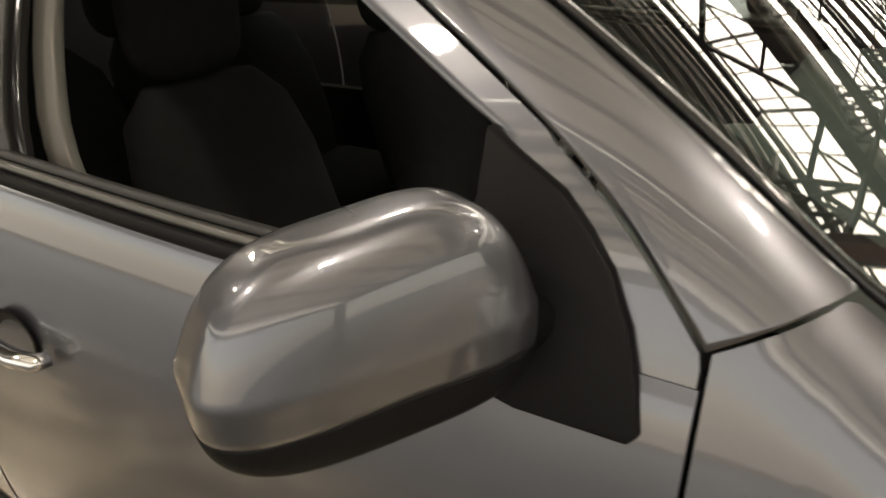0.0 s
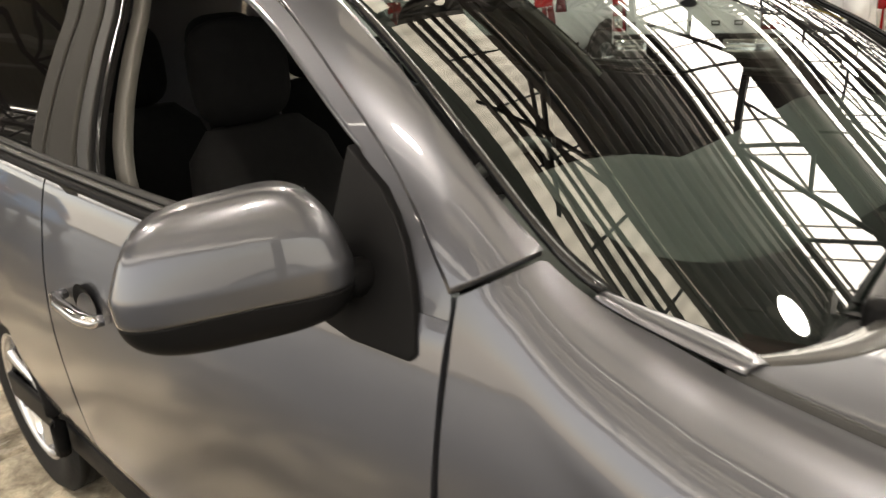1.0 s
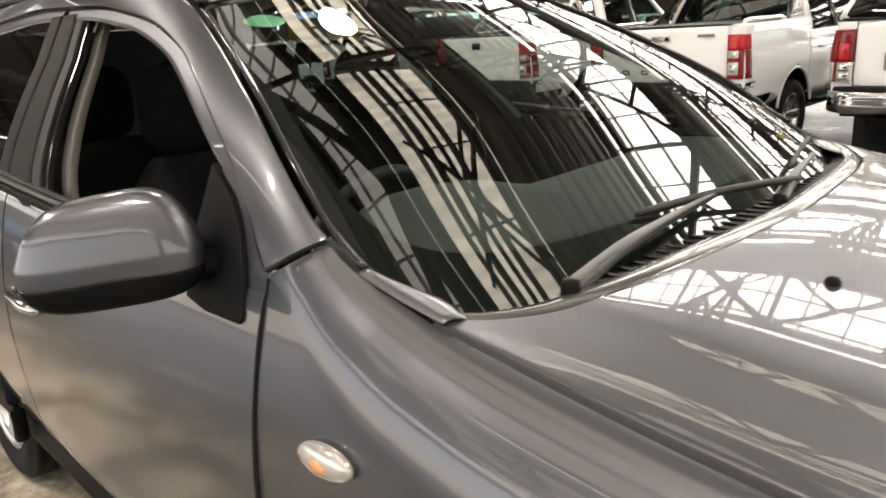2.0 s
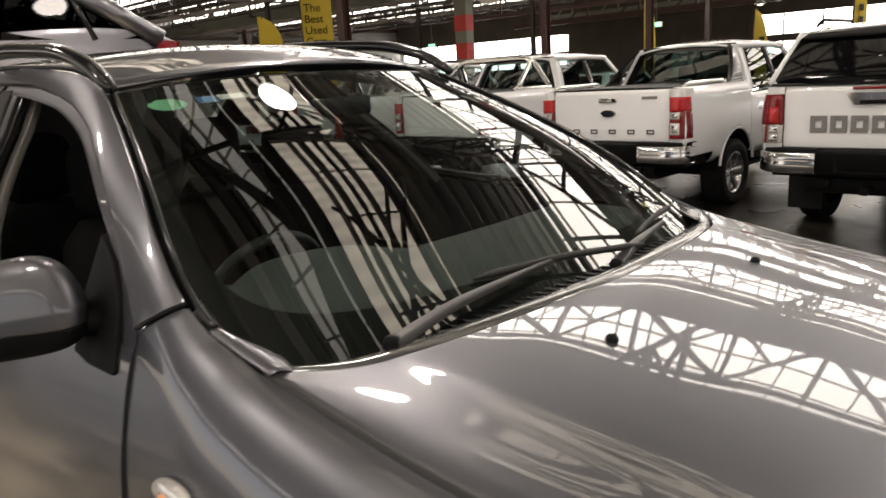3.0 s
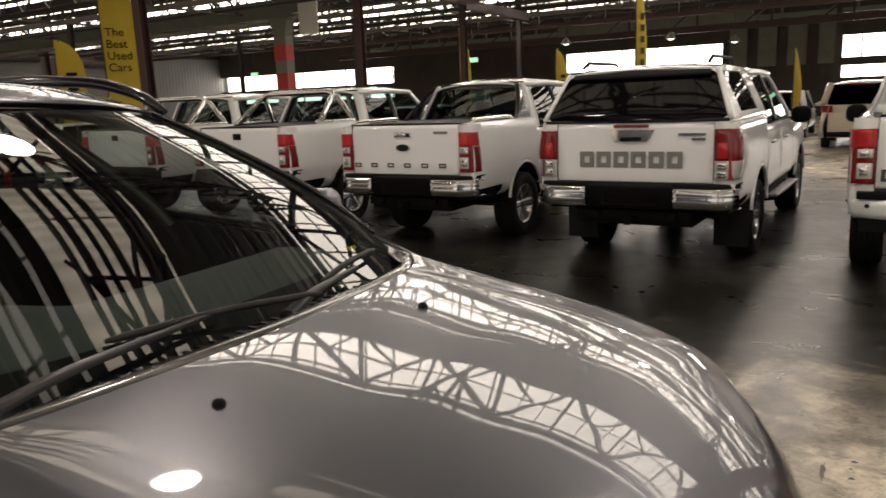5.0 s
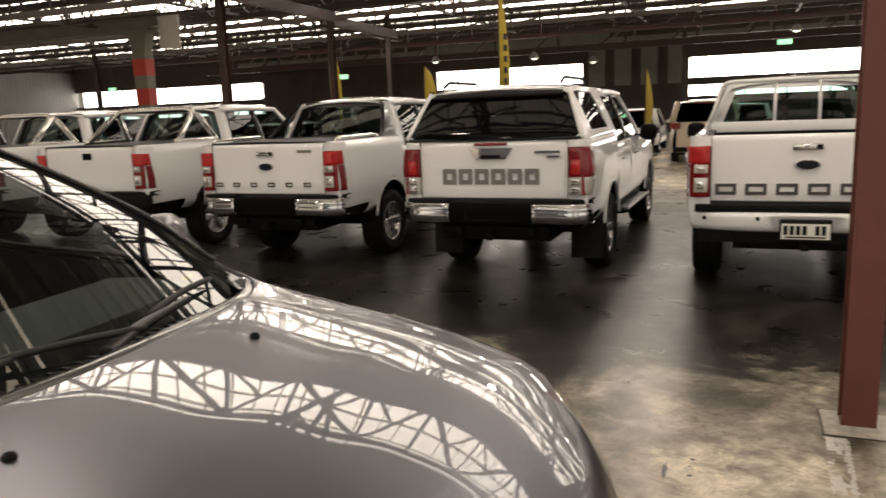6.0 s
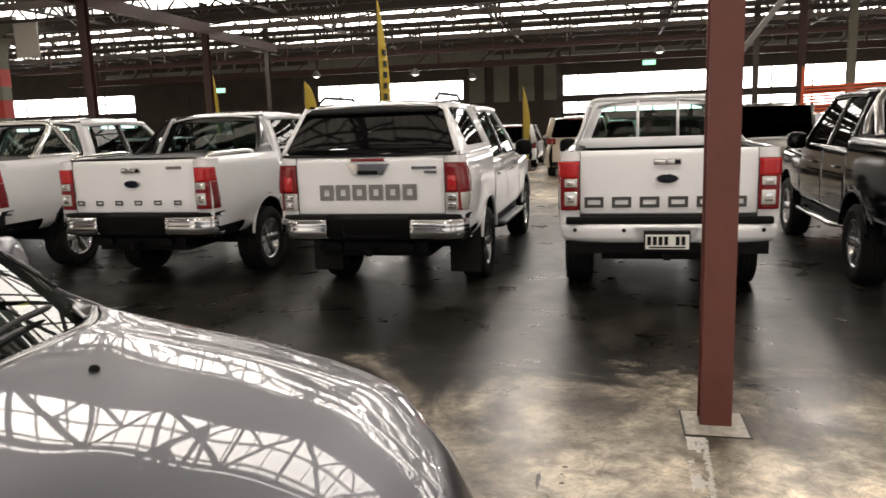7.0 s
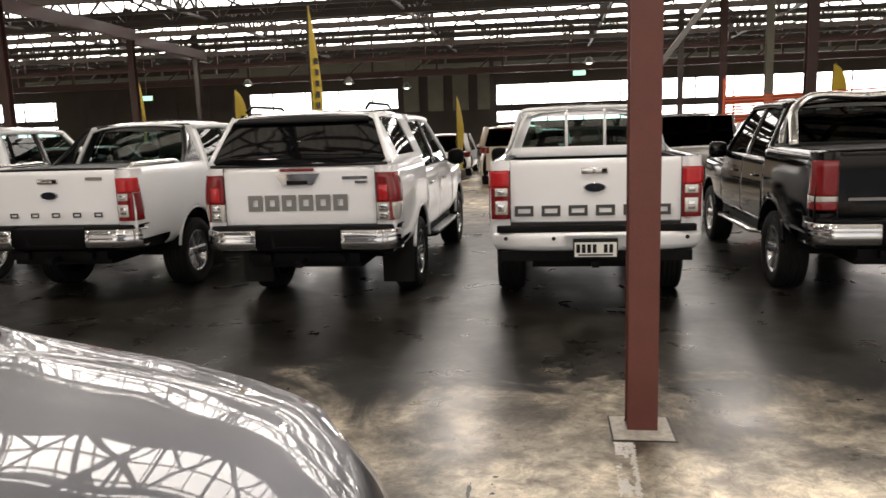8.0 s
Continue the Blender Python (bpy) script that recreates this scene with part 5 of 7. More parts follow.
    for t, z in ((0.0, 1.07), (0.03, 1.102), (0.08, 1.113), (0.2, 1.118), (0.4, 1.121), (0.6, 1.12), (0.8, 1.114), (0.92, 1.10), (1.0, 1.06), (1.04, 0.95), (1.05, 0.6)):
        row = []
        for q in np.linspace(-1, 1, 61):
            y = 0.765 * q
            # instrument hood before the driver, lower brow before the passenger
            hood = math.exp(-(abs((y + 0.40) / 0.215) ** 3.4))
            back = -2.545 - 0.10 * hood - 0.03 * q * q
            rise = 0.042 * hood * min(1, max(0, (t - 0.1) / 0.7)) ** 1.5 * (t < 1.02)
            side_fall = 0.05 * max(0, (abs(q) - 0.9) / 0.1) ** 2
            row.append((front(q) + (back - front(q)) * t - SX, y, z + rise - side_fall))
        rows.append(row)
    grid_ob("dashboard", rows, DASH, suv, "dark grey-green dashboard", 0.01, True)
    bm = bmesh.new()
    tube(bm, [(front(y / 0.765) - 0.17 - SX, y, 1.119) for y in np.linspace(-0.66, 0.62, 40)], 0.0025, 5)
    part("dash_joint", bm, INK, suv, "dark joint line along the dashboard")
    # black felt tray between dash and screen
    rows = [[(front(q) + dx - SX, 0.80 * q, z) for q in np.linspace(-1, 1, 31)] for dx, z in ((0.02, 1.085), (-0.05, 1.06), (-0.2, 1.02))]
    grid_ob("screen_tray", rows, INK, suv, "black tray under the windscreen", 0.004)
    for side in (-1, 1):
        bm = bmesh.new()
        box(bm, -2.62 - SX, -2.52 - SX, side * 0.655 - 0.05, side * 0.655 + 0.05, 1.05, 1.085)
        bevelled(part("dash_vent", bm, GLOSS_BLACK, suv, "black air vent at the dash end"), 0.012)
    sw = new("steering_wheel")
    sw.parent = suv
    sw.matrix_local = Matrix.Translation((-2.78 - SX, -0.40, 1.02)) @ Matrix.Rotation(radians(-62), 4, "Y")
    bm = bmesh.new()
    tube(bm, [(0.19 * math.cos(a), 0.19 * math.sin(a), 0) for a in np.linspace(0, 2 * math.pi, 41)], 0.016, 10, cap=False)
    for a in (0.3, math.pi - 0.3, -math.pi / 2):
        strut(bm, (0.18 * math.sin(a), 0.18 * math.cos(a), 0), (0, 0, -0.02), 0.03, 0.02)
    lathe(bm, [(0.001, 0.01), (0.06, 0.005), (0.075, -0.03)], 20, "z")
    part("rim", bm, DARK_WHEEL, sw, smooth=True)
    for sx, sy in ((-3.5, -0.4), (-3.5, 0.4), (-4.25, -0.42), (-4.25, 0.42), (-4.25, 0.0)):
        seat = new("seat")
        seat.parent, seat.location = suv, (sx - SX, sy, 0)
        w = 0.26 if sy else 0.16
        bm = bmesh.new()
        rows_ = []
        for z, x, ww, d in ((0.62, 0.0, 0.9, 0.1), (0.8, -0.05, 1.0, 0.1), (0.98, -0.11, 1.0, 0.09), (1.1, -0.15, 0.88, 0.08), (1.17, -0.17, 0.6, 0.05)):
            rows_.append([bm.verts.new((x + d * math.cos(a), w * ww * math.copysign(abs(math.sin(a)) ** 0.6, math.sin(a)), z)) for a in np.linspace(0, 2 * math.pi, 24, endpoint=False)])
        for a, b in zip(rows_, rows_[1:]):
            for j in range(24):
                bm.faces.new((a[j], a[(j + 1) % 24], b[(j + 1) % 24], b[j]))
        bm.faces.new(rows_[-1])
        part("backrest", bm, CLOTH, seat, "charcoal cloth backrest", True)
        bm = bmesh.new()
        bmesh.ops.create_uvsphere(bm, u_segments=20, v_segments=12, radius=1)
        for v in bm.verts:
            c = v.co
            v.co = Vector((-0.2 + 0.06 * c.x, 0.16 * math.copysign(abs(c.y) ** 0.6, c.y), 1.315 + 0.15 * math.copysign(abs(c.z) ** 0.6, c.z)))
        part("headrest", bm, CLOTH, seat, "", True)
        bm = bmesh.new()
        box(bm, 0.02, 0.5, -w, w, 0.48, 0.66)
        bevelled(part("cushion", bm, CLOTH, seat), 0.05, 3)
    bm = bmesh.new()
    box(bm, -2.86 - SX, -2.84 - SX, -0.12, 0.12, 1.49, 1.55)
    bevelled(part("interior_mirror", bm, GLOSS_BLACK, suv, "black interior mirror"), 0.012)
    bm = bmesh.new()
    tube(bm, [(-2.85 - SX, -0.02, 1.49), (-2.85 - SX, -0.02, 1.42)], [0.006, 0.014], 8)
    part("hanging_tag", bm, RED_LENS, suv, "small red hanging ornament", True)
    # stickers on the screen's inside
    def sticker(name, t, s, a, b, m, label, oval):
        k = t * (len(e) - 1)
        p = e[int(k)]
        q = e[int(k) + 1]
        c = 1 - 0.93 * abs(s) ** 2.2 - 0.07 * abs(s) ** 8
        o = Vector((p[0] + 0.012 + c * (0.13 - 0.05 * t) - 0.01 - SX, p[1] * s * 0.985, p[2] + c * (-0.012 + 0.05 * t) - 0.008))
        up = Vector((q[0] - p[0], 0, q[2] - p[2])).normalized()
        ac = Vector((-0.12 * s, 1, 0.06 * -s)).normalized()
        bm = bmesh.new()
        n = 28
        pts = [((math.cos(w) if oval else max(-1, min(1, 1.5 * math.cos(w)))), (math.sin(w) if oval else max(-1, min(1, 1.5 * math.sin(w))))) for w in np.linspace(0, 2 * math.pi, n, endpoint=False)]
        bm.faces.new([bm.verts.new(o + ac * a * u + up * b * v) for u, v in pts])
        part(name, bm, m, suv, label)
    sticker("sticker", 0.925, -0.82, 0.052, 0.036, GREEN_STICKER, "green oval sticker", True)
    sticker("sticker", 0.14, 0.79, 0.03, 0.011, YELLOW, "yellow label in the windscreen corner", False)
    sticker("sticker", 0.915, -0.66, 0.03, 0.02, BLUE_PAINT, "small blue sticker", False)
    sticker("sticker", 0.93, -0.55, 0.045, 0.016, PLATE_WHITE, "small pale label", False)
    return suv


build_suv()

# ---- the row of pickup trucks ----
def loft(bm, rows, close=False):
    """Joins rows of points into a sheet."""
    vs = [[bm.verts.new(p) for p in r] for r in rows]
    for a, b in zip(vs, vs[1:]):
        n = len(a)
        for j in range(n if close else n - 1):
            bm.faces.new((a[j], a[(j + 1) % n], b[(j + 1) % n], b[j]))
    return vs


def bar_letters(parent, x0, x1, z, h, n, y, material, name, label, gap=0.35, kind="boxes"):
    """A brand mark as plain shapes in its colour."""
    step = (x1 - x0) / n
    for i in range(n):
        bm = bmesh.new()
        a = x0 + i * step
        b = a + step * (1 - gap)
        t = h * 0.29
        box(bm, a, b, y - 0.004, y, z + h / 2 - t, z + h / 2)
        box(bm, a, a + t, y - 0.004, y, z - h / 2, z + h / 2 - t)
        box(bm, b - t, b, y - 0.004, y, z - h / 2, z + h / 2 - t)
        box(bm, a + t, b - t, y - 0.004, y, z - h / 2, z - h / 2 + t)
        part(name, bm, material, parent, label if i == 0 else "")


def build_ute(place, turn, label, paint, style):
    u = thing("pickup_truck", place, label, "pickup truck", "row of parked pickup trucks", turn=turn)
    dark = style == "black"
    bed = 1.335 if style != "canopy" else 1.325
    prof = [(0.84, 0.50), (0.9, 0.56), (0.922, 0.68), (0.93, 0.85), (0.928, 1.02), (0.918, 1.16), (0.902, bed - 0.05), (0.885, bed - 0.012), (0.86, bed), (0.80, bed)]
    ax = (1.28, 4.48)
    arch = lambda x, y, z: all((y - a) ** 2 + (z - 0.38) ** 2 > 0.455**2 for a in ax) and not (y < 0.66 and z < 0.62)

    def flank(name, y0, y1, side, pr, n=None, squeeze=None):
        n = n or max(4, int((y1 - y0) / 0.045))
        pr = curve(pr, 26)
        rows = []
        for w, z in pr:
            rows.append([(side * (w - (squeeze(y0 + (y1 - y0) * i / n, z) if squeeze else 0)), y0 + (y1 - y0) * i / n, z) for i in range(n + 1)])
        return grid_ob(name, rows, paint, u, "", 0.012, side > 0, arch)

    rear_in = lambda y, z: 0.028 * max(0, 1 - y / 0.25) ** 2
    belt = 1.2
    door_prof = [(0.84, 0.48), (0.905, 0.55), (0.925, 0.7), (0.93, 0.9), (0.915, 1.08), (0.892, belt), (0.875, belt + 0.01)]
    nose_in = lambda y, z: 0.02 * max(0, y - 3.7) ** 2 + (0.25 * max(0, y - 4.75) ** 2)
    for side in (-1, 1):
        flank("bed_side", 0.02, 1.62, side, prof, squeeze=rear_in)
        flank("rear_door", 1.64, 2.55, side, door_prof)
        flank("front_door", 2.56, 3.62, side, door_prof)
        flank("front_fender", 3.63, 5.15, side, [(0.85, 0.5), (0.91, 0.6), (0.93, 0.8), (0.925, 0.95), (0.9, 1.06), (0.84, 1.11)], squeeze=nose_in)
        for hy in (1.95, 2.9):
            bm = bmesh.new()
            tube(bm, [(side * 0.925, hy - 0.1, 1.02), (side * 0.952, hy - 0.08, 1.02), (side * 0.952, hy + 0.08, 1.02), (side * 0.925, hy + 0.1, 1.02)], 0.014, 8)
            part("door_handle", bm, CHROME if style in ("canopy", "sports") else paint, u, smooth=True)
        # arch flares
        for a in ax:
            bm = bmesh.new()
            tube(bm, [(side * (0.928 - (nose_in(a, 0) if a > 3 else 0)), a + 0.45 * math.cos(t), 0.38 + 0.45 * math.sin(t)) for t in np.linspace(0.12, math.pi - 0.12, 30)], 0.018, 8)
            part("wheel_arch_lip", bm, PLASTIC if style == "sports" else paint, u, smooth=True)
            wheel(u, (side * 0.79, a, 0.39 + GROUND), 0.39, 0.275, side, 6, rim_r=0.62, rim_mat=ALLOY, chunky=1.9).rotation_euler = (0, 0, -math.pi / 2)
        # inner arch
        for a in ax:
            bm = bmesh.new()
            loft(bm, [[(side * w, a + 0.46 * math.cos(t), 0.38 + 0.46 * math.sin(t)) for t in np.linspace(0, math.pi, 16)] for w in (0.45, 0.905)])
            part("arch_liner", bm, PLASTIC, u)
        # side step
        bm = bmesh.new()
        tube(bm, [(side * 0.86, 1.75, 0.42), (side * 0.97, 1.85, 0.42), (side * 0.97, 3.4, 0.42), (side * 0.86, 3.5, 0.42)], 0.045, 10, 0.6)
        part("side_step", bm, STEEL_POLISHED if dark else PLASTIC, u, smooth=True)
        if style == "canopy":
            for k in range(4):
                bm = bmesh.new()
                box(bm, side * (0.925 + 0.026 * k), side * (0.94 + 0.026 * k), 1.86, 3.4, 0.44, 0.462)
                part("step_tread", bm, ALLOY, u, "ribbed alloy step tread" if k == 0 else "")
        # mirror
        m = new("door_mirror")
        m.parent, m.location = u, (side * 1.03, 3.45, 1.25)
        bm = bmesh.new()
        bmesh.ops.create_uvsphere(bm, u_segments=20, v_segments=12, radius=1)
        for v in bm.verts:
            c = v.co
            v.co = Vector((0.115 * math.copysign(abs(c.x) ** 0.7, c.x), 0.075 * c.y, 0.105 * math.copysign(abs(c.z) ** 0.7, c.z)))
        part("mirror_housing", bm, PLASTIC if not dark else BLACK_PAINT, m, "black door mirror housing", True)
        bm = bmesh.new()
        strut(bm, (-side * 0.16, 0.02, -0.05), (-side * 0.05, 0.0, -0.05), 0.05)
        part("mirror_arm", bm, PLASTIC, m)
        # mud flap behind the rear wheel
        if style == "canopy":
            bm = bmesh.new()
            box(bm, side * 0.60, side * 0.93, 0.74, 0.755, 0.08, 0.55)
            part("mud_flap", bm, RUBBER, u)

    # tailgate
    tw = 0.735
    gate = new("tailgate")
    gate.parent = u
    bm = bmesh.new()
    rows = []
    for z, d in ((0.775, 0.02), (0.79, 0.0), (0.93, -0.006), (0.945, 0.004), (1.1, 0.0), (bed - 0.05, 0.0), (bed - 0.015, 0.01), (bed, 0.03)):
        rows.append([(x, d + 0.03 * (x / tw) ** 4 * 0.6, z) for x in np.linspace(-tw, tw, 19)])
    loft(bm, rows)
    loft(bm, [[(x, 0.05 + 0.0 * x, bed) for x in (-tw, tw)], [(x, 0.05, 0.775) for x in (-tw, tw)]])
    p = part("gate_panel", bm, paint, gate, "", True)
    solid(p, 0.02)
    if style != "black":
        handle_z = 1.235 if style != "canopy" else 1.21
        bm = bmesh.new()
        if style == "canopy":
            loft(bm, [[(x, -0.012 - 0.014 * math.cos(x * 7), handle_z + q * 0.052) for x in np.linspace(-0.185 - 0.035 * q, 0.185 + 0.035 * q, 13)] for q in (-1, -0.75, -0.3, 0.4, 0.85, 1)])
            part("gate_handle", bm, CHROME, gate, "wide chrome tailgate handle", True)
            bm = bmesh.new()
            box(bm, -0.1, 0.1, -0.034, -0.022, handle_z - 0.046, handle_z - 0.012)
            bevelled(part("handle_recess", bm, PLASTIC, gate, "black finger recess"), 0.008)
            bm = bmesh.new()
            box(bm, -0.165, 0.165, -0.02, 0.0, 1.285, 1.312)
            bevelled(part("brake_light", bm, RED_LENS, gate, "dark red high brake light"), 0.006)
            bar_letters(gate, -0.5, 0.5, 0.99, 0.15, 6, -0.006, GREY_MARK, "brand_letter", "large grey brand letter shape", 0.16)
            bm = bmesh.new()
            box(bm, 0.43, 0.67, -0.008, 0.0, 1.205, 1.23)
            box(bm, 0.55, 0.67, -0.008, 0.0, 1.165, 1.185)
            part("model_badge", bm, CHROME, gate, "chrome model badge bars")
        elif style == "sports":
            bm = bmesh.new()
            box(bm, -0.075, 0.075, -0.012, 0.002, handle_z - 0.055, handle_z + 0.03)
            bevelled(part("gate_handle", bm, PLASTIC, gate, "black tailgate handle"), 0.012)
            bm = bmesh.new()
            box(bm, -0.06, 0.06, -0.024, -0.01, handle_z - 0.01, handle_z + 0.02)
            bevelled(part("handle_lever", bm, PLASTIC, gate), 0.006)
        else:
            bm = bmesh.new()
            box(bm, -0.115, 0.115, -0.022, 0.002, handle_z - 0.03, handle_z + 0.022)
            bevelled(part("gate_handle", bm, CHROME, gate, "chrome tailgate handle"), 0.01)
            bm = bmesh.new()
            box(bm, 0.06, 0.105, -0.024, -0.02, handle_z - 0.02, handle_z + 0.012)
            part("lock_cover", bm, PLASTIC, gate)
            bm = bmesh.new()
            lathe(bm, [(0.1, -0.002), (0.1, -0.012), (0.088, -0.02), (0.086, -0.012)], 28, "y")
            for v in bm.verts:
                v.co.z = v.co.z * 0.42 + 1.085
            part("badge_ring", bm, CHROME, gate, "chrome oval badge ring", True)
            bm = bmesh.new()
            lathe(bm, [(0.088, -0.012), (0.001, -0.016)], 28, "y")
            for v in bm.verts:
                v.co.z = v.co.z * 0.42 + 1.085
            part("badge_field", bm, BADGE_BLUE, gate, "dark blue oval badge", True)
            bar_letters(gate, -0.7, 0.72, 0.885, 0.095 if style == "rack" else 0.05, 6, -0.008, DARK_GREY_MARK, "brand_letter", "dark grey brand letter shape", 0.3 if style == "rack" else 0.62)
            if style != "rack":
                bm = bmesh.new()
                box(bm, 0.42, 0.6, -0.006, 0.002, 1.235, 1.265)
                part("model_badge", bm, GREY_MARK, gate, "grey model badge bar")
    else:
        bm = bmesh.new()
        box(bm, -0.66, -0.25, -0.006, 0.002, 0.925, 0.95)
        part("model_badge", bm, GREY_MARK, gate, "grey model badge bar")
        bm = bmesh.new()
        lathe(bm, [(0.08, -0.004), (0.08, -0.016), (0.06, -0.02), (0.001, -0.02)], 24)
        bmesh.ops.translate(bm, verts=bm.verts, vec=(0, 0, 1.1))
        part("badge", bm, CHROME, gate, "round chrome badge", True)

    for side in (-1, 1):
        bm = bmesh.new()
        box(bm, side * 0.7355, side * 0.7425, 0.012, 0.05, 0.70, bed - 0.004)
        part("gate_gap", bm, SEAL, u, "dark gap beside the tailgate")
    bm = bmesh.new()
    box(bm, -0.735, 0.735, 0.012, 0.05, 0.755, 0.774)
    part("gate_gap", bm, SEAL, u)

    # tail lamps, wrapping round the corner
    for side in (-1, 1):
        lamp = new("tail_lamp")
        lamp.parent = u
        z0, z1 = (0.815, 1.25) if style != "canopy" else (0.815, 1.262)
        if style == "canopy":
            bands = [(z0, z0 + 0.17, CLEAR_LENS), (z0 + 0.17, z1, RED_LENS)]
        elif not dark:
            bands = [(z0, z0 + 0.285, RED_LENS), (z0 + 0.285, z1, BRIGHT_RED_LENS)]
        if dark:
            bands = [(z0 + 0.03, z0 + 0.1, RED_LENS), (z0 + 0.1, z0 + 0.15, CLEAR_LENS), (z0 + 0.15, z1 + 0.02, RED_LENS)]
        bulge = 0.022
        for i, (a, b, m) in enumerate(bands):
            bm = bmesh.new()
            rows = []
            for z in np.linspace(a + 0.002, b - 0.002, 7):
                row = []
                k = (z - z0) / (z1 - z0)
                wrap = 0.17 - 0.08 * k if style != "canopy" else 0.12 + 0.06 * math.sin(math.pi * min(1, k))
                for x, y in ((0.742, 0.035), (0.748, -bulge * 0.6), (0.78, -bulge), (0.85, -bulge), (0.895, -bulge + 0.02), (0.92, 0.03), (0.935, 0.08), (0.938, wrap), (0.925, wrap + 0.006)):
                    puff = 0.03 * math.sin(math.pi * min(1, k * 0.9 + 0.1)) * max(0, (x - 0.86) / 0.08) if style == "canopy" else 0
                    row.append((side * (x + puff), y - 0.5 * puff, z))
                rows.append(row)
            loft(bm, rows)
            q = part("lens", bm, m, lamp, "clear lens" if m is CLEAR_LENS else "red lens", True)
            solid(q, 0.012)
        if style == "canopy":
            # brighter brake chamber, chrome chamber below it and a dark rim round the wrap
            bm = bmesh.new()
            box(bm, side * 0.775, side * 0.86, -0.034, -0.02, z0 + 0.19, z0 + 0.33)
            bevelled(part("brake_chamber", bm, BRIGHT_RED_LENS, lamp, "bright red brake lens"), 0.012)
            for zc in (z0 + 0.05, z0 + 0.125):
                bm = bmesh.new()
                box(bm, side * 0.775, side * 0.855, -0.032, -0.02, zc - 0.03, zc + 0.03)
                bevelled(part("reflector", bm, CHROME, lamp, "chrome reflector square"), 0.01)
            bm = bmesh.new()
            loft(bm, [[(side * x, y, z) for x, y in ((0.872, -0.028), (0.9, -0.008), (0.926, 0.028), (0.942, 0.08), (0.944, 0.13))] for z in np.linspace(z0 + 0.004, z0 + 0.2, 5)])
            part("lens_rim", bm, RED_LENS, lamp, "dark red outer lens", True)
        if style in ("rack", "sports", "tray"):
            for zc, hz in ((z0 + 0.105, 0.062), (z0 + 0.243, 0.036)):
                bm = bmesh.new()
                box(bm, side * 0.762, side * 0.872, -0.03, -0.018, zc - hz, zc + hz)
                bevelled(part("clear_chamber", bm, CLEAR_LENS, lamp, "clear lens chamber"), 0.01)
                bm = bmesh.new()
                box(bm, side * 0.79, side * 0.85, -0.035, -0.028, zc - hz * 0.55, zc + hz * 0.55)
                bevelled(part("reflector", bm, CHROME, lamp, "chrome reflector square"), 0.006)
        bm = bmesh.new()
        rows = [[(side * x, y, z) for x, y in ((0.735, 0.05), (0.74, 0.012), (0.9, 0.012), (0.925, 0.07), (0.925, 0.2))] for z in np.linspace(0.66, z0, 3)]
        rows2 = [[(side * x, y, z) for x, y in ((0.735, 0.05), (0.74, 0.008), (0.88, 0.01), (0.915, 0.07), (0.915, 0.2))] for z in np.linspace(z1, bed, 3)]
        loft(bm, rows)
        part("corner_post", bm, paint, u, "", True)
        bm = bmesh.new()
        loft(bm, rows2)
        part("corner_cap", bm, paint, u, "", True)

    # bumper
    bumper = new("rear_bumper")
    bumper.parent = u
    if style == "rack":
        bm = bmesh.new()
        rows = []
        def dent(x):
            k = min(1, max(0, (0.3 - abs(x)) / 0.06))
            return 0.04 * k * k * (3 - 2 * k)
        for y0, z, d in ((0.03, 0.70, 0), (-0.08, 0.698, 0), (-0.102, 0.686, 0), (-0.11, 0.665, 0.2), (-0.11, 0.64, 1), (-0.106, 0.59, 1), (-0.095, 0.55, 1), (-0.03, 0.525, 0)):
            rows.append([(x * (1 - 0.05 * max(0, (0.66 - z) / 0.13) ** 2), y0 + d * dent(x) + 0.15 * abs(x / 0.94) ** 5, z) for x in np.linspace(-0.915, 0.915, 75)])
        loft(bm, rows)
        solid(part("bumper_bar", bm, WHITE, bumper, "white painted bumper", True), 0.02)
        bm = bmesh.new()
        box(bm, -0.86, 0.86, -0.07, 0.03, 0.70, 0.757)
        bevelled(part("step_pad", bm, PLASTIC, bumper, "black tread pad"), 0.006)
        for x in (-0.78, -0.36, 0.36, 0.78):
            bm = bmesh.new()
            lathe(bm, [(0.018, -0.112 + 0.03 * (abs(x) > 0.5)), (0.001, -0.116 + 0.03 * (abs(x) > 0.5))], 14)
            bmesh.ops.translate(bm, verts=bm.verts, vec=(x, 0, 0.65))
            part("parking_sensor", bm, INK, bumper)
        plate = new("number_plate")
        plate.parent = u
        bm = bmesh.new()
        box(bm, -0.192, 0.192, -0.128, -0.07, 0.468, 0.645)
        bevelled(part("plate_frame", bm, INK, plate, "black plate frame"), 0.003)
        bm = bmesh.new()
        box(bm, -0.18, 0.18, -0.132, -0.127, 0.49, 0.617)
        part("plate_field", bm, PLATE_WHITE, plate, "white plate field")
        for i in range(7):
            if i == 4:
                continue
            bm = bmesh.new()
            x = -0.165 + i * 0.047
            box(bm, x, x + 0.032, -0.135, -0.131, 0.525, 0.6)
            part("plate_mark", bm, INK, plate, "plain black bar" if i == 0 else "")
        bm = bmesh.new()
        box(bm, -0.15, 0.15, -0.135, -0.131, 0.5, 0.512)
        part("plate_mark", bm, INK, plate)
        bm = bmesh.new()
        box(bm, -0.83, 0.83, -0.05, 0.1, 0.44, 0.53)
        part("lower_valance", bm, PLASTIC, bumper)
    else:
        bm = bmesh.new()
        rows = []
        for y0, z in ((0.04, 0.755), (-0.09, 0.755), (-0.1, 0.74), (-0.085, 0.55), (0.0, 0.52)):
            rows.append([(x, y0 + 0.02 * (abs(x) > 0.3), z) for x in np.linspace(-0.45, 0.45, 13)])
        loft(bm, rows)
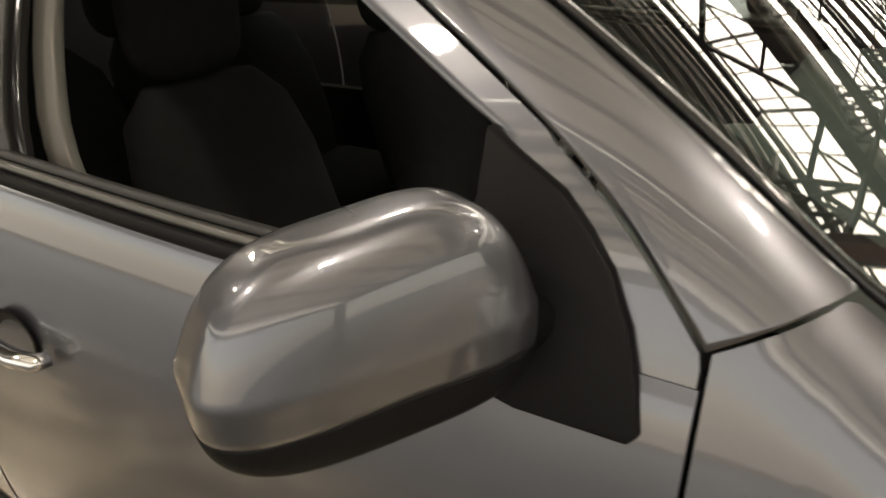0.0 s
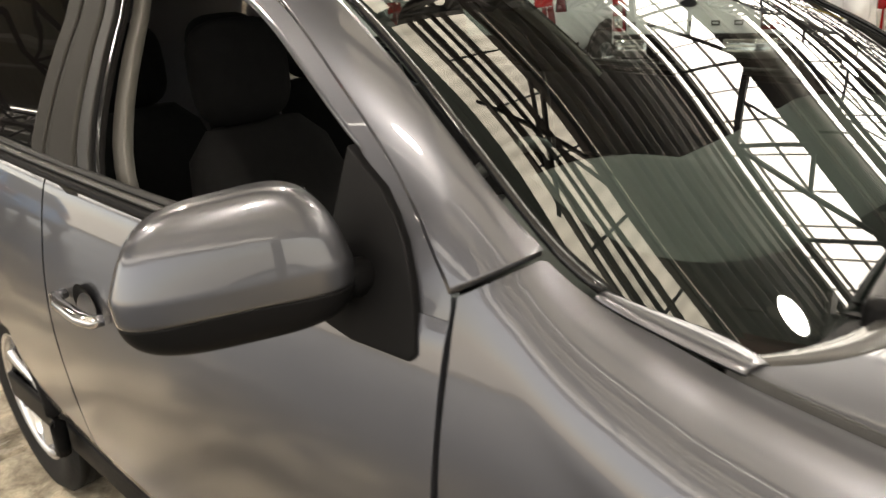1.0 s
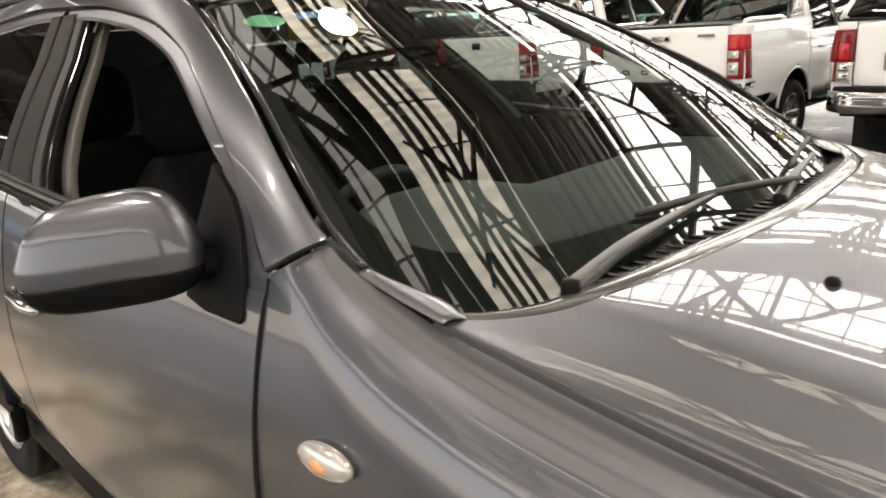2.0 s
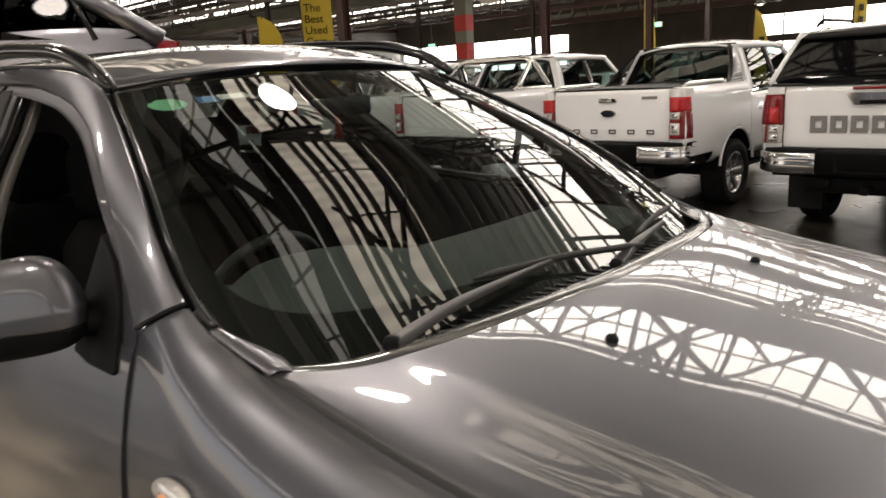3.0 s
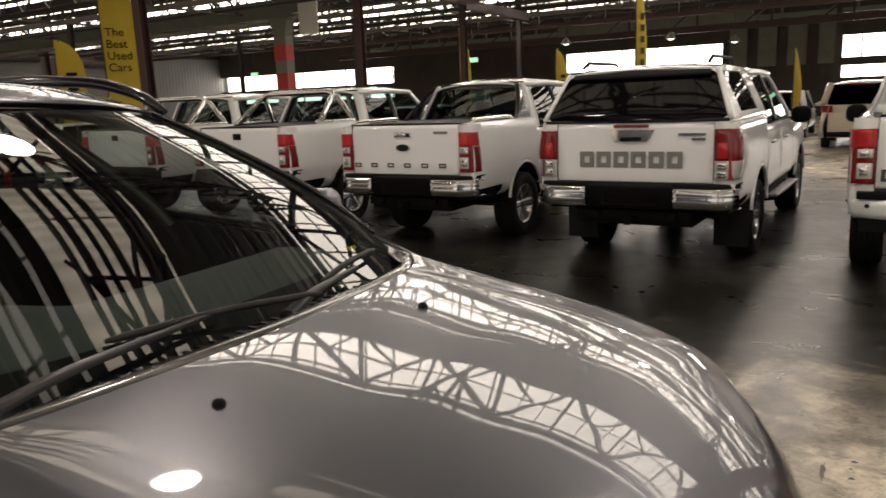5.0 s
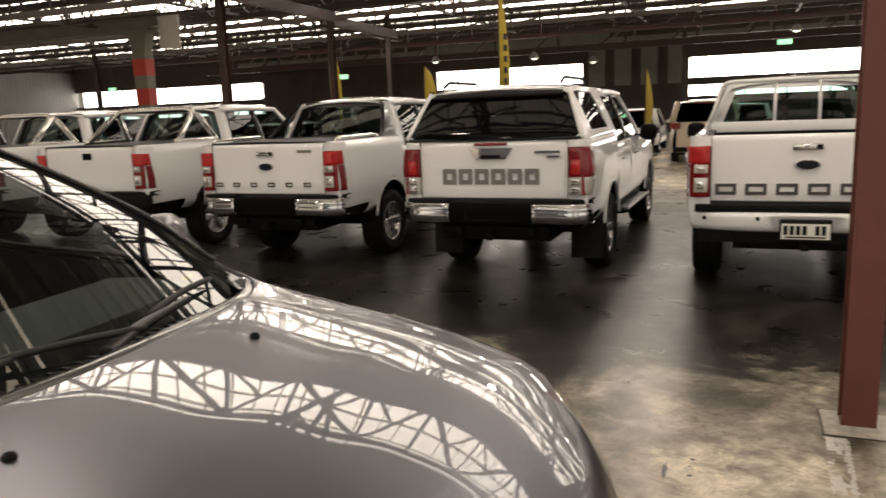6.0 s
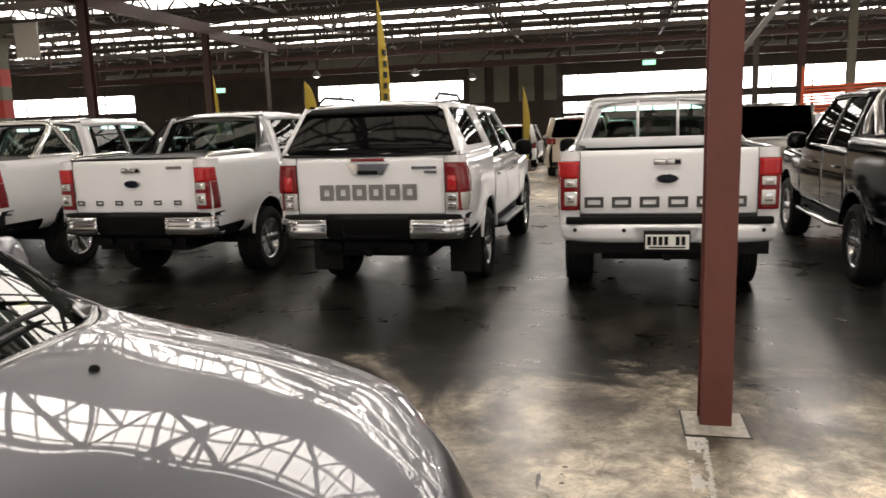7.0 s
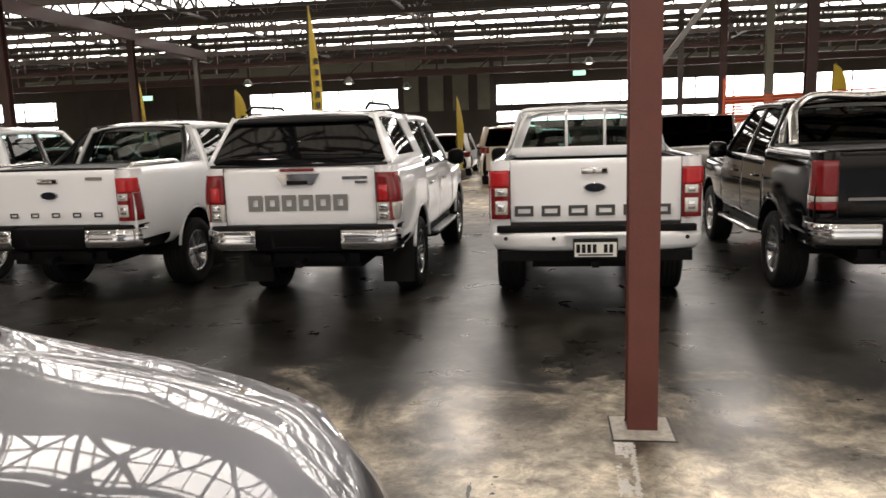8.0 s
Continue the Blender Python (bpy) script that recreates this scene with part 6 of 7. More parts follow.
        solid(part("centre_step", bm, PLASTIC, bumper, "black bumper centre with step", True), 0.02)
        for side in (-1, 1):
            bm = bmesh.new()
            rows = []
            for y0, z in ((0.0, 0.735), (-0.07, 0.745), (-0.1, 0.73), (-0.108, 0.67), (-0.098, 0.655), (-0.112, 0.64), (-0.108, 0.57), (-0.06, 0.545), (0.0, 0.55)):
                rows.append([(side * x, y0 + 0.3 * max(0, (x - 0.72) / 0.24) ** 2 * 0.55, z) for x in np.linspace(0.42, 0.955, 12)])
            loft(bm, rows)
            solid(part("bumper_corner", bm, PLASTIC if style == "sports" else CHROME, bumper, "black bumper corner" if style == "sports" else "chrome bumper corner", True), 0.015)
            bm = bmesh.new()
            rows = [[(side * x, y0 + 0.17 * max(0, (x - 0.72) / 0.24) ** 2, z) for x in np.linspace(0.4, 0.96, 10)] for y0, z in ((0.02, 0.78), (-0.075, 0.775), (-0.085, 0.742))]
            loft(bm, rows)
            solid(part("corner_pad", bm, PLASTIC, bumper, "", True), 0.01)
        bm = bmesh.new()
        box(bm, -0.26, 0.26, -0.088, -0.078, 0.575, 0.72)
        part("plate_panel", bm, PLASTIC, bumper, "blank dark plate panel")
    # tow bar and underside
    bm = bmesh.new()
    strut(bm, (-0.55, 0.08, 0.46), (0.55, 0.08, 0.46), 0.09)
    strut(bm, (0, 0.1, 0.44), (0, -0.12, 0.42), 0.06)
    for k in (-0.35, 0.38):
        box(bm, k - 0.04, k + 0.04, -0.02, 0.06, 0.43, 0.5)
    part("tow_bar", bm, PLASTIC, u)
    bm = bmesh.new()
    box(bm, -0.55, 0.55, 0.1, 5.0, 0.36, 0.52)
    box(bm, -0.86, 0.86, 1.62, 3.84, 0.40, 0.56)
    box(bm, -0.5, 0.5, 1.9, 5.05, 0.2, 0.40)
    box(bm, -0.86, 0.86, 0.12, 0.62, 0.5, 0.7)
    strut(bm, (-0.7, 1.28, 0.31), (0.7, 1.28, 0.31), 0.1)
    part("chassis", bm, PLASTIC, u)
    bm = bmesh.new()
    box(bm, -0.8, 0.8, 0.06, 1.6, 0.72, 0.8)
    for s in (-1, 1):
        box(bm, s * 0.74, s * 0.8, 0.06, 1.6, 0.8, bed - 0.01)
    box(bm, -0.8, 0.8, 1.56, 1.62, 0.8, bed - 0.02)
    part("bed_liner", bm, PLASTIC, u)

    # cab: roof, pillars, panes
    cab = new("cab")
    cab.parent = u
    zr = 1.80
    yb, yt = 1.66, 1.86            # rear window foot and head
    rows = []
    for y, z, w in ((yt - 0.05, zr - 0.04, 0.64), (yt + 0.06, zr - 0.005, 0.655), (2.3, zr + 0.025, 0.665), (2.8, zr + 0.02, 0.66), (3.1, zr - 0.015, 0.645), (3.25, zr - 0.05, 0.63)):
        rows.append([(w * s, y, z + 0.035 * (1 - s**2) - 0.03 * abs(s) ** 6) for s in np.linspace(-1, 1, 15)])
    grid_ob("roof", rows, paint, cab, "", 0.02, False)
    side_w = lambda z: 0.885 - 0.25 * ((z - belt) / 0.6) ** 1.2 if z > belt else 0.885
    def pil(name, a, b, w0, m, depth=0.05):
        bm = bmesh.new()
        n = 8
        for side in (-1, 1):
            rows = []
            for k in range(n + 1):
                t = k / n
                z = a[1] + (b[1] - a[1]) * t
                y = a[0] + (b[0] - a[0]) * t
                ww = side_w(z)
                rows.append([(side * (ww - depth), y - w0 / 2, z), (side * ww, y - w0 / 2, z), (side * (ww + 0.004), y, z), (side * ww, y + w0 / 2, z), (side * (ww - depth), y + w0 / 2, z)])
            b2 = bmesh.new()
            loft(b2, rows)
            part(name, b2, m, cab, "", True)
        bm.free()
    black = GLOSS_BLACK
    rear_m = paint
    pil("rear_pillar", (yb + 0.06, belt), (yt + 0.02, zr - 0.02), 0.17, rear_m)
    pil("centre_pillar", (2.56, belt), (2.62, zr - 0.01), 0.09, black)
    pil("front_pillar", (3.66, belt), (3.2, zr - 0.03), 0.1, paint)
    for side in (-1, 1):
        bm = bmesh.new()
        tube(bm, [(side * (side_w(zr - 0.03) + 0.0), y, zr - 0.03 - 0.02 * ((y - 2.5) / 0.7) ** 2) for y in np.linspace(yt, 3.22, 14)], 0.035, 8)
        part("roof_rail_edge", bm, paint, cab, "", True)
        for name, quad in (("rear_side_window", ((1.8, belt), (2.52, belt), (2.58, zr - 0.04), (1.95, zr - 0.05))), ("front_side_window", ((2.6, belt), (3.62, belt), (3.22, zr - 0.05), (2.66, zr - 0.04)))):
            bm = bmesh.new()
            rows = []
            for t in np.linspace(0, 1, 6):
                row = []
                for s in np.linspace(0, 1, 5):
                    y = (quad[0][0] * (1 - s) + quad[1][0] * s) * (1 - t) + (quad[3][0] * (1 - s) + quad[2][0] * s) * t
                    z = (quad[0][1] * (1 - s) + quad[1][1] * s) * (1 - t) + (quad[3][1] * (1 - s) + quad[2][1] * s) * t
                    row.append((side * (side_w(z) - 0.018), y, z))
                rows.append(row)
            loft(bm, rows)
            part(name, bm, GLASS_SIDE if not dark else GLASS_DARK, cab, "side window glass", True)
        bm = bmesh.new()
        tube(bm, [(side * (side_w(belt) + 0.004), y, belt + 0.01) for y in np.linspace(1.75, 3.66, 6)], 0.012, 6)
        part("belt_moulding", bm, CHROME if dark else PLASTIC, cab, "", True)
    # rear wall with its window
    bm = bmesh.new()
    zb = bed + 0.035
    def rear(x, z):
        t = (z - 1.2) / (zr - 1.2)
        return (x, yb + (yt - yb) * t - 0.02 + 0.05 * abs(x / 0.7) ** 3, z)
    def panel(x0, x1, z0, z1, inset=0.0):
        w = lambda z: (side_w(z) - 0.01) / 0.875
        return [[Vector(rear((x0 + (x1 - x0) * s) * w(z0 + (z1 - z0) * t), z0 + (z1 - z0) * t)) + Vector((0, inset, 0)) for s in np.linspace(0, 1, 9)] for t in np.linspace(0, 1, 5)]
    frame_m = black if style in ("sports", "black", "tray") else paint
    loft(bm, panel(-0.875, 0.875, 1.0, zb))
    loft(bm, panel(-0.875, 0.875, zr - 0.075, zr))
    loft(bm, panel(-0.875, -0.74, zb, zr - 0.075))
    loft(bm, panel(0.74, 0.875, zb, zr - 0.075))
    part("rear_wall", bm, frame_m, cab, "", True)
    bm = bmesh.new()
    loft(bm, panel(-0.74, 0.74, zb, zr - 0.075, 0.02))
    part("rear_window", bm, GLASS_TEAL if not dark else GLASS_DARK, cab, "green-tinted rear cab window", True)
    bm = bmesh.new()
    loft(bm, [[(0.8 * s, 3.72 - 0.08 * s * s, belt - 0.02), (0.64 * s, 3.22 - 0.05 * s * s, zr - 0.04)] for s in np.linspace(-1, 1, 9)])
    part("windscreen", bm, GLASS_TEAL, cab, "windscreen glass", True)
    # bonnet, nose
    rows = []
    for y, z, w in ((3.66, 1.17, 0.86), (4.0, 1.16, 0.85), (4.6, 1.12, 0.8), (5.05, 1.04, 0.72), (5.2, 0.94, 0.66), (5.25, 0.7, 0.66), (5.22, 0.5, 0.64)):
        rows.append([(w * s, y - 0.25 * abs(s) ** 4 * (y > 4.5), z - 0.05 * abs(s) ** 3) for s in np.linspace(-1, 1, 13)])
    grid_ob("bonnet", rows, paint, u, "", 0.02, False)
    # seats
    for sx, sy in ((-0.4, 2.75), (0.4, 2.75), (-0.4, 1.95), (0.4, 1.95)):
        seat = new("seat")
        seat.parent, seat.location = u, (sx, sy, 0)
        bm = bmesh.new()
        box(bm, -0.24, 0.24, -0.12, 0.02, 0.7, 1.33 if sy > 2 else 1.26)
        bevelled(part("backrest", bm, CLOTH, seat), 0.06, 3)
        bm = bmesh.new()
        box(bm, -0.13, 0.13, -0.14, -0.04, 1.37 if sy > 2 else 1.29, 1.55 if sy > 2 else 1.44)
        bevelled(part("headrest", bm, CLOTH, seat), 0.045, 3)
    bm = bmesh.new()
    box(bm, -0.8, 0.8, 3.3, 3.75, 0.8, 1.17)
    bevelled(part("dashboard", bm, DASH, u), 0.05)
    bm = bmesh.new()
    box(bm, -0.1, 0.1, 3.05, 3.07, 1.62, 1.68)
    bevelled(part("interior_mirror", bm, GLOSS_BLACK, u), 0.01)

    if style == "canopy":
        can = new("canopy")
        can.parent = u
        secs = []
        for y, zt, wt, zb_, wb in ((0.035, 1.345, 0.885, 1.34, 0.895), (0.10, 1.5, 0.82, 1.34, 0.895), (0.2, 1.72, 0.735, 1.34, 0.895), (0.27, 1.80, 0.69, 1.34, 0.895), (0.4, 1.835, 0.675, 1.34, 0.895), (1.0, 1.845, 0.67, 1.34, 0.895), (1.6, 1.84, 0.665, 1.34, 0.89)):
            secs.append((y, zt, wt, zb_, wb))
        for side in (-1, 1):
            # side shell with a window opening
            def cell(y0, y1, t0, t1, m, name, inset=0.0, label=""):
                bm = bmesh.new()
                rows = []
                for t in np.linspace(t0, t1, 5):
                    row = []
                    for y in np.linspace(y0, y1, 8):
                        zt, wt = at([s[0] for s in secs], [s[1] for s in secs], y), at([s[0] for s in secs], [s[2] for s in secs], y)
                        row.append((side * (0.9 + (wt - 0.9) * t ** 1.15 - inset), y, 1.335 + (zt - 0.03 - 1.335) * t))
                    rows.append(row)
                loft(bm, rows)
                q = part(name, bm, m, can, label, True)
                return q
            cell(0.05, 1.64, 0.0, 0.13, WHITE, "canopy_side")
            cell(0.25, 1.64, 0.9, 1.0, WHITE, "canopy_side")
            cell(0.05, 0.42, 0.13, 0.9, WHITE, "canopy_side")
            cell(1.3, 1.64, 0.13, 0.9, WHITE, "canopy_side")
            cell(0.42, 1.3, 0.13, 0.9, GLASS_DARK, "canopy_side_window", 0.012, "dark canopy side window")
            bm = bmesh.new()
            tube(bm, [(side * 0.6, 0.35, 1.85), (side * 0.6, 0.5, 1.905), (side * 0.6, 1.3, 1.905), (side * 0.6, 1.45, 1.85)], 0.016, 8)
            part("canopy_rail", bm, PLASTIC, can, "black roof rail", True)
        rows = []
        for y, zt, wt, _, _ in secs[3:]:
            rows.append([((wt + 0.01) * s, y, zt + 0.015 * (1 - s * s) - 0.035 * abs(s) ** 6) for s in np.linspace(-1, 1, 13)])
        grid_ob("canopy_roof", rows, WHITE, can, "", 0.02, False)
        def rear_skin(q, t, out):
            return ((0.875 - 0.175 * t) * q, 0.026 + 0.24 * t ** 1.1 - 0.03 * (1 - q * q) - out, 1.343 + 0.45 * t)
        bm = bmesh.new()
        loft(bm, [[rear_skin(q, t, 0) for q in np.linspace(-1, 1, 15)] for t in np.linspace(0, 1, 10)])
        part("canopy_rear_frame", bm, WHITE, can, "white rear frame of the canopy", True)
        rings = []
        for k in (0.02, 0.4, 0.7, 0.9, 1.0):
            ring = []
            for a in np.linspace(0, 2 * math.pi, 73):
                ca, sa = math.cos(a), math.sin(a)
                r = k * (abs(ca) ** 12 + abs(sa) ** 12) ** (-1 / 12)
                ring.append(rear_skin(0.985 * ca * r, 0.485 + 0.485 * sa * r, 0.012 - 0.006 * (k == 1.0)))
            rings.append(ring)
        grid_ob("canopy_rear_window", rings, CANOPY_GLASS, can, "dark tinted lift-up rear window")
        bm = bmesh.new()
        loft(bm, [[((0.66 - 0.02 * t) * s, 0.235 + 0.05 * t - 0.035 * (1 - s * s) - 0.06 * (1 - t), 1.745 + 0.055 * t) for s in np.linspace(-1, 1, 13)] for t in np.linspace(0, 1, 4)])
        solid(part("canopy_spoiler", bm, PLASTIC, can, "black canopy spoiler", True), 0.02)
        bm = bmesh.new()
        tube(bm, [(x, 0.015, 1.343) for x in np.linspace(-0.86, 0.86, 8)], 0.014, 8)
        part("canopy_seal", bm, SEAL, can, smooth=True)
        for side in (-1, 1):
            bm = bmesh.new()
            tube(bm, [(side * (0.875 - 0.175 * t), 0.03 + 0.24 * t ** 1.1, 1.35 + 0.44 * t) for t in np.linspace(0, 1, 8)], 0.026, 8)
            part("canopy_corner", bm, WHITE, can, smooth=True)
    elif style == "rack":
        rack = new("headboard_rack")
        rack.parent = u
        bm = bmesh.new()
        pts = faired([(-0.81, 1.44, 1.33), (-0.755, 1.47, 1.55), (-0.70, 1.5, 1.765), (-0.64, 1.5, 1.80), (0, 1.5, 1.808), (0.64, 1.5, 1.80), (0.70, 1.5, 1.765), (0.755, 1.47, 1.55), (0.81, 1.44, 1.33)], 70, 0.03)
        tube(bm, pts, 0.022, 10)
        part("hoop", bm, WHITE, rack, "white steel hoop", True)
        for x in (-0.2, 0.2):
            bm = bmesh.new()
            tube(bm, [(x, 1.47, 1.38), (x, 1.5, 1.80)], 0.016, 10)
            part("upright", bm, WHITE, rack, smooth=True)
        bm = bmesh.new()
        box(bm, -0.80, 0.80, 1.43, 1.46, 1.30, 1.405)
        bevelled(part("lower_bar", bm, WHITE, rack), 0.01)
        for side in (-1, 1):
            bm = bmesh.new()
            loft(bm, [[(side * 0.86, 1.3, 1.34), (side * 0.8, 1.42, 1.42), (side * 0.68, 1.5, 1.74)], [(side * 0.86, 1.58, 1.34), (side * 0.83, 1.58, 1.42), (side * 0.7, 1.58, 1.74)]])
            solid(part("side_plate", bm, WHITE, rack, smooth=True), 0.02)
    elif style in ("sports", "black", "tray"):
        sb = new("sports_bar")
        sb.parent = u
        r = 0.042 if dark else 0.048
        m = STEEL_POLISHED
        if style == "black":
            back = 1.12
            for side in (-1, 1):
                bm = bmesh.new()
                tube(bm, curve([(side * 0.78, back, bed + 0.01), (side * 0.76, back + 0.12, bed + 0.2), (side * 0.70, back + 0.3, 1.72), (side * 0.6, back + 0.36, 1.80), (0, back + 0.38, 1.82)], 24), r, 12)
                part("hoop", bm, m, sb, "polished steel hoop", True)
                bm = bmesh.new()
                tube(bm, curve([(side * 0.78, back + 0.42, bed + 0.01), (side * 0.75, back + 0.4, 1.55), (side * 0.71, back + 0.32, 1.7)], 12), r * 0.9, 12)
                part("brace", bm, m, sb, smooth=True)
                bm = bmesh.new()
                box(bm, side * 0.78 - 0.05, side * 0.78 + 0.05, back - 0.06, back + 0.5, bed, bed + 0.03)
                bevelled(part("foot", bm, PLASTIC, sb), 0.008)
        elif style == "sports":
            # a polished triangle each side, joined by a cross bar
            for side in (-1, 1):
                for name, a, b in (("rear_leg", (0.80, 0.78, bed + 0.03), (0.70, 1.22, 1.735)), ("front_leg", (0.80, 1.52, bed + 0.03), (0.70, 1.28, 1.735)), ("foot_rail", (0.80, 0.70, bed + 0.035), (0.80, 1.56, bed + 0.035))):
                    bm = bmesh.new()
                    strut(bm, (side * a[0], *a[1:]), (side * b[0], *b[1:]), 0.045, 0.085 if name != "foot_rail" else 0.05)
                    bevelled(part(name, bm, m, sb, "wide polished steel leg" if name != "foot_rail" else ""), 0.018, 3)
            bm = bmesh.new()
            tube(bm, faired([(-0.705, 1.24, 1.70), (-0.66, 1.25, 1.77), (-0.55, 1.25, 1.785), (0.55, 1.25, 1.785), (0.66, 1.25, 1.77), (0.705, 1.24, 1.70)], 40, 0.04), 0.04, 12)
            part("cross_bar", bm, m, sb, "polished cross bar", True)
        else:
            # black fairings that fall from the cab to the bed, and polished rails on the bed sides
            for side in (-1, 1):
                rows = []
                for t in np.linspace(0, 1, 12):
                    z = bed + 0.01 + (1.76 - bed) * t
                    y0 = 1.2 + 0.48 * t ** 0.8
                    y1 = 1.62 + 0.12 * t
                    w = 0.845 - 0.20 * t ** 1.3
                    rows.append([(side * (w - 0.06), y0 + 0.02, z), (side * (w - 0.015), y0, z), (side * w, y0 + 0.03, z), (side * w, y1, z)])
                grid_ob("bar_fairing", rows, GLOSS_BLACK, sb, "black sports bar fairing", 0.012, side < 0)
                bm = bmesh.new()
                tube(bm, faired([(side * 0.83, 0.12, bed + 0.005), (side * 0.83, 0.2, bed + 0.045), (side * 0.83, 1.05, bed + 0.05), (side * 0.83, 1.15, bed + 0.01)], 24, 0.03), 0.02, 10)
                part("bed_rail", bm, STEEL_POLISHED, sb, "polished bed rail", True)
        bm = bmesh.new()
        rows = [[(0.83 * s, y, bed + 0.012 + 0.012 * (1 - s * s)) for s in np.linspace(-1, 1, 9)] for y in np.linspace(0.06, 1.5, 6)]
        loft(bm, rows)
        solid(part("bed_cover", bm, PLASTIC, u, "black tonneau cover", True), 0.02)
    return u


build_ute((0.0, 0.0, 0), 0.0, "white dual-cab pickup with headboard rack and white bumper", WHITE, "rack")
build_ute((-2.72, 0.08, 0), -1.0, "white dual-cab pickup with a fibreglass canopy and chrome bumper", WHITE, "canopy")
build_ute((-5.44, 0.33, 0), -1.0, "white dual-cab pickup with black sports bar and chrome bumper", WHITE, "tray")
build_ute((-8.25, 0.5, 0), -1.0, "white dual-cab pickup with a triangular polished sports bar", WHITE, "sports")
build_ute((-11.0, 0.6, 0), -1.5, "white dual-cab pickup with a steel sports bar at the row's end", WHITE, "sports")
build_ute((2.76, 0.0, 0), -1.0, "black dual-cab pickup with polished sports bar and side steps", BLACK_PAINT, "black")

# ---- flags, signs and other cars ----
def flag(place, height, width, turn, words=(), label="tall yellow feather flag on a pole"):
    f = thing("feather_flag", place, label, "flag", "yellow feather flags", turn=turn)
    bm = bmesh.new()
    tube(bm, [(0, 0, 0), (0, 0, height * 0.8), (0.04 * width, 0, height * 0.93), (0.25 * width, 0, height)], 0.02, 8)
    part("pole", bm, DARK_STEEL, f, smooth=True)
    bm = bmesh.new()
    rows = []
    for k in np.linspace(0, 1, 24):
        z = 0.35 + (height - 0.37) * k
        w = width * (1 if k < 0.72 else math.sqrt(max(0, 1 - ((k - 0.72) / 0.285) ** 2)))
        lean = 0.03 * math.sin(k * 9)
        rows.append([(0.02 + w * s, lean * s + 0.03 * math.sin(3 * s + 4 * k), z) for s in np.linspace(0, 1, 7)])
    loft(bm, rows)
    solid(part("cloth", bm, YELLOW, f, "yellow cloth", True), 0.006)
    bm = bmesh.new()
    box(bm, -0.3, 0.3, -0.3, 0.3, 0, 0.05)
    bevelled(part("base", bm, DARK_STEEL, f), 0.01)
    if not words and height > 2.9:
        # lettering too small to read, as plain bars
        for i in range(5):
            bm = bmesh.new()
            z = height * (0.5 + 0.055 * i)
            box(bm, 0.02 + 0.3 * width, 0.02 + 0.7 * width, -0.055, -0.05, z, z + height * 0.03)
            box(bm, 0.02 + 0.3 * width, 0.02 + 0.7 * width, 0.05, 0.055, z, z + height * 0.03)
            part("lettering_bar", bm, INK, f, "plain dark bar" if i == 0 else "")
    for i, word in enumerate(words):
        cu = bpy.data.curves.new("lettering", "FONT")
        cu.body, cu.size, cu.extrude = word, width * 0.36, 0.002
        t = new("lettering", cu)
        t.data.materials.append(INK)
        t.parent = f
        t.location = (0.08 * width + 0.02, -0.06, height * 0.66 - i * width * 0.36)
        t.rotation_euler = (math.pi / 2, 0, 0)
    return f


flag((-18.9, 6.2, GROUND), 5.6, 0.85, 52, ("The", "Best", "Used", "Cars"), "wide yellow feather flag with black lettering")
flag((-22.2, 6.9, GROUND), 3.9, 0.75, 55)
flag((-5.62, 9.9, GROUND), 4.5, 0.5, 85, (), "tall yellow feather flag seen edge-on")
flag((-15.0, 18.6, GROUND), 4.3, 0.6, 80)
flag((-3.3, 18.0, GROUND), 2.75, 0.5, 75)
flag((-9.2, 14.0, GROUND), 3.0, 0.5, 70)
flag((9.0, 20.0, GROUND), 3.4, 0.5, 10)


def exit_sign(x, y, z):
    s = thing("exit_sign", (x, y, z), "small lit green exit sign hung from the roof", "exit sign", "exit signs")
    bm = bmesh.new()
    box(bm, -0.26, 0.26, -0.04, 0.04, -0.1, 0.1)
    bevelled(part("housing", bm, WHITE_PAINT, s), 0.01)
    bm = bmesh.new()
    box(bm, -0.24, 0.24, -0.05, -0.042, -0.085, 0.085)
    part("lit_face", bm, EXIT_GREEN, s, "glowing green face")
    bm = bmesh.new()
    strut(bm, (0, 0, 0.1), (0, 0, z_roof(y) - z), 0.02)
    part("rod", bm, DARK_STEEL, s)


exit_sign(1.0, 25.0, 3.66)
exit_sign(-16.5, 22.4, 3.2)
exit_sign(-32.0, 25.0, 3.4)


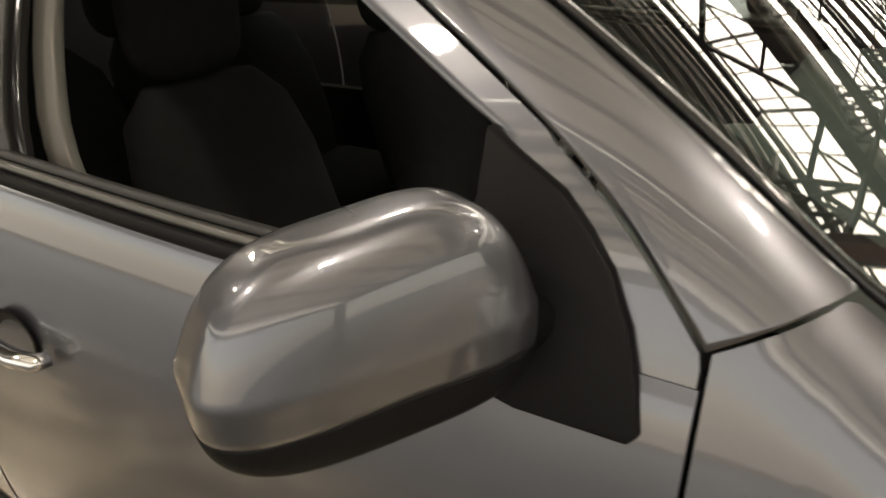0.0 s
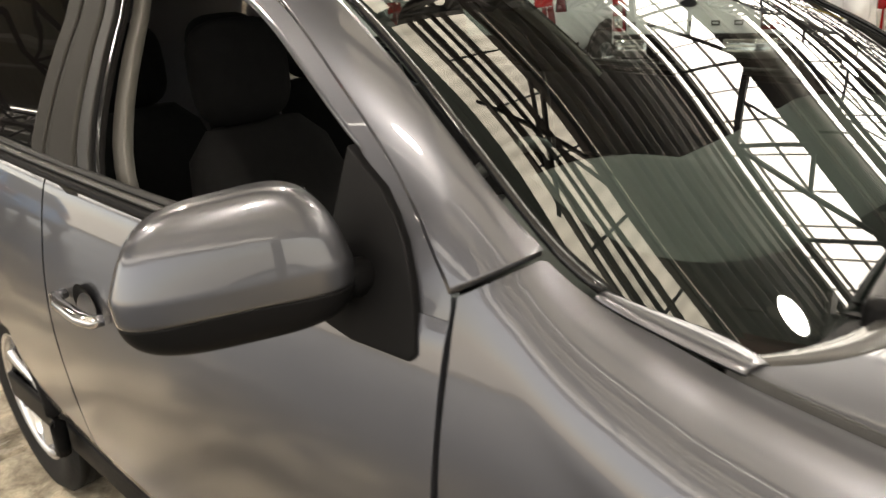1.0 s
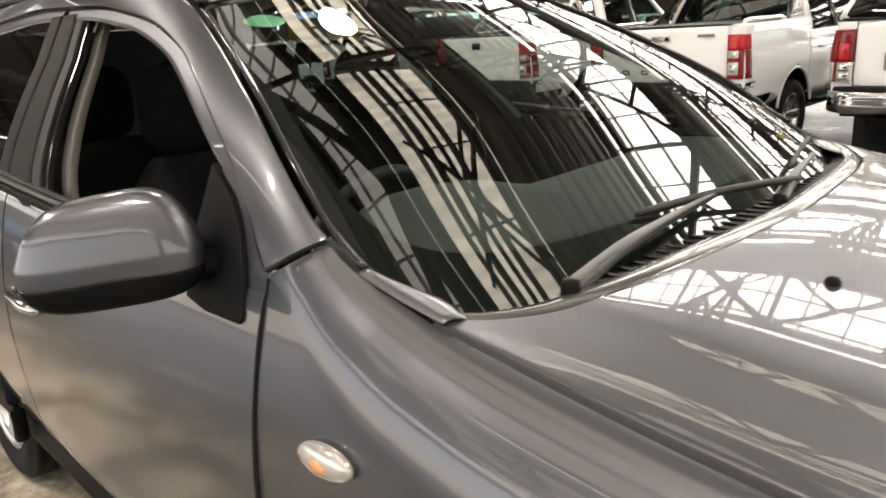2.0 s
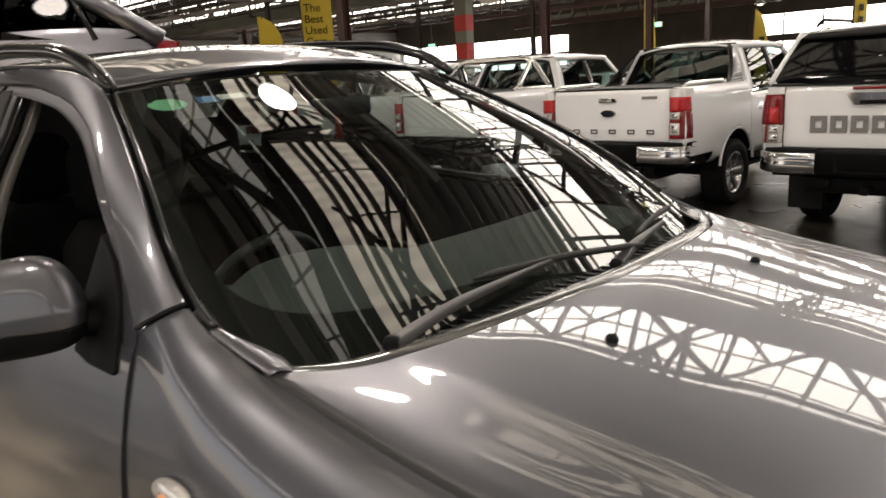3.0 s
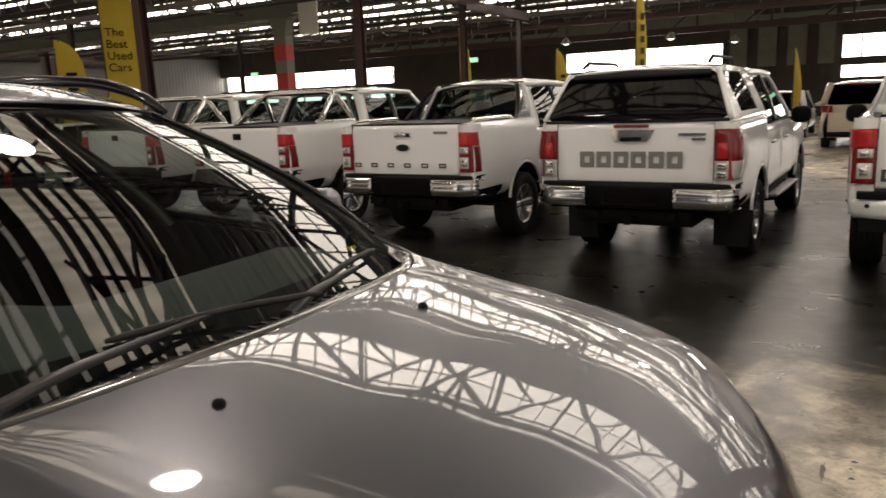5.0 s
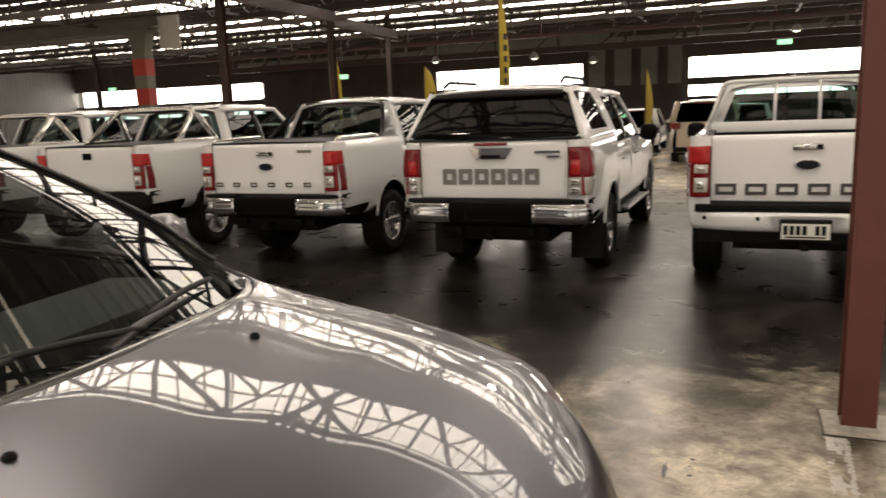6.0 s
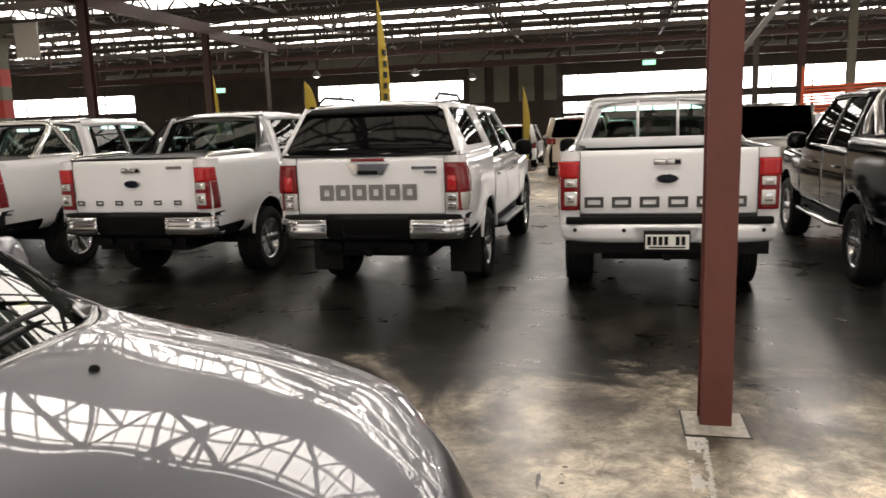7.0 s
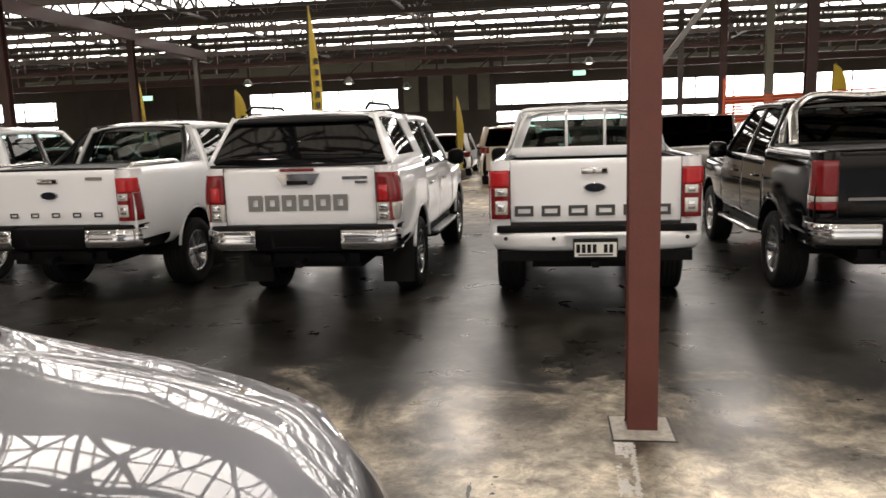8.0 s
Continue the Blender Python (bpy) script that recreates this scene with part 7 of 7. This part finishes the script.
def build_car(place, turn, paint, label, length=4.5, height=1.62, width=1.82, boxy=0.0, waist=0.58, fastback=0.12):
    """A parked car, nose to local +y."""
    c = thing("car", place, label, "car", "parked cars", turn=turn)
    h, w, L = height, width / 2, length
    sill, belt = 0.3, waist * h + 0.06
    ax = (0.18 * L, 0.79 * L)
    r = 0.34
    arch = lambda x, y, z: all((y - a) ** 2 + (z - r) ** 2 > (r + 0.06) ** 2 for a in ax)
    hood_y = 0.72 * L
    top = lambda y: at((0, 0.06 * L, 0.5 * L, hood_y, 0.93 * L, L), (belt - 0.06, belt, belt - 0.02, belt - 0.06, belt - 0.2 + 0.1 * boxy, belt - 0.42), y)
    inset = lambda y: 0.16 * max(0, 1 - y / (0.1 * L)) ** 2 * (1 - boxy * 0.6) + 0.28 * max(0, (y - 0.86 * L) / (0.14 * L)) ** 2
    for side in (-1, 1):
        rows = []
        n = 70
        for k in np.linspace(0, 1, 14):
            row = []
            for i in range(n + 1):
                y = L * i / n
                zt = top(y)
                z = sill + (zt - sill) * k
                ww = w * (0.93 + 0.07 * math.sin(math.pi * min(1, k * 1.15 + 0.1)) - 0.06 * max(0, k - 0.8) * 5 * 0.6) - inset(y) * (0.6 + 0.4 * k)
                row.append((side * ww, y, z))
            rows.append(row)
        grid_ob("body_side", rows, paint, c, "", 0.012, side > 0, arch)
        for a in ax:
            wheel(c, (side * (w - 0.12), a, r), r, 0.2, side, 5).rotation_euler = (0, 0, -math.pi / 2)
        lamp = part("tail_lamp", (lambda b: (loft(b, [[(side * (w - 0.30 + 0.0), -0.005 + 0.02, z), (side * (w - 0.16), 0.012 + 0.02, z), (side * (w - 0.045), 0.13, z), (side * (w - 0.03), 0.3, z + 0.02)] for z in (belt - 0.24, belt - 0.16, belt - 0.07)]), b)[1])(bmesh.new()), RED_LENS, c, "red tail lamp", True)
        solid(lamp, 0.03, 1.0)
        head = part("headlamp", (lambda b: (loft(b, [[(side * (w - 0.5), L - 0.06, z), (side * (w - 0.3), L - 0.16, z), (side * (w - 0.1), L - 0.4, z)] for z in (belt - 0.42, belt - 0.34, belt - 0.27)]), b)[1])(bmesh.new()), CLEAR_LENS, c, "clear headlamp", True)
        solid(head, 0.03, 1.0)
        bm = bmesh.new()
        tube(bm, [(side * (w + 0.0), 0.66 * L, belt + 0.06), (side * (w + 0.16), 0.65 * L, belt + 0.08)], [0.04, 0.085], 10)
        part("door_mirror", bm, PLASTIC if boxy else paint, c, smooth=True)
    # rear and front faces with bonnet
    rows = []
    for z, d in ((sill, 0.06), (0.5, 0.0), (belt - 0.35, 0.015), (belt - 0.06, 0.05)):
        rows.append([((w * 0.93 - 0.16 * (1 - boxy * 0.6)) * s, d + 0.05 * s * s, z) for s in np.linspace(-1, 1, 11)])
    grid_ob("tailgate", rows, paint, c, "", 0.01, True)
    rows = []
    for k in np.linspace(0, 1, 12):
        y = hood_y + (L - hood_y) * k
        rows.append([((w * 0.96 - inset(y)) * s, y + 0.06 * (1 - s * s) * k, top(y) + 0.05 * (1 - s * s)) for s in np.linspace(-1, 1, 11)])
    for z in (belt - 0.6, 0.45, sill):
        rows.append([((w * 0.96 - inset(L)) * s, L + 0.06 * (1 - s * s), z) for s in np.linspace(-1, 1, 11)])
    grid_ob("bonnet", rows, paint, c, "", 0.01, False)
    bm = bmesh.new()
    box(bm, -w * 0.45, w * 0.45, L + 0.03, L + 0.09, belt - 0.52, belt - 0.32)
    bevelled(part("grille", bm, GLOSS_BLACK, c), 0.02)
    bm = bmesh.new()
    box(bm, -w * 0.8, w * 0.8, -0.02, 0.1, sill + 0.02, 0.45)
    bevelled(part("rear_bumper", bm, PLASTIC, c), 0.03)
    # glass-house
    yr0, yr1 = 0.04 * L, (fastback - 0.06 * boxy) * L
    yf1, yf0 = (0.56 + 0.08 * boxy) * L, (0.74 - 0.04 * boxy) * L
    wt = w * (0.74 + 0.14 * boxy)
    rows = []
    for y, z in ((yr1, h - 0.06), (yr1 + 0.12, h - 0.015), (0.36 * L, h), (0.48 * L, h - 0.01), (yf1, h - 0.06)):
        rows.append([(wt * s, y, z + 0.02 * (1 - s * s) - 0.03 * abs(s) ** 5) for s in np.linspace(-1, 1, 9)])
    grid_ob("roof", rows, paint, c, "", 0.02, False)
    wl = w * 0.93
    def pane(name, quad, m=GLASS_DARK):
        bm = bmesh.new()
        loft(bm, [[quad[0], quad[1]], [quad[3], quad[2]]])
        part(name, bm, m, c)
    zt = h - 0.06
    pane("rear_window", ((-wl + 0.1, yr0, belt - 0.05), (wl - 0.1, yr0, belt - 0.05), (wt, yr1, zt), (-wt, yr1, zt)))
    pane("windscreen", ((-wl + 0.05, yf0, belt - 0.05), (wl - 0.05, yf0, belt - 0.05), (wt, yf1, zt), (-wt, yf1, zt)))
    for side in (-1, 1):
        ys0, ys1 = yr0 + 0.05, yf0 - 0.04
        pane("side_window", ((side * wl, ys0, belt - 0.04), (side * wl, ys1, belt - 0.05), (side * wt, yf1 - 0.02, zt), (side * wt, yr1 + 0.02, zt)))
        for k, (a, b, th) in enumerate(((yr0 + 0.06, yr1 + 0.06, 0.1), (yf0, yf1, 0.035), (0.4 * L, 0.4 * L, 0.03), (0.2 * L, 0.24 * L, 0.03))):
            bm = bmesh.new()
            tube(bm, [(side * (wl - 0.01 * (k < 2)), a, belt - 0.05), (side * (wt + 0.012), b, zt + 0.01)], th, 8)
            part("pillar", bm, paint if k < 2 else GLOSS_BLACK, c, smooth=True)
    bm = bmesh.new()
    box(bm, -w * 0.85, w * 0.85, 0.05 * L, 0.75 * L, sill, belt - 0.12)
    part("cabin_floor", bm, PLASTIC, c)
    bm = bmesh.new()
    box(bm, -0.3, 0.3, yr1 - 0.03, yr1 - 0.01, h - 0.085, h - 0.06)
    part("brake_light", bm, RED_LENS, c, "red high brake light")
    return c


build_car((-1.38, 15.0, GROUND), 0, BEIGE_PAINT, "pearl beige SUV parked behind the pickups", 4.5, 1.71, 1.88, 0.25, 0.66)
build_car((-3.9, 19.0, GROUND), 0, WHITE, "white hatchback parked far behind the pickups", 4.3, 1.5)
build_car((-0.2, 26.0, GROUND), 0, WHITE, "white car parked near the far wall", 4.4, 1.5)
build_car((2.9, 13.2, GROUND), 178, OLIVE_PAINT, "boxy grey-beige off-road car with upright windscreen", 4.3, 1.86, 1.86, 0.9)
build_car((5.6, 14.5, GROUND), 0, WHITE, "white wagon parked behind the black pickup", 4.6, 1.6)
build_car((7.3, 7.5, GROUND), 180, LIGHT_SILVER, "silver car parked beside the column row", 4.5, 1.6)
build_car((-11.8, 9.0, GROUND), 0, WHITE, "white wagon parked beyond the pickups", 4.6, 1.55)
build_car((-16.4, 2.0, GROUND), 10, WHITE, "white sedan parked by the yellow flags", 4.6, 1.5)

# a silver hatchback raised on a steel display stand behind the foreground car
build_car((-8.98, -3.2, 1.2), 178, MID_SILVER, "grey-silver hatchback raised on a display stand", 4.3, 1.5, 1.84, 0.0, 0.6, 0.24)
stand = thing("display_stand", (-8.98, -5.4, 0), "steel display stand under a silver car", "stand", turn=90)
bm = bmesh.new()
box(bm, -2.2, 2.2, -0.95, 0.95, 1.12, 1.2)
part("deck", bm, DARK_STEEL, stand)
for x in (-2.0, 0, 2.0):
    for y in (-0.85, 0.85):
        bm = bmesh.new()
        box(bm, x - 0.06, x + 0.06, y - 0.06, y + 0.06, GROUND, 1.12)
        part("leg", bm, DARK_STEEL, stand)
# cars seen through the foreground car's windows
build_car((-12.6, -8.2, GROUND), 90, BEIGE_PAINT, "pale beige car parked behind the silver SUV", 4.5, 1.62)
build_car((-14.5, -11.0, GROUND), 90, BLUE_PAINT, "blue car parked behind the silver SUV", 4.4, 1.7)

# orange safety netting on posts
net = thing("barrier_netting", (6.0, 13.0, GROUND), "orange safety netting strung between posts", "barrier")
bm = bmesh.new()
for i in range(9):
    z = 1.62 + 0.075 * i
    strut(bm, (-2.0, 0, z), (2.0, 0, z + 0.12), 0.045, 0.045)
part("netting", bm, ORANGE_MESH, net)
for x in (-2.0, 2.0):
    bm = bmesh.new()
    strut(bm, (x, 0, 0), (x, 0, 2.7), 0.05)
    part("post", bm, ORANGE_MESH, net)

# worn white parking line running from the column towards the camera, broken into flakes
rng = random.Random(4)
bm = bmesh.new()
y = -2.71
while y > -9:
    ln = rng.uniform(0.008, 0.016)
    x = -0.07 + 0.045 * (y - -2.71) + rng.uniform(-0.006, 0.004)
    end = x + 0.099
    while x < end:
        wd = rng.uniform(0.007, 0.014)
        # the paint holds in patches, best close to the column and along its eastern edge
        wear = noise.noise((x * 14, y * 7, 3.0)) + 0.5 * noise.noise((x * 45, y * 30, 1.0)) + 0.9 * max(0, 1 - abs(y - -2.71) / 0.14) + 0.25 * (end - x < 0.025)
        if wear > -0.06 + rng.uniform(-0.12, 0.12):
            j = lambda: rng.uniform(-0.002, 0.002)
            v = [bm.verts.new(p) for p in ((x + j(), y + j(), GROUND + 0.003), (x + wd + j(), y + j(), GROUND + 0.003), (x + wd + j(), y - ln + j(), GROUND + 0.003), (x + j(), y - ln + j(), GROUND + 0.003))]
            bm.faces.new(v)
        x += wd
    y -= ln
tagged(part("parking_line", bm, WHITE_PAINT), "worn white painted parking line on the concrete", "road marking", kind="structure")


def stain(x, y, r, stretch=1.0, turn=0.0, material=OIL_STAIN):
    bm = bmesh.new()
    n = 22
    pts = []
    for k in range(n):
        a = 2 * math.pi * k / n
        q = r * rng.uniform(0.55, 1.1)
        px, py = q * math.cos(a) * stretch, q * math.sin(a)
        pts.append(bm.verts.new((x + px * math.cos(turn) - py * math.sin(turn), y + px * math.sin(turn) + py * math.cos(turn), GROUND + 0.004)))
    bm.faces.new(pts)
    tagged(part("floor_stain", bm, material), "small dark oil stain on the concrete floor", "stain", kind="structure")


stain(-0.809, -3.325, 0.012, 9.0, math.pi / 2)
for x, y, r, k, t in ((-0.688, -3.162, 0.014, 1.3, 0.3), (-0.701, -3.241, 0.009, 1.0, 0), (-0.695, -3.336, 0.013, 1.2, 0.8), (1.381, -1.443, 0.07, 1.3, 0.4), (1.36, -1.611, 0.05, 1.0, 1.0), (1.287, -2.032, 0.03, 1.8, 0.2), (1.329, -1.842, 0.02, 1.0, 0), (0.466, -4.072, 0.02, 1.5, 0.7)):
    stain(x, y, r, k, t)
